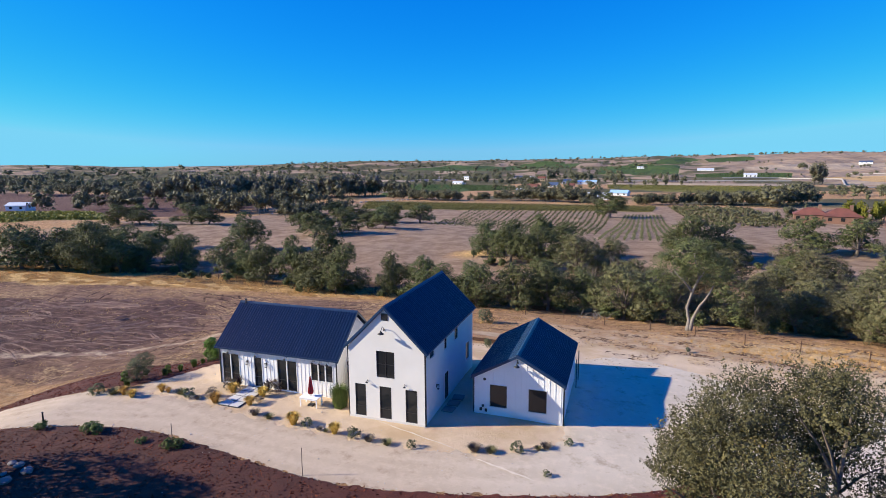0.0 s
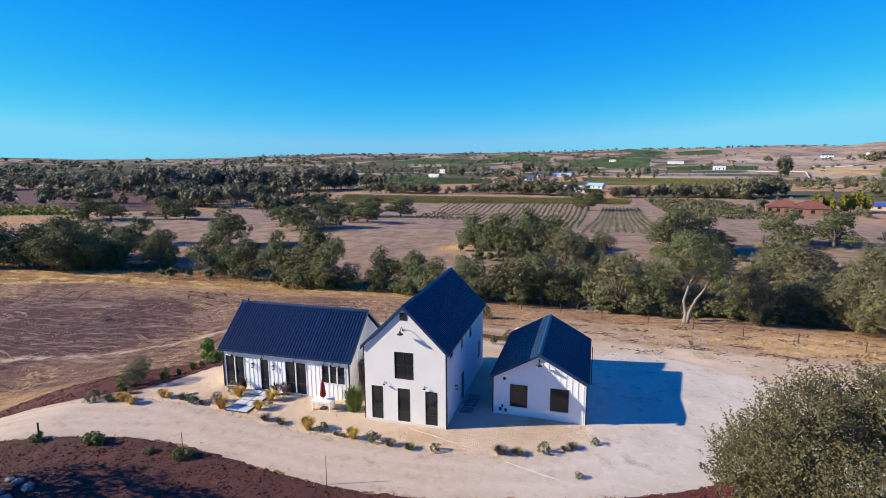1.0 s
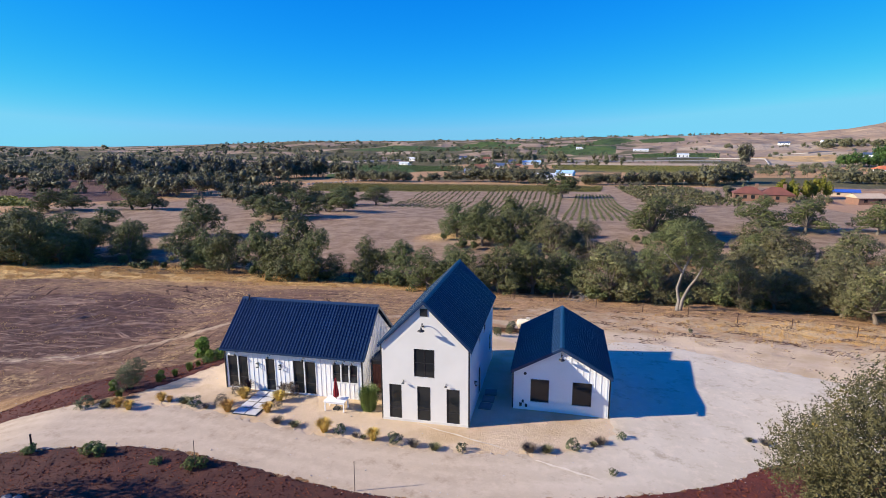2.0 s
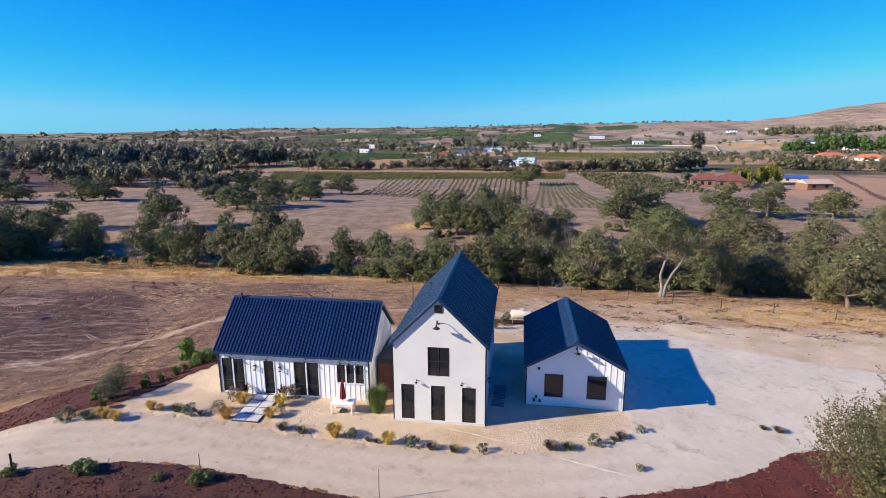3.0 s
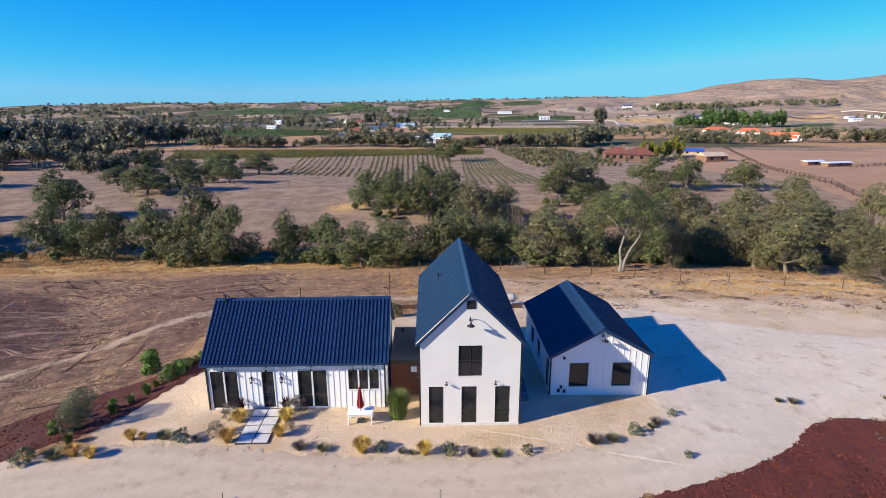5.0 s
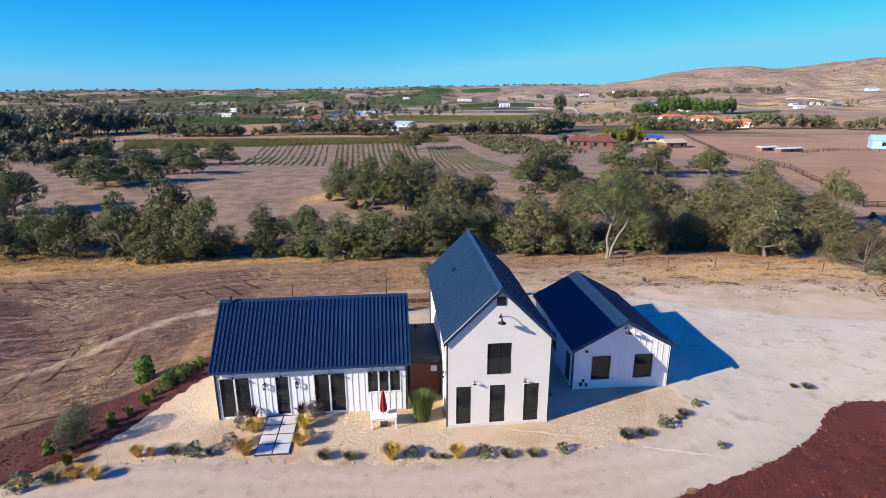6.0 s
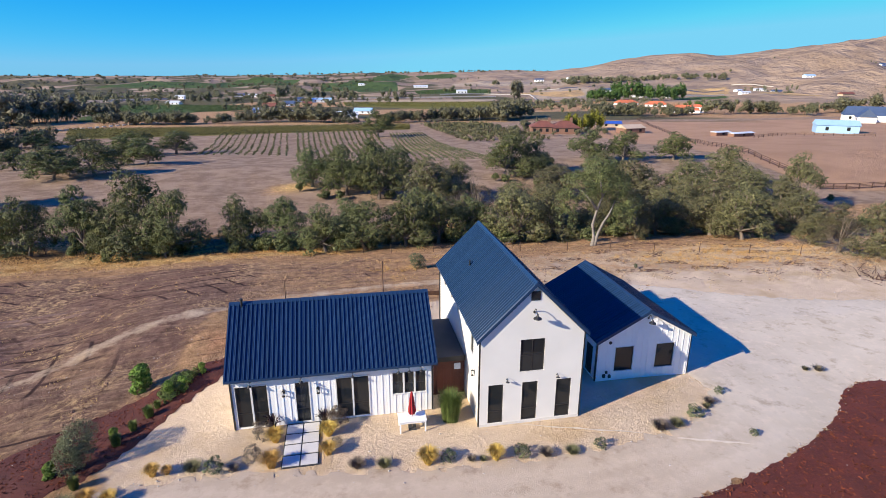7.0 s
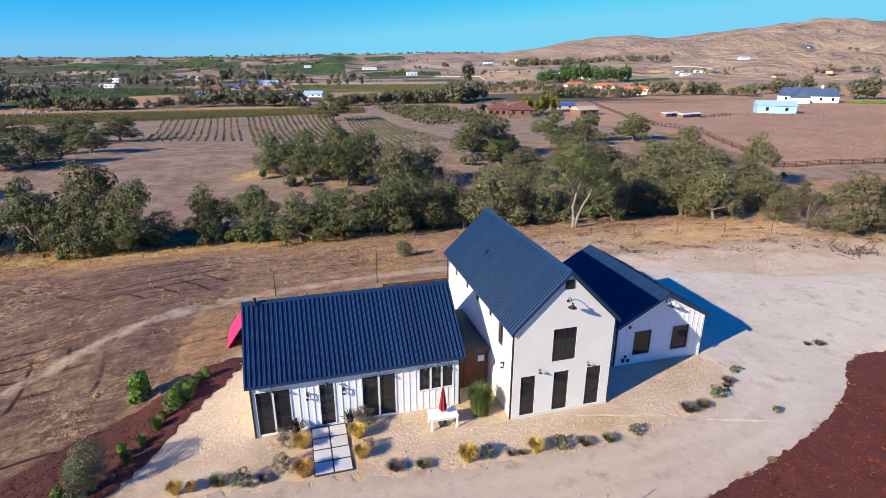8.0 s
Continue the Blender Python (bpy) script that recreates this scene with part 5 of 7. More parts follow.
def spray_crown(seed, h, r, twigs, per_twig, size, leaf_mat, low, lobe_count, lobe_r):
    """A crown of upright leafy twigs over many lobes, with its foot at the origin."""
    rng = np.random.RandomState(seed)
    lb = []
    for k in range(lobe_count):
        a = 2.399 * k + rng.uniform(-0.4, 0.4)
        u = ((k + 0.5) / lobe_count) ** 0.55
        lr = r * lobe_r * rng.uniform(0.7, 1.25)
        rad = (r - lr * 0.8) * u
        top = h * (0.97 - 0.30 * u ** 2.4) - lr
        lb.append((rad * math.cos(a), rad * math.sin(a), max(low * h + lr, top - (h * 0.5 * rng.uniform(0, 1) if k % 3 else 0)), lr))
    lb = np.array(lb)
    which = rng.choice(lobe_count, twigs, p=lb[:, 3] ** 2 / (lb[:, 3] ** 2).sum())
    d = rng.normal(0, 1, (twigs, 3)) + np.array([0, 0, 0.35])
    d /= np.linalg.norm(d, axis=1, keepdims=True)
    start = lb[which, :3] + d * (lb[which, 3] * rng.uniform(0.45, 0.95, twigs))[:, None]
    way = 0.8 * d + np.array([0, 0, 0.75]) + rng.normal(0, 0.3, (twigs, 3))
    way /= np.linalg.norm(way, axis=1, keepdims=True)
    reach = rng.uniform(0.35, 0.95, twigs)
    k = np.repeat(np.arange(twigs), per_twig)
    u = rng.uniform(0, 1, len(k))
    e = rng.normal(0, 1, (len(k), 3))
    p = start[k] + way[k] * (reach[k] * u)[:, None] + e * (0.13 * (1.15 - u))[:, None]
    out = 0.8 * e + 0.5 * d[k] + np.array([0, 0, 0.2])
    p = p * np.array([r / np.quantile(np.hypot(p[:, 0], p[:, 1]), 0.985)] * 2 + [h / np.quantile(p[:, 2], 0.998)])
    sizes = size * rng.uniform(0.6, 1.35, len(p))
    # dense sprays inside
    q = rng.randint(0, lobe_count, 5000)
    e = rng.normal(0, 1, (5000, 3))
    e /= np.linalg.norm(e, axis=1, keepdims=True)
    mid = lb[q, :3] + e * (lb[q, 3] * rng.uniform(0.05, 0.6, 5000))[:, None]
    return leaf_mesh("crown", np.concatenate([p, mid]), np.concatenate([out, e]), np.concatenate([sizes, rng.uniform(0.14, 0.34, 5000)]), leaf_mat, rng)


# the large oak beside the drive, close under the camera's path
near = (oak_parts(201, 11.5, 6.1, 2000, 0.1, M["near_leaf"], M["twig"], clumps=300, lobe_count=22, trunk_h=0.16, low=0.05, lobe_r=0.31)[0],
        spray_crown(203, 11.3, 6.9, 9600, 24, 0.092, M["near_leaf"], 0.03, 24, 0.25))
near_oak = tree_thing("large_oak", near, "large live oak with some yellowing leaves beside the drive", "tree", "")
near_oak.matrix_basis = pose(7.3, 21.2, 0, 0, 0, 40)


# ---------------------------------------------------------------- the yard
def blade_mesh(name, rng, count, height_, spread, width, mat, droop=0.6, start=0.12):
    """Arching blades from one foot, each of two narrowing pieces."""
    a = rng.uniform(0, 6.2832, count)
    lean = rng.uniform(0.1, 1.0, count) ** 0.8 * spread
    h = height_ * rng.uniform(0.6, 1.05, count)
    foot = np.stack([np.cos(a) * start * rng.uniform(0, 1, count), np.sin(a) * start * rng.uniform(0, 1, count), np.full(count, -0.03)], 1)
    d = np.stack([np.cos(a), np.sin(a), np.zeros(count)], 1)
    side = np.stack([-np.sin(a), np.cos(a), np.zeros(count)], 1) * width / 2
    mid = foot + d * (lean * 0.45)[:, None] + np.array([0, 0, 1]) * (h * 0.75)[:, None]
    tip = foot + d * lean[:, None] + np.array([0, 0, 1]) * (h * (1 - droop * lean / max(spread, 0.01) * 0.5))[:, None]
    v = np.stack([foot - side, foot + side, mid + side * 0.8, mid - side * 0.8, tip], 1).reshape(-1, 3)
    i = np.arange(count)[:, None] * 5
    tris = np.concatenate([i + np.array([0, 1, 2]), i + np.array([0, 2, 3]), i + np.array([3, 2, 4])], 0)
    return np_mesh(name, v, tris, mat)


def shrub_mesh(name, seed, h, r, leaves, size, mat, slim=0.5):
    rng = np.random.RandomState(seed)
    lobes = [(rng.uniform(-0.45, 0.45) * r, rng.uniform(-0.45, 0.45) * r, h * (0.12 + 0.06 * k), min(r, h) * rng.uniform(0.38, 0.58)) for k in range(11)]
    p, out = crown_points(rng, lobes, leaves, max(70, leaves // 14), 0.02)
    return leaf_mesh(name, p, out, size * rng.uniform(0.6, 1.4, len(p)), mat, rng, slim)


STOCK = {}


def plant(name, mesh, x, y, size, label, category, group):
    key = (mesh.name, label)
    m = pose(x, y, ground_z(x, y) + 0.02, 0, 0, (x * 53 + y * 29) % 360) @ Matrix.Diagonal((size, size, size, 1))
    if key in STOCK:
        src = STOCK[key]
        keep = src.matrix_basis.copy()
        src.matrix_basis = Matrix.Identity(4)
        ob = copy_thing(src, m)
        src.matrix_basis = keep
        return ob
    ob = tagged(new(name, mesh), label, category, group)
    ob.matrix_basis = m
    STOCK[key] = ob
    return ob


rng0 = np.random.RandomState(5)
GOLD = [blade_mesh("grass_clump", rng0, 900, 1.0, 0.62, 0.02, M["straw"], 0.75, 0.2) for _ in range(3)]
AGAVE = blade_mesh("spiky_plant", rng0, 46, 1.0, 0.62, 0.075, M["purple_leaf"], 0.3, 0.06)
LAV = shrub_mesh("dusty_shrub", 11, 0.85, 0.7, 3000, 0.075, M["dusty_leaf"], 0.3)
LOW = [blade_mesh("low_shrub", rng0, 620, 0.42, 0.55, 0.014, (M["grey_leaf"], M["dusty_leaf"], M["dusty_leaf"])[k], 0.3, 0.25) for k in range(3)]
DARKLOW = shrub_mesh("low_shrub", 19, 0.5, 0.5, 1900, 0.07, M["olive_leaf"], 0.35)
OLIVE = shrub_mesh("olive_shrub", 22, 2.5, 1.2, 8000, 0.10, M["olive_leaf"], 0.35)
BRIGHT = shrub_mesh("young_tree", 24, 2.6, 0.85, 4200, 0.15, M["bright_leaf"], 0.7)
HEDGE = shrub_mesh("hedge_shrub", 33, 0.55, 0.75, 3200, 0.075, M["reed"], 0.5)
TALL = blade_mesh("tall_shrub", rng0, 1500, 1.9, 0.72, 0.02, M["reed"], 0.2, 0.55)

for k, (px_, py_, s) in enumerate([(-30.6, 35.2, 0.9), (-30.6, 33.1, 0.95), (-27.7, 35.25, 0.9), (-27.7, 33.6, 0.8), (-39.0, 32.0, 0.8), (-37.9, 31.8, 0.75), (-36.5, 33.5, 0.72), (-35.8, 33.5, 0.5), (-22.5, 31.9, 1.0),
                                    (-18.9, 31.6, 0.85)]):
    plant("grass_clump", GOLD[k % 3], px_, py_, s * 1.08, "golden arching ornamental grass clump", "grass", "golden grasses")
for px_, py_ in ((-30.85, 36.25), (-27.95, 36.3)):
    plant("spiky_plant", AGAVE, px_, py_, 1.1, "dark purple spiky plant beside the door", "plant", "spiky plants")
for px_, py_, s in ((-27.2, 36.1, 1.1), (-31.4, 35.8, 0.95), (-31.6, 33.9, 0.8), (-27.2, 34.2, 0.55)):
    plant("dusty_shrub", LAV, px_, py_, s, "dusty grey-mauve shrub with thin twigs", "shrub", "dusty shrubs")
for k, (px_, py_, s) in enumerate([(-34.6, 33.6, 1.1), (-33.5, 33.3, 1.0), (-32.5, 33.2, 0.7), (-40.0, 31.9, 1.3), (-41.4, 31.5, 1.2), (-26.2, 32.3, 1.0), (-24.8, 32.1, 0.9), (-21.4, 32.0, 0.8), (-20.2, 31.7, 0.6), (-19.6, 31.6, 0.5),
                                    (-17.4, 31.6, 0.9), (-16.1, 31.4, 0.95), (-14.7, 31.3, 0.9), (-13.0, 31.5, 0.7), (-8.8, 32.4, 1.15), (-7.7, 32.5, 0.95), (-6.1, 33.2, 0.9), (-4.3, 34.3, 0.9), (-4.8, 33.9, 0.6), (-2.9, 35.3, 0.6),
                                    (6.3, 37.0, 0.9), (5.4, 37.2, 0.6), (-3.8, 31.0, 0.5)]):
    if k % 3 == 1:
        plant("low_shrub", DARKLOW, px_, py_, s * 1.2, "low dark green shrub in sandy soil", "shrub", "border shrubs")
    else:
        plant("low_shrub", LOW[k % 3], px_, py_, s * 0.95, "low grey-green shrub in sandy soil", "shrub", "border shrubs")
plant("olive_shrub", OLIVE, -40.6, 35.0, 1.0, "grey-green olive-like shrub in the mulch bed", "shrub", "")
plant("young_tree", BRIGHT, -40.2, 43.6, 0.85, "bright green young leafy tree", "tree", "")
for px_, py_, s in ((-37.9, 41.2, 0.5), (-37.2, 41.8, 0.4), (-36.3, 43.6, 0.35), (-39.6, 37.2, 0.35), (-41.6, 34.4, 0.4)):
    plant("green_shrub", BRIGHT, px_, py_, s, "fresh green low shrub in the mulch bed", "shrub", "bed shrubs")
for px_, py_, s in ((-37.4, 42.5, 1.1), (-37.5, 41.7, 1.15), (-37.9, 40.9, 1.0), (-37.0, 43.2, 0.9)):
    plant("hedge_shrub", HEDGE, px_, py_, s, "low dark green hedge shrub at the yard's edge", "shrub", "hedge shrubs")
for px_, py_, s in ((-38.4, 39.2, 0.42), (-39.3, 36.6, 0.4), (-38.9, 38.0, 0.34), (-40.0, 33.2, 0.36), (-38.2, 40.1, 0.3), (-41.2, 36.2, 0.3)):
    plant("bed_grass", TALL, px_, py_, s, "yellow-green tufted grass in the mulch bed", "grass", "bed grasses")
plant("tall_shrub", TALL, -20.6, 35.5, 1.0, "tall green reed-like shrub between the houses", "shrub", "")
for px_, py_, s in ((-17.6, 71.2, 0.85), (-12.3, 57.2, 0.55), (-11.0, 61.0, 0.5), (-21.8, 54.6, 0.6), (-13.5, 55.0, 0.45), (7.5, 64.0, 0.25)):
    plant("olive_shrub", OLIVE, px_, py_, s, "grey-green shrub on bare dirt", "shrub", "back shrubs")
for px_, py_, s in ((-35.5, 26.3, 0.6), (-28.3, 26.4, 0.55), (-39.7, 25.7, 0.4), (-31.0, 26.3, 0.3), (-16.5, 18.0, 0.35), (2.5, 24.5, 0.3)):
    plant("bed_shrub", HEDGE, px_, py_, s * 1.9, "sparse grey-green shrub in bark mulch", "shrub", "mulch shrubs")

def garden_path():
    t = thing("garden_path", 0, 0, 0, "pale concrete slab path leading to the door", "path")
    part("path_bed", boxes((-30.12, -28.18, 32.82, 36.62, -0.1, 0.035)), M["membrane"], t)
    for i in range(2):
        for j in range(4):
            x, y = -30.06 + 0.945 * i, 32.88 + 0.93 * j
            bm = boxes((x, x + 0.875, y, y + 0.81, 0.0, 0.075))
            bmesh.ops.bevel(bm, geom=bm.edges[:], offset=0.012, segments=1, affect="EDGES")
            part("paving_slab", bm, M["concrete"], t)


def picnic_table():
    t = thing("patio_table", -22.95, 35.05, 0, "white square-legged patio table on sand", "table")
    bm = boxes((-0.8, 0.8, -0.48, 0.48, 0.70, 0.76))
    bmesh.ops.bevel(bm, geom=bm.edges[:], offset=0.01, segments=1, affect="EDGES")
    part("tabletop", bm, M["white"], t)
    for x in (-0.76, 0.68):
        for y in (-0.44, 0.36):
            part("leg", boxes((x, x + 0.08, y, y + 0.08, -0.05, 0.70)), M["white"], t)
    part("apron", boxes((-0.68, 0.68, -0.43, -0.40, 0.58, 0.70)), M["white"], t)
    part("apron", boxes((-0.68, 0.68, 0.40, 0.43, 0.58, 0.70)), M["white"], t)
    u = thing("patio_umbrella", -22.95, 35.05, 0, "closed dark red patio umbrella through the white table", "umbrella")
    bm = bmesh.new()
    tube(bm, [(0, 0, 0.0), (0, 0, 2.35)], [0.025, 0.02], 8)
    part("pole", bm, M["wood"], u)
    part("base", boxes((-0.22, 0.22, -0.22, 0.22, -0.03, 0.09)), M["membrane"], u)
    bm = bmesh.new()
    rings = []
    for z, r in ((0.95, 0.15), (1.1, 0.19), (1.5, 0.16), (1.55, 0.12), (1.6, 0.14), (2.0, 0.10), (2.32, 0.05), (2.42, 0.02)):
        rings.append([bm.verts.new((r * (1 + 0.22 * (-1) ** i) * math.cos(6.2832 * i / 16), r * (1 + 0.22 * (-1) ** i) * math.sin(6.2832 * i / 16), z)) for i in range(16)])
    for a, b in zip(rings, rings[1:]):
        for i in range(16):
            bm.faces.new((a[i], a[(i + 1) % 16], b[(i + 1) % 16], b[i]))
    bm.faces.new(rings[0][::-1])
    bm.faces.new(rings[-1])
    part("canopy", bm, M["red"], u)


def propane_tank():
    x, y = -10.55, 59.2
    t = thing("propane_tank", x, y, ground_z(x, y), "cream propane tank on low supports", "tank")
    bm = bmesh.new()
    pts = [(-1.25, 0, 0.85), (-1.15, 0, 0.85), (-0.9, 0, 0.85), (0.9, 0, 0.85), (1.15, 0, 0.85), (1.25, 0, 0.85)]
    tube(bm, pts, [0.15, 0.4, 0.5, 0.5, 0.4, 0.15], 14)
    part("vessel", bm, M["tank"], t, smooth_shade=True)
    part("dome", boxes((-0.18, 0.18, -0.15, 0.15, 1.3, 1.5)), M["tank"], t)
    for s in (-0.8, 0.65):
        part("support", boxes((s, s + 0.15, -0.35, 0.35, -0.1, 0.5)), M["concrete"], t)


def post(name, x, y, h, r, mat, label, category="post", group=""):
    t = thing(name, x, y, ground_z(x, y), label, category, group)
    bm = bmesh.new()
    tube(bm, [(0, 0, -0.3), (0, 0, h * 0.5), (0.02, 0, h)], [r, r, r * 0.9], 8)
    part("shaft", bm, mat, t)
    bm = bmesh.new()
    tube(bm, [(0.02, 0, h), (0.02, 0, h + 0.05)], [r * 1.25, r * 1.1], 8)
    part("cap", bm, mat, t)


def tent():
    t = thing("pink_tent", -34.1, 49.6, ground_z(-34.1, 49.6), "bright pink canvas shelter pitched on the dirt", "tent")
    bm = bmesh.new()
    prism(bm, [(-1.5, 0.0), (-1.44, 0.0), (0.0, 2.0), (1.44, 0.0), (1.5, 0.0), (0.0, 2.08)], "y", -1.9, 1.9)
    part("canvas", bm, M["pink"], t)
    bm = bmesh.new()
    for y in (-1.8, 1.8):
        tube(bm, [(0, y, 0), (0, y, 2.0)], [0.025, 0.025], 6)
    part("poles", bm, M["black"], t)


def rock_mesh(seed, sx, sy, sz, sub=2):
    bm = bmesh.new()
    bmesh.ops.create_icosphere(bm, subdivisions=sub, radius=1)
    off = Vector((seed * 7.1, seed * 3.3, 0))
    for v in bm.verts:
        v.co *= 1 + 0.28 * noise.noise(v.co * 1.3 + off) + 0.12 * noise.noise(v.co * 3.5 + off)
        v.co = Vector((v.co.x * sx, v.co.y * sy, v.co.z * sz))
    return bm


garden_path()
picnic_table()
propane_tank()
tent()
post("steel_post", -22.8, 59.5, 3.4, 0.05, M["rust"], "rusted steel post on bare dirt", group="steel posts")
post("steel_post", -32.4, 59.8, 2.2, 0.05, M["rust"], "rusted steel post on bare dirt", group="steel posts")
post("garden_stake", -28.4, 26.5, 1.7, 0.025, M["wood"], "thin wooden stake in the mulch", group="stakes")
post("garden_stake", -18.1, 26.3, 1.8, 0.025, M["wood"], "thin wooden stake in the mulch", group="stakes")
post("tap_post", -39.8, 25.9, 1.1, 0.06, M["black"], "short dark post in the mulch")
M["grey_rock"] = surface("grey_rock", (0.24, 0.21, 0.19), (0.17, 0.15, 0.135), 2, 9, 0.9, bump=0.6, dist=0.02)
for k in range(8):
    a = random.uniform(0, 6.28)
    bx, by = -36.4 + random.uniform(-3.0, 1.6), 20.4 + random.uniform(-2.0, 1.6)
    s = random.uniform(0.18, 0.42)
    b = new("boulder")
    me = bpy.data.meshes.new("boulder")
    bm = rock_mesh(k, s * 1.2, s, s * 0.6, 1)
    bm.to_mesh(me)
    bm.free()
    me.materials.append(M["grey_rock"])
    bpy.data.objects.remove(b)
    b = tagged(new("boulder", me), "pale angular boulder in bark mulch", "rock", "boulders")
    b.matrix_basis = pose(bx, by, ground_z(bx, by) + s * 0.25, 0, 0, a * 57)

# a tree outside the mulch bed that shades it
shade = set_tree(OAKS[1], FIRST, -41.5, 16.0, 9.5, 5.0, "live oak beyond the mulch bed", "")


def scatter_stuff(name, count, area, weight, maker, mat, label, category, seed):
    """Many small pieces thrown over an area of the ground, joined."""
    rng = np.random.RandomState(seed)
    x0, x1, y0, y1 = area
    x, y = rng.uniform(x0, x1, count * 3), rng.uniform(y0, y1, count * 3)
    ok = rng.uniform(0, 1, count * 3) < weight(x, y)
    x, y = x[ok][:count], y[ok][:count]
    v, f = maker(rng, x, y, height(x, y))
    return tagged(new(name, np_mesh(name, v, f, mat)), label, category, kind="stuff")


def tuft_maker(size, blades):
    def make(rng, x, y, z):
        n = len(x)
        x, y, z = (np.repeat(q, blades) for q in (x, y, z))
        a = rng.uniform(0, 6.28, n * blades)
        h = size * rng.uniform(0.5, 1.3, n * blades)
        fx, fy = x + rng.normal(0, size * 0.3, n * blades), y + rng.normal(0, size * 0.3, n * blades)
        w = size * 0.085
        p = np.stack([fx - np.sin(a) * w, fy + np.cos(a) * w, z - 0.02], 1)
        q = np.stack([fx + np.sin(a) * w, fy - np.cos(a) * w, z - 0.02], 1)
        t = np.stack([fx + np.cos(a) * h * 0.5, fy + np.sin(a) * h * 0.5, z + h], 1)
        v = np.stack([p, q, t], 1).reshape(-1, 3)
        return v, np.arange(3 * n * blades).reshape(-1, 3)
    return make


def clod_maker(lo, hi):
    def make(rng, x, y, z):
        n = len(x)
        s = (lo + (hi - lo) * rng.uniform(0, 1, n) ** 3)[:, None, None]
        dirs = np.array([(1, 0, 0), (0, 1, 0), (-1, 0, 0), (0, -1, 0), (0, 0, 0.8), (0, 0, -0.6)], float)
        v = dirs[None] * s * rng.uniform(0.6, 1.4, (n, 6, 1)) + rng.normal(0, 0.15, (n, 6, 3)) * s
        v = v + np.stack([x, y, z + 0.02], 1)[:, None]
        f = np.array([(0, 1, 4), (1, 2, 4), (2, 3, 4), (3, 0, 4), (1, 0, 5), (2, 1, 5), (3, 2, 5), (0, 3, 5)])
        return v.reshape(-1, 3), (f[None] + 6 * np.arange(n)[:, None, None]).reshape(-1, 3)
    return make


def straw_weight(x, y):
    return np.clip(smooth(83, 90, y - 0.25 * np.minimum(x + 75, 0)) * (1 - smooth(99, 104, y)) * (1 - smooth(-24, -16, x)) + 0.9 * np.exp(-((x - 24) / 13) ** 2 - ((y - 68) / 5) ** 2)
                   + 0.45 * np.exp(-((x + 19) / 4) ** 2 - ((y - 72) / 5) ** 2)
                   + 0.006 * smooth(58, 66, y) * (1 - smooth(82, 88, y)), 0, 1) * smooth(-0.5, 0.4, wave(x, y, 8, 71))


def field_weight(x, y):
    return np.clip(smooth(-37, -42, x) * smooth(33, 40, y) + smooth(50, 58, y), 0, 1) * (1 - smooth(85, 95, y)) * smooth(0.0, 0.7, wave(x, y, 6, 72)) * (line_d(x, y, TRACK) > 1.5) * (poly_sd(x, y, BED_SIDE) > 0.2)


def grit_weight(x, y):
    return np.where(poly_sd(x, y, DRIVE) < 0, 0.25, 1.0) * np.clip(smooth(0.3, 0.0, np.abs(poly_sd(x, y, DRIVE)) - 0.5) + 0.10, 0, 1)


scatter_stuff("dry_grass", 30000, (-150, 60, 56, 106), straw_weight, tuft_maker(0.27, 9), M["dry_grass"], "pale golden dry grass along the creek", "grass", 1)
scatter_stuff("straw_litter", 16000, (-110, 45, 34, 95), field_weight, tuft_maker(0.13, 4), M["dry_grass"], "thin dry straw on bare dirt", "grass", 2)
scatter_stuff("dirt_clods", 22000, (-110, 45, 34, 95), field_weight, clod_maker(0.02, 0.11), surface("dirt_clod", (0.19, 0.108, 0.072), (0.27, 0.165, 0.11), 0.5, 6, 0.95), "loose clods of brown dirt", "soil", 3)
scatter_stuff("loose_stones", 5000, (-60, 35, 20, 52), grit_weight, clod_maker(0.02, 0.07), M["rock"], "loose pale stones along the drive's edge", "gravel", 4)


def mulch_weight(x, y):
    return (np.minimum(poly_sd(x, y, BED_FRONT), poly_sd(x, y, BED_SIDE)) < -0.05) * 1.0


def chip_maker(rng, x, y, z):
    n = len(x)
    c = np.stack([x, y, z + 0.07], 1)
    u = rng.normal(0, 1, (n, 3)) * np.array([1, 1, 0.35])
    u /= np.linalg.norm(u, axis=1, keepdims=True)
    w = np.cross(u, rng.normal(0, 1, (n, 3)))
    w /= np.linalg.norm(w, axis=1, keepdims=True)
    s = (0.022 + 0.075 * rng.uniform(0, 1, n) ** 3)[:, None]
    v = np.stack([c - u * s - w * s * 0.35, c + u * s - w * s * 0.35, c + u * s + w * s * 0.35, c - u * s + w * s * 0.35], 1).reshape(-1, 3)
    return v, np.arange(4 * n).reshape(n, 4)


M["chip"] = foliage("bark_chips", (0.03, 0.008, 0.006), (0.24, 0.05, 0.026), (0.30, 0.13, 0.08), 0.05, 0.85)
scatter_stuff("bark_chips", 150000, (-52, 22, -6, 47), mulch_weight, chip_maker, M["chip"], "red-brown bark chips over the beds", "mulch", 5)


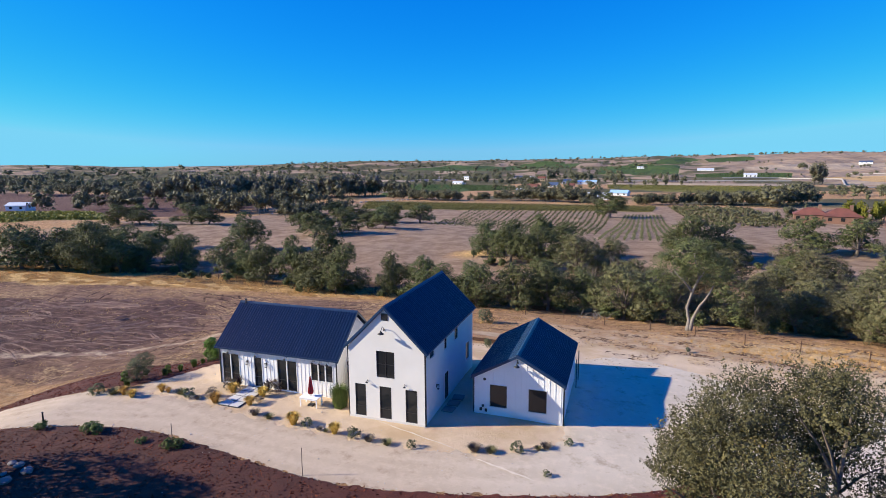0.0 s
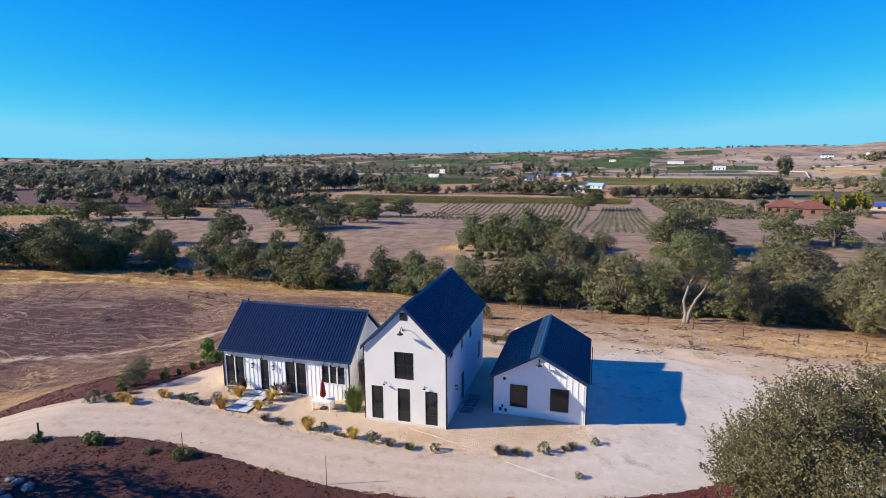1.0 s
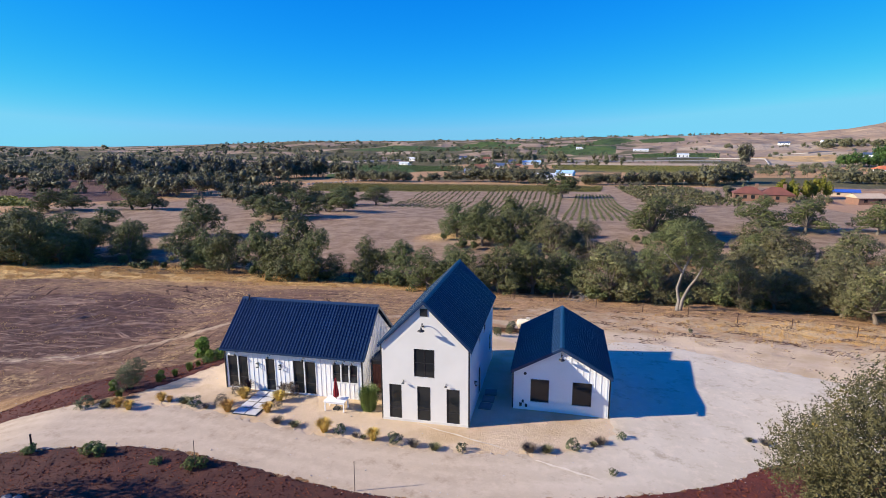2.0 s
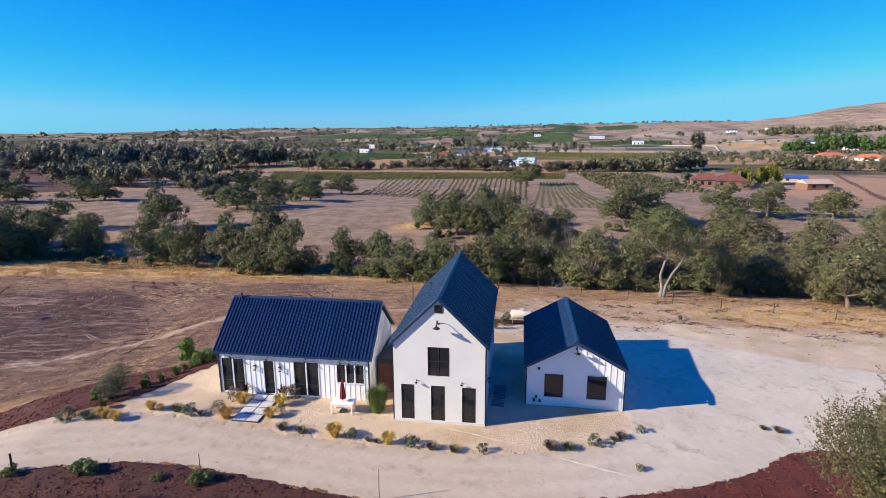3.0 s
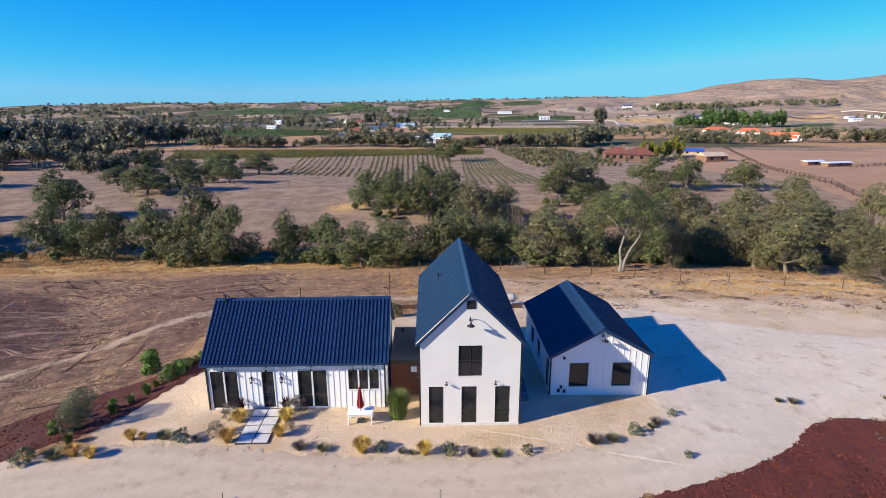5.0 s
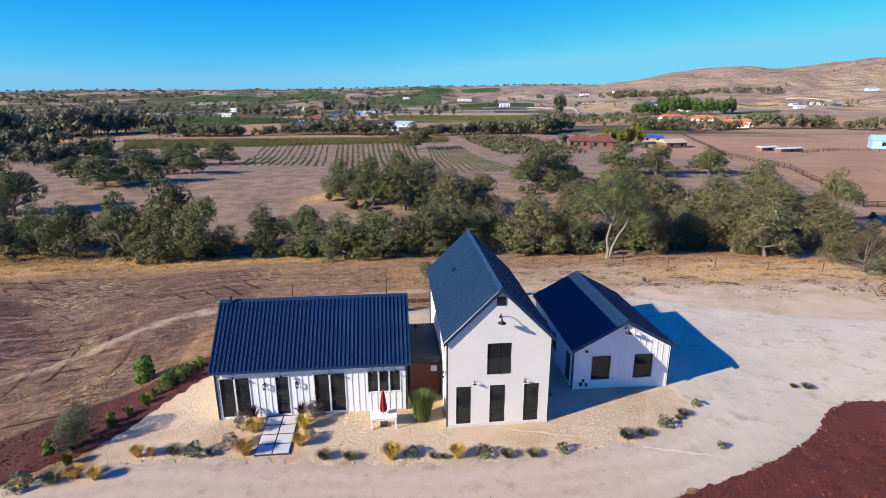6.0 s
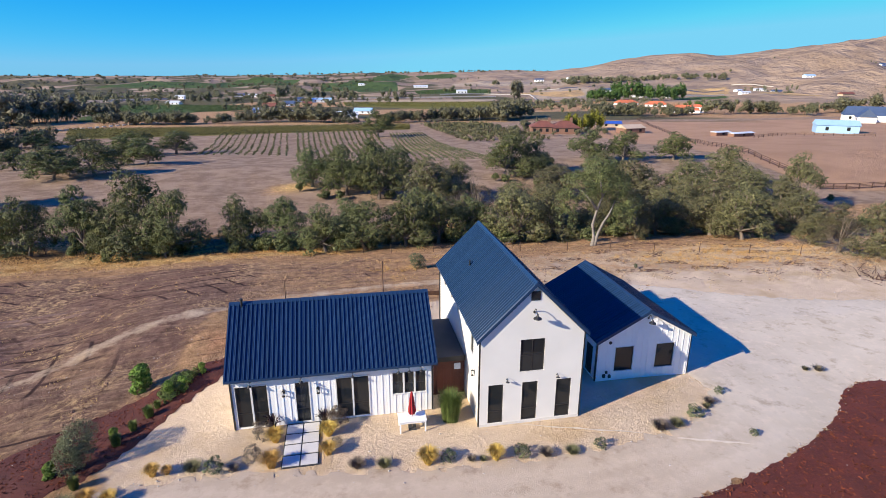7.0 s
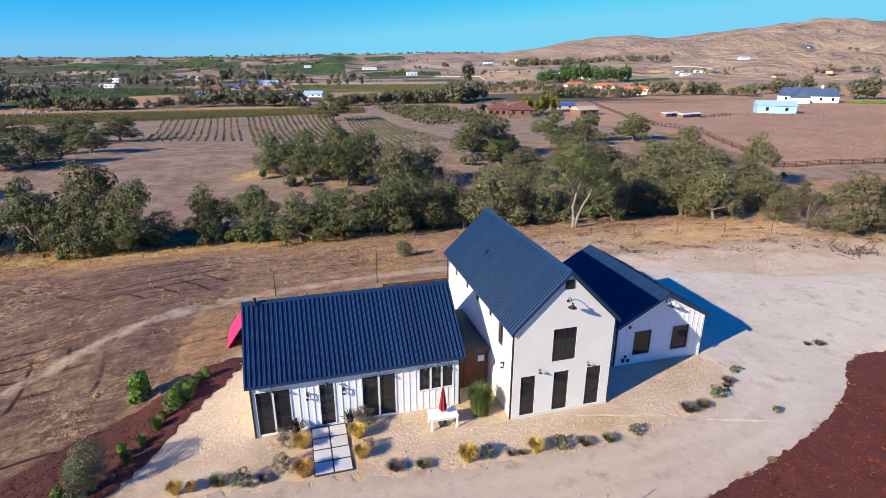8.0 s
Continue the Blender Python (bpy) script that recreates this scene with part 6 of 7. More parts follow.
def wheel_ruts():
    """Ridges of soil pushed up along curved wheel tracks on the graded field."""
    rng = np.random.RandomState(12)
    verts, faces = [], []
    for _ in range(55):
        cx, cy = rng.uniform(-104, -56), rng.uniform(40, 74)
        if poly_sd(np.array([cx]), np.array([cy]), MOUND)[0] > -1:
            continue
        a0, radius, turn = rng.normal(0.45, 0.5), rng.uniform(9, 60), rng.choice((-1, 1))
        length = rng.uniform(4, 13)
        n = int(length / 0.5)
        s = np.linspace(0, length, n)
        a = a0 + turn * s / radius
        px, py = cx + np.cumsum(np.cos(a)) * 0.5, cy + np.cumsum(np.sin(a)) * 0.5
        for off in (-1.0, -0.62, 0.72, 1.05):
            if rng.uniform() < 0.25:
                continue
            fade = np.sin(np.pi * np.clip(s / length, 0.01, 0.99)) ** 0.5 * smooth(-0.5, 0.3, wave(px, py, 3, 13 + int(rng.randint(5))))
            top = 0.015 + rng.uniform(0.015, 0.05) * fade
            rows = []
            for e, k in ((-0.2, -1), (-0.06, 1), (0.07, 0.9), (0.2, -1)):
                jit = off + e + 0.04 * rng.normal(0, 1, n)
                x, y = px - np.sin(a) * jit, py + np.cos(a) * jit
                z = field_relief(x, y, height(x, y)) + np.where(k > 0, top * k * rng.uniform(0.6, 1.2, n), -0.06)
                rows.append(np.stack([x, y, z], 1))
            base = sum(len(q) for q in verts)
            verts.append(np.stack(rows, 1).reshape(-1, 3))
            i = base + 4 * np.arange(n - 1)[:, None]
            for c in range(3):
                faces.append(np.concatenate([i + c, i + c + 1, i + c + 5, i + c + 4], 1))
    soil = surface("turned_soil", (0.15, 0.086, 0.064), (0.27, 0.165, 0.118), 0.5, 7, 0.95, bump=0.5, dist=0.03)
    tagged(new("wheel_ruts", np_mesh("wheel_ruts", np.concatenate(verts), np.concatenate(faces), soil, True)), "curved ridges of soil along machine tracks", "soil", kind="stuff")


wheel_ruts()


def debris_weight(x, y):
    return smooth(-14, -2, x) * smooth(56, 62, y + 0.12 * x) * (1 - smooth(74, 82, y)) * smooth(0.1, 0.7, wave(x, y, 7, 74))


def twig_maker(rng, x, y, z):
    n = len(x)
    c = np.stack([x, y, z + 0.05], 1)
    a = rng.normal(0.2, 0.7, n)
    u = np.stack([np.cos(a), np.sin(a), rng.uniform(-0.1, 0.25, n)], 1)
    w = np.cross(u, rng.normal(0, 1, (n, 3)))
    w /= np.linalg.norm(w, axis=1, keepdims=True)
    s = rng.uniform(0.08, 0.4, n)[:, None]
    v = np.stack([c - u * s - w * 0.03, c + u * s - w * 0.02, c + u * s + w * 0.02, c - u * s + w * 0.03], 1).reshape(-1, 3)
    return v, np.arange(4 * n).reshape(n, 4)


scatter_stuff("dead_twigs", 6000, (-15, 48, 50, 84), debris_weight, twig_maker, M["rust"], "dark dead twigs raked over bare dirt", "twigs", 6)


def brush_pile(x, y, r, count, label, group, mat):
    rng = np.random.RandomState(int(abs(x * 10)))
    t = thing("brush_pile", x, y, ground_z(x, y), label, "brush", group)
    bm = bmesh.new()
    for _ in range(count):
        a, e = rng.uniform(0, 6.28), rng.uniform(0.05, 0.9)
        p = Vector((rng.normal(0, r * 0.5), rng.normal(0, r * 0.3), rng.uniform(0, 0.25)))
        L = rng.uniform(0.5, 1.6)
        d = Vector((math.cos(a) * math.cos(e), math.sin(a) * math.cos(e), math.sin(e)))
        tube(bm, [p, p + d * L * 0.5 + Vector((0, 0, 0.1)), p + d * L], [0.05, 0.035, 0.015], 4)
    part("sticks", bm, mat, t)["kind"] = "stuff"


brush_pile(-4.2, 84.5, 3.0, 45, "tangle of pale dead branches under the oaks", "brush", M["pale_bark"])
brush_pile(30.0, 53.0, 3.2, 60, "heap of brown cut branches on bare dirt", "brush", M["rust"])
brush_pile(-80, 118, 4.0, 60, "heap of reddish dead branches in the field", "brush", M["rust"])

def steel_edging():
    t = thing("steel_edging", 0, 0, 0, "low rusted steel garden edging behind the house", "edging")
    for k in range(5):
        x = -22.5 + 2.75 * k
        part("edging_plate", boxes((x, x + 2.7, 57.9, 57.96, ground_z(x, 57.9) - 0.5, ground_z(x + 1.3, 57.9) + 0.42)), M["rust"], t)


M["old_concrete"] = surface("grey_concrete", (0.20, 0.19, 0.175), (0.16, 0.15, 0.14), 0.9, 22, 0.9, bump=0.2)
steel_edging()
for k in range(3):
    sx, sy = -12.3 + 0.05 * k, 37.6 + 1.15 * k
    bm = boxes((-0.45, 0.45, -0.45, 0.45, -0.08, 0.05))
    bmesh.ops.bevel(bm, geom=bm.edges[:], offset=0.012, segments=1, affect="EDGES")
    me = bpy.data.meshes.new("stepping_slab")
    bm.to_mesh(me)
    bm.free()
    me.materials.append(M["old_concrete"])
    tagged(new("stepping_slab", me), "square concrete stepping slab in the shaded side yard", "paving", "stepping slabs").matrix_basis = pose(sx, sy, ground_z(sx, sy) + 0.02, 0, 0, 4 * k - 3)

# pale streaks of spilt gravel across the drive and the yard
white_gravel = surface("white_gravel", (0.70, 0.62, 0.50), (0.62, 0.53, 0.41), 2, 20, 0.95)
for (ax, ay), (bx, by), half_width in (((-8.4, 31.35), (-4.5, 30.2), 0.09), ((-16.6, 34.1), (-10.1, 32.15), 0.06)):
    along = np.linspace(0, 1, 24)
    lx, ly = ax + (bx - ax) * along, ay + (by - ay) * along + 0.03 * np.sin(along * 17)
    wide = half_width * np.sin(np.pi * np.clip(along, 0.02, 0.98)) ** 0.4 * (1 + 0.3 * np.sin(along * 31))
    up = height(lx, ly) + 0.045
    strip = np.concatenate([np.stack([lx, ly - wide, up], 1), np.stack([lx, ly + wide, up], 1)])
    quads = np.array([(i, i + 1, i + 25, i + 24) for i in range(23)])
    tagged(new("gravel_line", np_mesh("gravel_line", strip, quads, white_gravel)), "thin line of white gravel on the ground", "gravel", kind="stuff")


# ---------------------------------------------------------------- fences
def wire_fence():
    t = thing("wire_fence", 0, 0, 0, "thin wire fence on dark steel posts along the creek", "fence")
    line = [(-150, 91), (-131, 91.5), (-97, 98.5), (-62, 97), (-42.5, 97.5), (-35, 92), (-27.8, 87), (-20, 82.5), (-8, 81), (4, 76), (20, 69.8), (32, 66), (60, 58)]
    bm0 = bmesh.new()
    tube(bm0, [(0, 0, -0.3), (0, 0, 1.35)], [0.06, 0.05], 6)
    me = bpy.data.meshes.new("post")
    bm0.to_mesh(me)
    bm0.free()
    me.materials.append(M["rust"])
    tops = []
    for (ax, ay), (bx, by) in zip(line, line[1:]):
        n = max(2, int(math.hypot(bx - ax, by - ay) / 4.5))
        for i in range(n):
            x, y = ax + (bx - ax) * i / n, ay + (by - ay) * i / n
            z = ground_z(x, y)
            child("post", me, t, at=pose(x, y, z))
            tops.append((x, y, z))
    for h in (0.5, 0.9, 1.25):
        bm = bmesh.new()
        tube(bm, [(x, y, z + h) for x, y, z in tops], [0.008] * len(tops), 3)
        part("wire", bm, M["rust"], t)


def rail_fence(points, step, label, rails=4, h=1.35):
    t = thing("rail_fence", 0, 0, 0, label, "fence", "paddock fences")
    bm0 = boxes((-0.09, 0.09, -0.09, 0.09, -0.3, h + 0.1))
    me = bpy.data.meshes.new("post")
    bm0.to_mesh(me)
    bm0.free()
    me.materials.append(M["rust"])
    tops = []
    for (ax, ay), (bx, by) in zip(points, points[1:]):
        n = max(1, int(math.hypot(bx - ax, by - ay) / step))
        for i in range(n + 1):
            x, y = ax + (bx - ax) * i / n, ay + (by - ay) * i / n
            tops.append((x, y, ground_z(x, y)))
            child("post", me, t, at=pose(*tops[-1]))
    for k in range(rails):
        z = h * (k + 1) / rails
        bm = bmesh.new()
        for (ax, ay, az), (bx, by, bz) in zip(tops, tops[1:]):
            if abs(ax - bx) + abs(ay - by) > 0.01:
                tube(bm, [(ax, ay, az + z), (bx, by, bz + z)], [0.085, 0.085], 4)
        part("rail", bm, M["rust"], t)


wire_fence()
rail_fence([(87, 119), (122, 117), (170, 113), (230, 108)], 3.2, "dark four-rail paddock fence")
rail_fence([(87, 119), (91, 130), (96, 150), (118, 210), (152, 285), (198, 402), (317, 464), (400, 440)], 5, "dark four-rail paddock fence along a lane", 3, 1.5)
rail_fence([(176, 250), (205, 262), (222, 250), (232, 236)], 4, "dark rail pen in the paddock", 3, 1.5)


# ---------------------------------------------------------------- fields and distance
def crop_rows(name, quad, rows, per_row, size, mat, label, category, seed, up=0.5, jitter=0.25):
    """Rows of low plants inside a four-cornered field; rows run from the first side to the opposite one."""
    rng = np.random.RandomState(seed)
    a, b, c, d = (np.array(q, float) for q in quad)
    s = (np.arange(rows) + 0.5) / rows
    u = rng.uniform(0, 1, (rows, per_row))
    p = (a + (b - a) * s[:, None])[:, None, :] * (1 - u[..., None]) + (d + (c - d) * s[:, None])[:, None, :] * u[..., None]
    p = p.reshape(-1, 2) + rng.normal(0, jitter, (rows * per_row, 2))
    z = height(p[:, 0], p[:, 1]) + up * rng.uniform(0.1, 1.0, len(p))
    out = rng.normal(0, 1, (len(p), 3)) + np.array([-0.5, -0.5, 0.8])
    me = leaf_mesh(name, np.column_stack([p, z]), out, size * rng.uniform(0.6, 1.3, len(p)), mat, rng, 0.8)
    return tagged(new(name, me), label, category, kind="stuff")


def orchard(name, quad, rows, cols, size, leaves, mat, label, seed):
    """Small round trees on a grid inside a four-cornered field."""
    rng = np.random.RandomState(seed)
    a, b, c, d = (np.array(q, float) for q in quad)
    pts = []
    for i in range(rows):
        for j in range(cols):
            s, u = (i + 0.5) / rows, (j + 0.5) / cols
            if rng.uniform() < 0.07:
                continue
            pts.append((a * (1 - s) + b * s) * (1 - u) + (d * (1 - s) + c * s) * u + rng.normal(0, 0.15, 2))
    pts = np.array(pts)
    n = len(pts)
    g = np.repeat(np.arange(n), leaves)
    k = size * rng.uniform(0.6, 1.2, n)
    dirs = rng.normal(0, 1, (n * leaves, 3))
    dirs /= np.linalg.norm(dirs, axis=1, keepdims=True)
    p = np.column_stack([pts, height(pts[:, 0], pts[:, 1]) + k * 0.62])[g] + dirs * (k[g] * 0.5)[:, None] * rng.uniform(0.5, 1, (n * leaves, 1))
    me = leaf_mesh(name, p, dirs, k[g] * 0.45 * rng.uniform(0.7, 1.3, n * leaves), mat, rng, 0.8)
    return tagged(new(name, me), label, "orchard", kind="stuff")


orchard("orchard", [(-96, 350), (-57, 355), (-43, 194), (-78, 214)], 12, 38, 1.0, 16, M["grey_vine_leaf"], "young orchard trees in rows on bare soil", 3)
orchard("orchard", [(-54, 355), (-6, 344), (-8, 180), (-40, 172)], 16, 52, 1.1, 16, M["grey_vine_leaf"], "young orchard trees in green rows", 4)
orchard("olive_grove", [(26, 388), (72, 390), (78, 268), (32, 262)], 14, 20, 2.3, 30, M["olive_oak_leaf"], "grey-green olive grove on bare soil", 6)
crop_rows("vine_rows", [(0, 322), (20, 325), (18, 165), (-8, 165)], 11, 900, 0.42, M["grey_vine_leaf"], "thin vine rows on pale soil", "vineyard", 7, 0.6, 0.25)
crop_rows("vineyard", VINE_FIELDS[0], 26, 1300, 0.55, M["dull_vine_leaf"], "yellow-green vineyard rows", "vineyard", 8, 1.3, 0.3)
crop_rows("vineyard", VINE_FIELDS[2], 14, 220, 1.1, M["vine_leaf"], "yellow-green vineyard rows", "vineyard", 9, 1.5, 0.3)
crop_rows("vineyard", [(-20, 664), (-22, 744), (175, 723), (139, 598)], 30, 500, 0.8, M["dull_vine_leaf"], "yellow-green vineyard rows", "vineyard", 12, 1.5, 0.4)
for k, quad in enumerate(ROW_CROPS):
    crop_rows("green_field", quad, 40, 170, (0.8, 0.8, 1.6)[k], M["green_crop"], "dark green vineyard field", "vineyard", 10 + k, 0.7, 0.6)
crop_rows("lawn", GREEN_FIELDS[7], 24, 120, 1.2, M["bright_leaf"], "bright green lawn beside a far house", "lawn", 16, 0.2, 0.8)


def far_trees(name, spots, mat, label, seed, leaves=90):
    """Distant trees, joined: each a stem and an uneven crown of leaf knots. spots: x, y, height, width."""
    rng = np.random.RandomState(seed)
    s = np.array(spots, float)
    leaves = int(leaves * 3.4)
    n, lobes = len(s), 8
    z = height(s[:, 0], s[:, 1])
    foot = np.column_stack([s[:, 0], s[:, 1], z + s[:, 2] * 0.49])
    half = np.stack([s[:, 3] * 1.15, s[:, 3] * 1.15, s[:, 2] * 1.02], 1) * 0.5
    lc = rng.normal(0, 1, (n, lobes, 3))
    lc *= (rng.uniform(0.2, 1, (n, lobes)) ** 0.5 / np.linalg.norm(lc, axis=2))[..., None] * 0.6
    lr = rng.uniform(0.34, 0.54, (n, lobes))
    g = np.repeat(np.arange(n), leaves)
    k = rng.randint(0, lobes, n * leaves)
    d = rng.normal(0, 1, (n * leaves, 3)) + np.array([0, 0, 0.3])
    d /= np.linalg.norm(d, axis=1, keepdims=True)
    p = foot[g] + half[g] * (lc[g, k] + d * (lr[g, k] * rng.uniform(0.62, 1.1, n * leaves))[:, None])
    size = np.clip(np.sqrt(s[:, 2] * s[:, 3])[g] * 0.088, 0.3, 1.6) * rng.uniform(0.5, 1.4, n * leaves)
    ok = p[:, 2] > z[g] + 0.1
    me = leaf_mesh(name, p[ok], d[ok], size[ok], mat, rng, 0.75)
    ob = tagged(new(name, me), label, "trees", kind="stuff")
    # the dense inside of each crown
    c = (foot[:, None, :] + half[:, None, :] * lc).reshape(-1, 3)
    r = (half[:, None, :] * lr[..., None]).reshape(-1, 3) * 0.6
    o = np.array([(1, 0, 0), (0, 1, 0), (-1, 0, 0), (0, -1, 0), (0, 0, 1), (0, 0, -1)], float)
    turn = rng.normal(0, 1, (len(c), 1, 3)) * 0.35
    o = o[None] + np.cross(np.broadcast_to(turn, (len(c), 6, 3)), np.broadcast_to(o, (len(c), 6, 3)))
    v = c[:, None, :] + o * r[:, None, :] * rng.uniform(0.7, 1.1, (len(c), 6, 1))
    f = np.array([(0, 1, 4), (1, 2, 4), (2, 3, 4), (3, 0, 4), (1, 0, 5), (2, 1, 5), (3, 2, 5), (0, 3, 5)])
    child("inner_foliage", np_mesh("inner_foliage", v.reshape(-1, 3), (f[None] + 6 * np.arange(len(c))[:, None, None]).reshape(-1, 3), mat), ob)["kind"] = "stuff"
    # stems
    a = np.array([(-1, -1), (1, -1), (1, 1), (-1, 1)], float)
    w = np.maximum(0.1, s[:, 2] * 0.01)
    low = np.concatenate([s[:, None, :2] + a[None] * w[:, None, None], np.broadcast_to((z - 0.5)[:, None, None], (n, 4, 1))], 2)
    top = np.concatenate([s[:, None, :2] + a[None] * w[:, None, None] * 0.6, np.broadcast_to((z + s[:, 2] * 0.3)[:, None, None], (n, 4, 1))], 2)
    f = np.array([(0, 1, 5, 4), (1, 2, 6, 5), (2, 3, 7, 6), (3, 0, 4, 7)])
    child("stems", np_mesh("stems", np.concatenate([low, top], 1).reshape(-1, 3), (f[None] + 8 * np.arange(n)[:, None, None]).reshape(-1, 4), M["bark"]), ob)["kind"] = "stuff"
    return ob


rt = np.random.RandomState(77)


def band(n, x0, x1, y0, y1, h0, h1, w=0.9):
    out = []
    for _ in range(n):
        h = rt.uniform(h0, h1)
        out.append((rt.uniform(x0, x1), rt.uniform(y0, y1), h, h * w * rt.uniform(0.7, 1.2)))
    return out


def slant(n, ax, ay, bx, by, width, h0, h1, w=0.9):
    out = []
    for _ in range(n):
        u, h = rt.uniform(0, 1), rt.uniform(h0, h1)
        out.append((ax + (bx - ax) * u + rt.normal(0, width), ay + (by - ay) * u + rt.normal(0, width), h, h * w * rt.uniform(0.7, 1.2)))
    return out


far_trees("tall_windbreak", slant(6, 219, 783, 238, 795, 6, 26.2, 34.4, 0.45)
          + slant(30, -384, 370, -331, 384, 8, 15.7, 27.5, 0.75)
          + slant(34, -341, 398, -288, 428, 9, 15.4, 26.6, 0.75)
          + slant(52, -288, 428, -218, 480, 9, 13.5, 25.3, 0.75), M["eucalyptus_leaf"], "tall grey-green eucalyptus windbreak", 1, 110)
far_trees("oak_rows", slant(40, -76, 435, -24, 422, 4, 8.0, 13.7, 1.0)
          + slant(10, -27, 400, -9, 405, 3, 3.9, 6.6, 0.9)
          + slant(20, 9, 411, 36, 414, 3, 6.5, 10.6, 1.0)
          + slant(44, 42, 420, 96, 434, 4, 7.8, 11.7, 1.0)
          + slant(20, 83, 411, 127, 453, 4, 10.6, 17.0, 1.0) + slant(22, 232, 440, 285, 458, 4, 6, 9.5, 1.0) + slant(14, 205, 455, 240, 470, 4, 6, 9, 1.0)
          + slant(48, -188, 429, -127, 422, 4, 7.2, 11, 1.0)
          + slant(5, -122, 430, -112, 426, 3, 4.6, 6.5, 1.1)
          + slant(9, -108, 430, -91, 431, 3, 7.8, 10.9, 1.0)
          + slant(24, 185, 468, 229, 437, 4, 6.9, 12.8, 0.9)
          + slant(22, 290, 453, 358, 451, 4, 9.4, 15.2, 1.0)
          + slant(6, 358, 451, 363, 430, 4, 4.2, 8.4, 0.9)
          + slant(16, 368, 429, 514, 494, 4, 10.1, 16.9, 1.1)
          + slant(3, 445, 404, 450, 403, 4, 13.3, 16.3, 1.0)
          + slant(6, 414, 364, 429, 359, 4, 13.0, 21.3, 0.9)
          + slant(4, 581, 470, 643, 502, 5, 8.9, 13.9, 0.9)
          + slant(20, -262, 275, -190, 270, 7, 11.2, 19.1, 1.0) + slant(22, -330, 250, -240, 300, 12, 9, 17, 1.0) + slant(24, -300, 330, -205, 385, 10, 7, 13, 1.0)
          + slant(7, -158, 227, -146, 236, 2, 7.3, 10.7, 1.0)
          + slant(7, -167, 274, -161, 313, 3, 6.2, 10.4, 0.9)
          + slant(18, -442, 373, -390, 386, 4, 7.2, 12.3, 0.9)
          + slant(22, -580, 398, -476, 402, 4, 9.1, 15.9, 0.9)
          + slant(10, -776, 464, -754, 508, 6, 14.6, 23.4, 0.9)
          + slant(12, -183, 252, -149, 243, 2, 5.1, 9.2, 0.9), M["far_leaf"], "dark grey-green oak rows between fields", 2, 90)
far_trees("villa_shrubs", band(12, 66, 120, 286, 298, 2.5, 5.5, 1.1) + band(8, 70, 110, 312, 326, 5, 9) + band(14, 40, 84, 300, 345, 3, 6, 1.1), M["far_leaf"], "dark garden shrubs round the tiled villa", 25, 90)
far_trees("poplars", slant(18, 98, 304, 132, 327, 2.2, 9, 13, 0.5), M["poplar_leaf"], "yellow-green garden trees by the tiled villa", 5, 130)
far_trees("garden_trees", slant(16, 310, 715, 355, 730, 8, 10.6, 20.4, 0.8)
          + slant(18, 370, 765, 450, 820, 10, 18.8, 33.1, 0.6)
          + slant(20, 413, 745, 517, 835, 10, 16.4, 30.8, 0.65)
          + slant(5, 335, 546, 354, 552, 5, 6.2, 9.9, 0.9), M["far_green"], "fresh green tall garden trees", 6, 110)
far_trees("cypress_rows", slant(5, -330, 825, -318, 826, 5, 9.2, 12.7, 0.22)
          + slant(7, -304, 826, -286, 842, 6, 10.1, 13.0, 0.22) + slant(5, 356, 414, 366, 411, 4, 9.9, 13.4, 0.4)
          + slant(2, 706, 895, 709, 887, 8, 12.5, 16.6, 0.4)
          + slant(5, 836, 1004, 835, 966, 9, 10.5, 16.3, 0.45)
          + slant(3, 841, 1230, 861, 1224, 11, 19.5, 25.0, 0.4), M["far_leaf"], "narrow dark cypress and conifer trees", 14, 60)
far_trees("village_trees", slant(8, -279, 840, -248, 847, 6, 5.9, 9.6, 0.9)
          + slant(7, -224, 790, -193, 781, 5, 12.6, 18.2, 0.8)
          + slant(12, -188, 768, -144, 772, 5, 6.3, 10.4, 0.9)
          + slant(6, -156, 830, -129, 855, 6, 7.7, 11.5, 0.9)
          + slant(5, -108, 554, -95, 550, 4, 7.1, 10.1, 0.9)
          + slant(4, -119, 667, -113, 688, 5, 12.4, 18.6, 0.6)
          + slant(7, -114, 851, -96, 863, 6, 17.5, 25.4, 0.5)
          + slant(9, -89, 845, -48, 838, 6, 11.0, 20.5, 0.6)
          + slant(4, -35, 1182, -17, 1178, 9, 15.7, 20.2, 0.6)
          + slant(7, -19, 818, 3, 831, 6, 12.6, 18.1, 0.8)
          + slant(40, -108, 600, -20, 640, 26, 4.4, 10.1, 0.9) + slant(40, -130, 740, 40, 760, 30, 5, 11, 0.9)
          + slant(2, 44, 845, 49, 865, 6, 15.0, 18.3, 0.5)
          + slant(6, 51, 825, 67, 822, 6, 12.9, 19.3, 0.5)
          + slant(3, 75, 840, 83, 838, 6, 8.3, 12.4, 0.5)
          + slant(10, 26, 1248, 78, 1173, 9, 3.5, 5.9, 0.9)
          + slant(4, 185, 1188, 211, 1189, 9, 9.5, 16.6, 0.9)
          + slant(26, -792, 577, -614, 724, 7, 7.0, 14.0, 0.9)
          + slant(14, -879, 556, -811, 609, 6, 5.1, 10.2, 0.9), M["far_leaf"], "dark trees among far houses", 7, 70)
far_trees("roadside_saplings", slant(16, 74, 802, 200, 826, 6, 3.3, 6.5, 0.5), M["far_leaf"], "row of small dark trees along a far road", 15, 40)
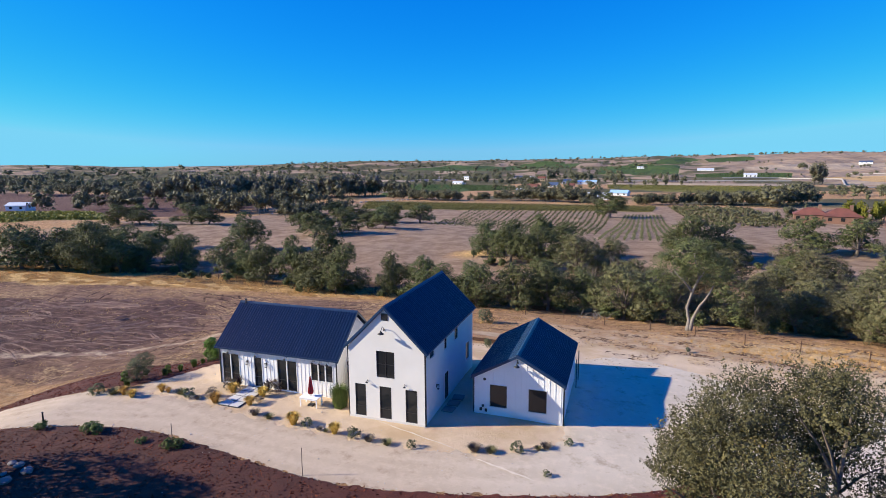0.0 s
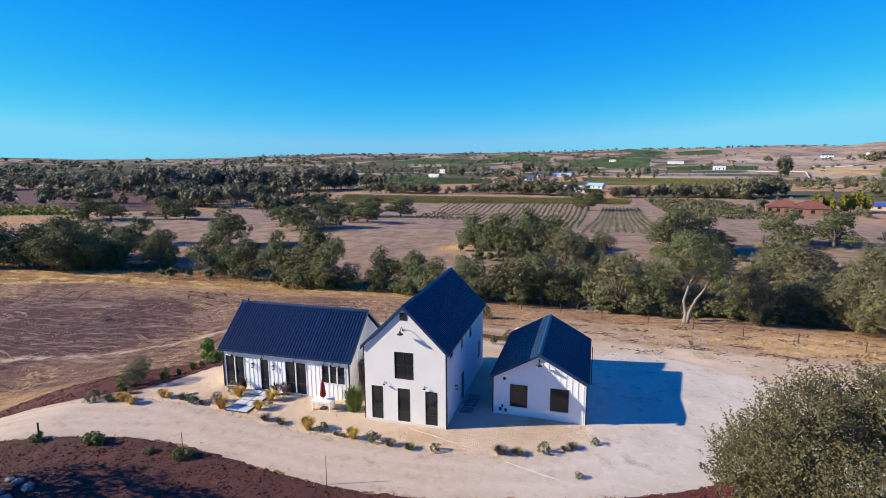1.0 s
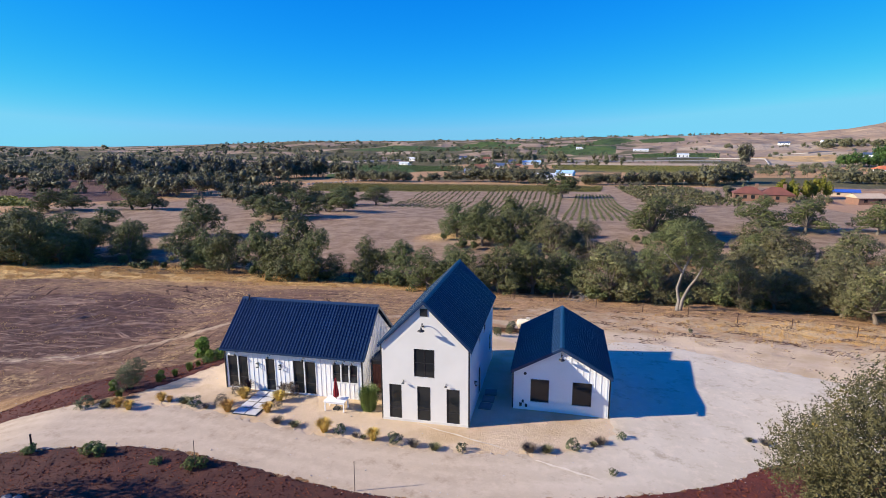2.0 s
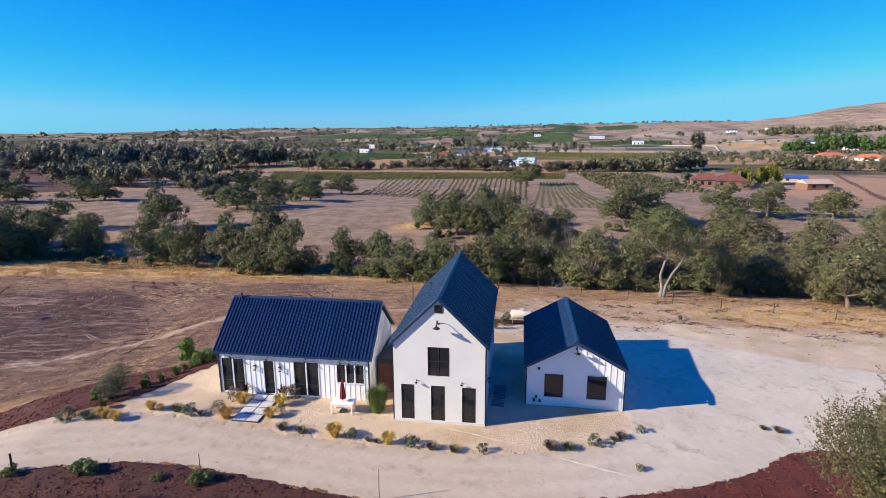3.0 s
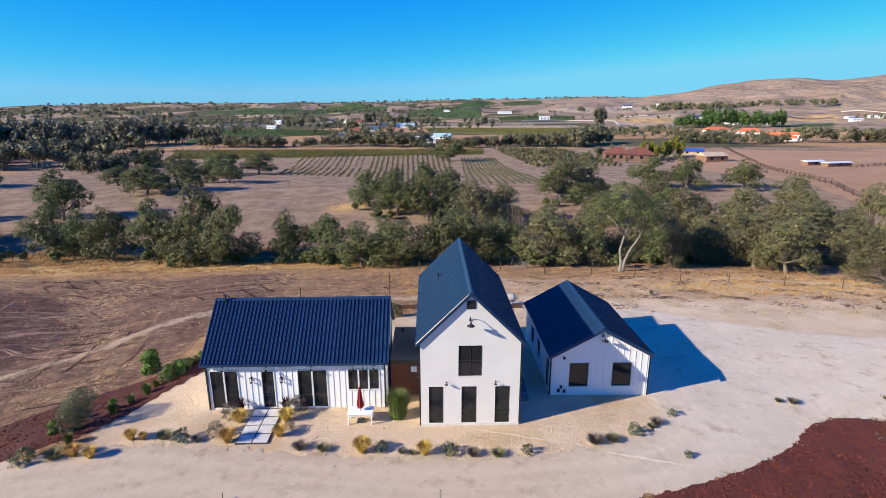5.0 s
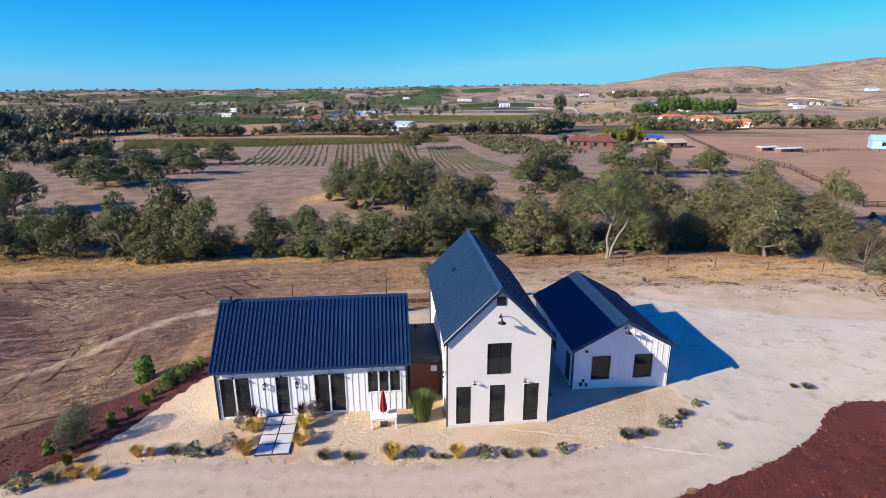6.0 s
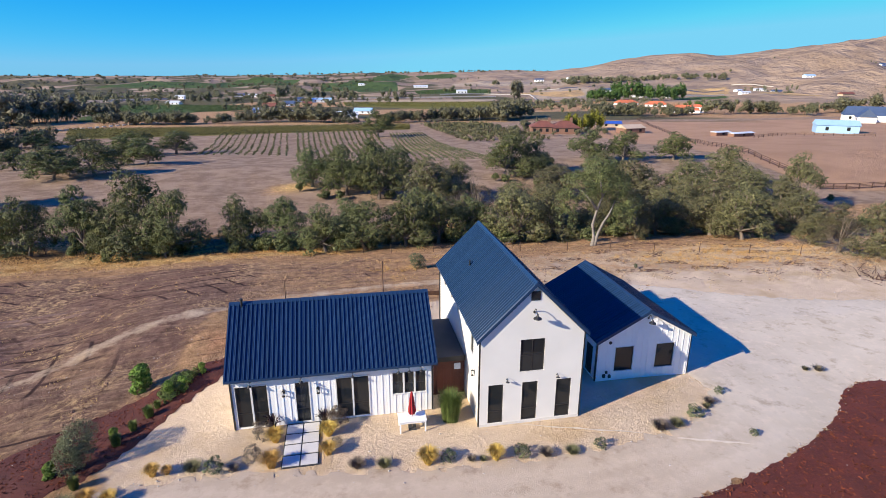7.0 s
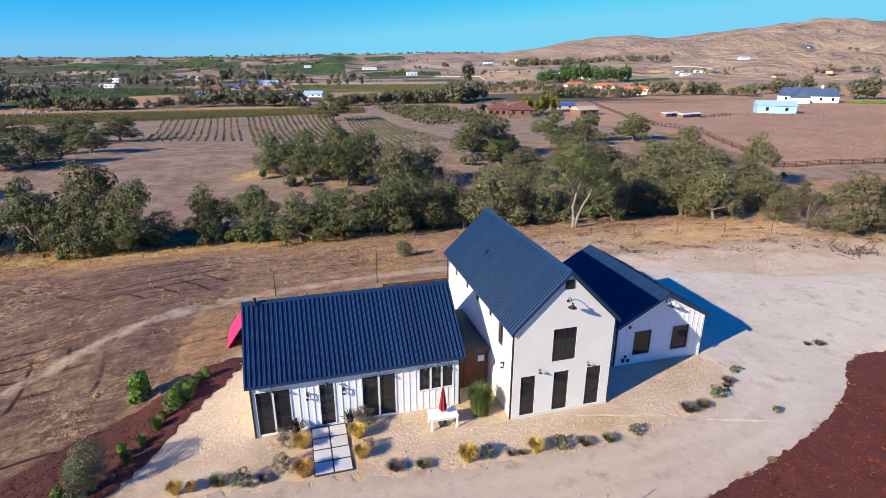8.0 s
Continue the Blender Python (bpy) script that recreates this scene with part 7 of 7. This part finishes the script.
far_trees("foothill_trees", slant(7, 407, 1592, 441, 1592, 12, 9.8, 16.3, 0.9)
          + slant(10, 515, 1558, 607, 1550, 12, 8.1, 14.7, 0.9)
          + slant(44, 601, 1534, 705, 1409, 14, 12.2, 24.7, 1.0)
          + slant(60, 721, 1440, 911, 1259, 14, 10.5, 20.5, 1.0)
          + slant(8, 364, 2052, 453, 1904, 15, 6.0, 11.9, 0.9)
          + slant(9, 722, 961, 830, 938, 8, 6.7, 12.3, 0.9)
          + slant(3, 932, 857, 940, 850, 8, 9.6, 13.8, 0.9)
          + slant(6, 962, 822, 1019, 809, 8, 8.3, 16.7, 0.9)
          + slant(6, 1328, 1252, 1434, 1286, 12, 3.1, 6.2, 0.9)
          + slant(6, 1244, 1052, 1292, 1009, 10, 3.9, 10.5, 0.9)
          + slant(1, 988, 1369, 993, 1356, 12, 10.9, 14.0, 0.9)
          + slant(3, 1262, 1509, 1274, 1441, 13, 3.4, 6.9, 0.9), M["far_leaf"], "dark trees along the foot of the hills", 16, 60)
far_trees("valley_trees", band(330, -1000, -330, 480, 1300, 7, 15, 1.0) + band(200, -1100, -450, 380, 700, 9, 17, 1.0) + band(170, -480, -40, 850, 1500, 6, 12, 1.1) + band(26, 200, 520, 950, 1500, 6, 11, 1.0) + band(60, 150, 420, 500, 720, 5, 10, 1.0) + slant(40, 205, 640, 330, 690, 14, 5, 9, 1.0) + slant(30, 130, 560, 270, 560, 10, 5, 9, 1.1) + band(50, -330, -200, 480, 760, 6, 12, 0.9), M["far_leaf"], "scattered dark trees across the valley", 8, 50)
far_trees("hill_trees", band(300, -1900, 100, 1500, 2600, 7, 13, 1.7) + slant(70, 100, 2750, 1010, 2600, 30, 8, 14, 1.4) + slant(60, -1900, 2200, 100, 2880, 40, 8, 14, 1.8), M["far_leaf"], "dark oaks dotted over far hills", 9, 34)
far_trees("hill_trees", band(60, -1700, -900, 900, 1800, 12, 24, 1.8) + band(5, 1200, 2300, 1300, 1700, 8, 13, 1.2), M["far_leaf"], "dark oaks dotted over far hills", 10, 40)
far_trees("undergrowth", slant(30, -72, 97, -10, 90, 2.2, 1.2, 2.6, 1.3) + slant(34, -10, 91, 60, 82, 2.5, 1.2, 3, 1.3) + slant(26, 10, 100, 70, 108, 5, 1.5, 3.5, 1.2) + slant(18, -34, 130, 30, 134, 3, 1.2, 2.6, 1.3) + slant(16, -140, 95, -75, 101, 3, 1.2, 2.4, 1.3), M["oak_leaf"], "scrubby undergrowth beneath the creek oaks", 21, 160)


def far_house(name, x, y, w, d, h, turn, wall, roof, label, rise=0.3, windows=3, hip=0.0, chimney=False, group="far houses"):
    """A distant house: walls, gabled or hipped roof with eaves, door and windows on its long sides."""
    t = thing(name, x, y, ground_z(x, y), label, "house", group, turn)
    part("wall", boxes((-w / 2, w / 2, -d / 2, d / 2, -1.5, h)), wall, t)
    bm = bmesh.new()
    e, top = 0.5, h + d * rise
    a = [bm.verts.new(q) for q in ((-w / 2 - e, -d / 2 - e, h - 0.1), (w / 2 + e, -d / 2 - e, h - 0.1), (w / 2 + e, d / 2 + e, h - 0.1), (-w / 2 - e, d / 2 + e, h - 0.1))]
    r = [bm.verts.new((-w / 2 - e + hip * d, 0, top)), bm.verts.new((w / 2 + e - hip * d, 0, top))]
    for f in ((a[0], a[1], r[1], r[0]), (a[2], a[3], r[0], r[1]), (a[1], a[2], r[1]), (a[3], a[0], r[0]), (a[3], a[2], a[1], a[0])):
        bm.faces.new(f)
    rf = part("roof", bm, roof, t)
    if chimney:
        part("chimney", boxes((w * 0.2, w * 0.2 + 1.4, -0.6, 0.6, h, top + 1.6)), wall, rf)
    for k in range(windows):
        u = -w / 2 + w * (k + 0.5) / windows
        for s in (-1, 1):
            y0, y1 = sorted((s * d / 2 + s * 0.005, s * (d / 2 + 0.06)))
            part("window", boxes((u - 0.8, u + 0.8, y0, y1, h * 0.35, h * 0.8)), M["glass"], t)
    return t


far_house("tiled_villa", 86, 306, 14, 11, 4.0, -12, M["brown_wall"], M["terracotta"], "tan plastered villa with terracotta hip roof", 0.28, 4, 0.5, True)
far_house("tiled_villa", 98, 304, 15, 13, 3.6, -10, M["brown_wall"], M["terracotta"], "tan plastered villa wing with terracotta roof", 0.26, 3, 0.45, True)
far_house("stable", 135, 297, 13, 9, 3.2, 10, M["brown_wall"], M["tan_wall"], "brown stable with pale roof", 0.2, 2)
far_house("horse_shelter", 178, 262, 14, 4, 2.0, 12, M["brown_wall"], M["light_roof"], "open pale metal shelter in the paddock", 0.12, 1)
far_house("horse_shelter", 172, 270, 10, 4, 2.0, 12, M["brown_wall"], M["light_roof"], "open pale metal shelter in the paddock", 0.12, 1)
far_house("pale_barn", 247, 274, 20, 13, 4.4, -35, M["blue_wall"], M["blue_wall"], "pale blue metal barn", 0.2, 2)
far_house("slate_roofed_house", 354, 348, 38, 14, 4.8, -38, M["white"], M["grey_roof"], "white house with a dark slate-blue roof", 0.42, 5, 0.15, True)
far_house("slate_roofed_house", 338, 340, 12, 11, 4.2, 52, M["white"], M["grey_roof"], "white house wing with a dark slate-blue roof", 0.5, 2)
for hx, hy, hw, hd, hh in ((312, 632, 26, 14, 2.4), (328, 592, 24, 14, 2.4), (291, 484, 28, 17, 2.8), (301, 478, 10, 9, 5.5)):
    far_house("tiled_house", hx, hy, hw, hd, hh, (hx * 13) % 60 - 35, M["white"], M["orange_roof"], "white house with bright orange tiled roof", 0.25, 3, 0.4)
FAR_KINDS = {"pale": (M["white"], M["light_roof"], "white farm building with a pale metal roof", 0.2), "grey": (M["white"], M["grey_roof"], "white house with a grey roof among trees", 0.32),
             "tan": (M["tan_wall"], M["terracotta"], "tan house with a terracotta roof among trees", 0.3), "blue": (M["white"], M["blue_wall"], "white building with a pale blue roof", 0.22)}
for hx, hy, hw, hd, hh, kind in (
    (-21, 469, 17, 14, 4.0, "pale"),
    (-5, 534, 16, 12, 2.6, "blue"),
    (-94, 582, 12, 12, 6.4, "tan"),
    (-85, 681, 14, 10, 3.8, "grey"),
    (-80, 785, 12, 9, 4.4, "grey"),
    (-50, 765, 25, 10, 5.0, "blue"),
    (-104, 568, 8, 9, 2.6, "pale"),
    (-73, 515, 13, 9, 1.9, "pale"),
    (-64, 675, 10, 9, 3.2, "tan"),
    (-225, 740, 17, 10, 3.3, "pale"),
    (-256, 892, 14, 10, 5.5, "pale"),
    (-212, 1118, 20, 9, 4.1, "grey"),
    (-181, 1080, 17, 9, 5.9, "pale"),
    (-124, 854, 11, 9, 6.3, "tan"),
    (186, 1491, 37, 16, 4.4, "pale"),
    (200, 1045, 19, 12, 7.4, "pale"),
    (639, 1572, 20, 12, 8.3, "pale"),
    (568, 1638, 27, 12, 6.8, "grey"),
    (487, 1024, 31, 12, 5.5, "grey"),
    (431, 971, 11, 8, 5.2, "pale"),
    (532, 889, 14, 9, 5.0, "grey"),
    (760, 1013, 18, 9, 4.7, "pale"),
    (818, 1025, 22, 10, 7.2, "pale"),
    (838, 1001, 24, 10, 5.9, "grey"),
    (685, 900, 18, 10, 4.2, "pale"),
    (744, 751, 22, 10, 3.7, "tan"),
    (957, 830, 40, 12, 5.2, "tan"),
    (1387, 1283, 24, 10, 4.7, "grey"),
    (1113, 1221, 26, 14, 7.3, "blue"),
    (-344, 365, 13, 8, 1.4, "pale"),
    (39, 1687, 20, 10, 6.6, "pale"),
):
    wall_m, roof_m, words, pitch = FAR_KINDS[kind]
    far_house("far_building", hx, hy, max(hw, 8), hd, max(hh * 0.7, 2.4), (hx * 7 + hy * 3) % 40 - 20, wall_m, roof_m, words, pitch, 3, group="far buildings")
far_house("red_roofed_house", 480, 905, 20, 14, 6, -30, M["white"], surface("crimson_roof", (0.35, 0.03, 0.04), (0.3, 0.025, 0.03), 0.2, 2, 0.7), "white house with a dark red steep roof", 0.6, 3)
far_house("far_building", -345, 228, 12, 8, 3.5, 20, M["white"], M["light_roof"], "white metal farm shed", 0.2, 2, group="far buildings")
far_house("open_barn", -268, 335, 18, 8, 3.5, 10, M["brown_wall"], M["grey_roof"], "dark brown barn with grey roof under tall trees", 0.12, 3)


def far_wall(points, h, label, cover=0.96, n=8):
    """A long low white wall or paling along a distant road."""
    t = thing("white_fence", 0, 0, 0, label, "fence", "far fences")
    for (ax, ay), (bx, by) in zip(points, points[1:]):
        for i in range(n):
            bm = bmesh.new()
            p = [(ax + (bx - ax) * k / n, ay + (by - ay) * k / n) for k in (i, i + cover)]
            za, zb_ = ground_z(*p[0]), ground_z(*p[1])
            tube(bm, [(p[0][0], p[0][1], za + h * 0.5), (p[1][0], p[1][1], zb_ + h * 0.5)], [h * 0.5, h * 0.5], 4)
            part("fence_run", bm, M["rock"], t)


for run, tall in (([(-17, 851), (49, 865), (137, 878), (223, 890)], 2.4), ([(152, 1009), (240, 1030), (316, 993), (250, 775)], 2.2), ([(435, 1328), (499, 1305), (620, 1371)], 2.6), ([(246, 704), (350, 730)], 2.4),
                  ([(802, 1092), (858, 1035)], 2.2), ([(620, 988), (747, 1037)], 2.2), ([(566, 906), (661, 922)], 2.6), ([(-455, 1113), (-419, 1139), (-391, 1204)], 3.2), ([(-328, 810), (-284, 858)], 3.0), ([(-330, 840), (-270, 880)], 3.0)):
    far_wall(run, tall, "long pale roadside wall")
far_house("blue_canopy", 147, 345, 13, 7, 2.4, -15, M["tan_wall"], surface("blue_tarpaulin", (0.03, 0.10, 0.42), (0.025, 0.085, 0.36), 0.4, 3, 0.6), "low shed with a bright blue tarpaulin roof", 0.2, 2)
far_wall([(-196, 380), (-160, 440), (-140, 475)], 1.1, "white paling beside a lane", 0.5, 14)
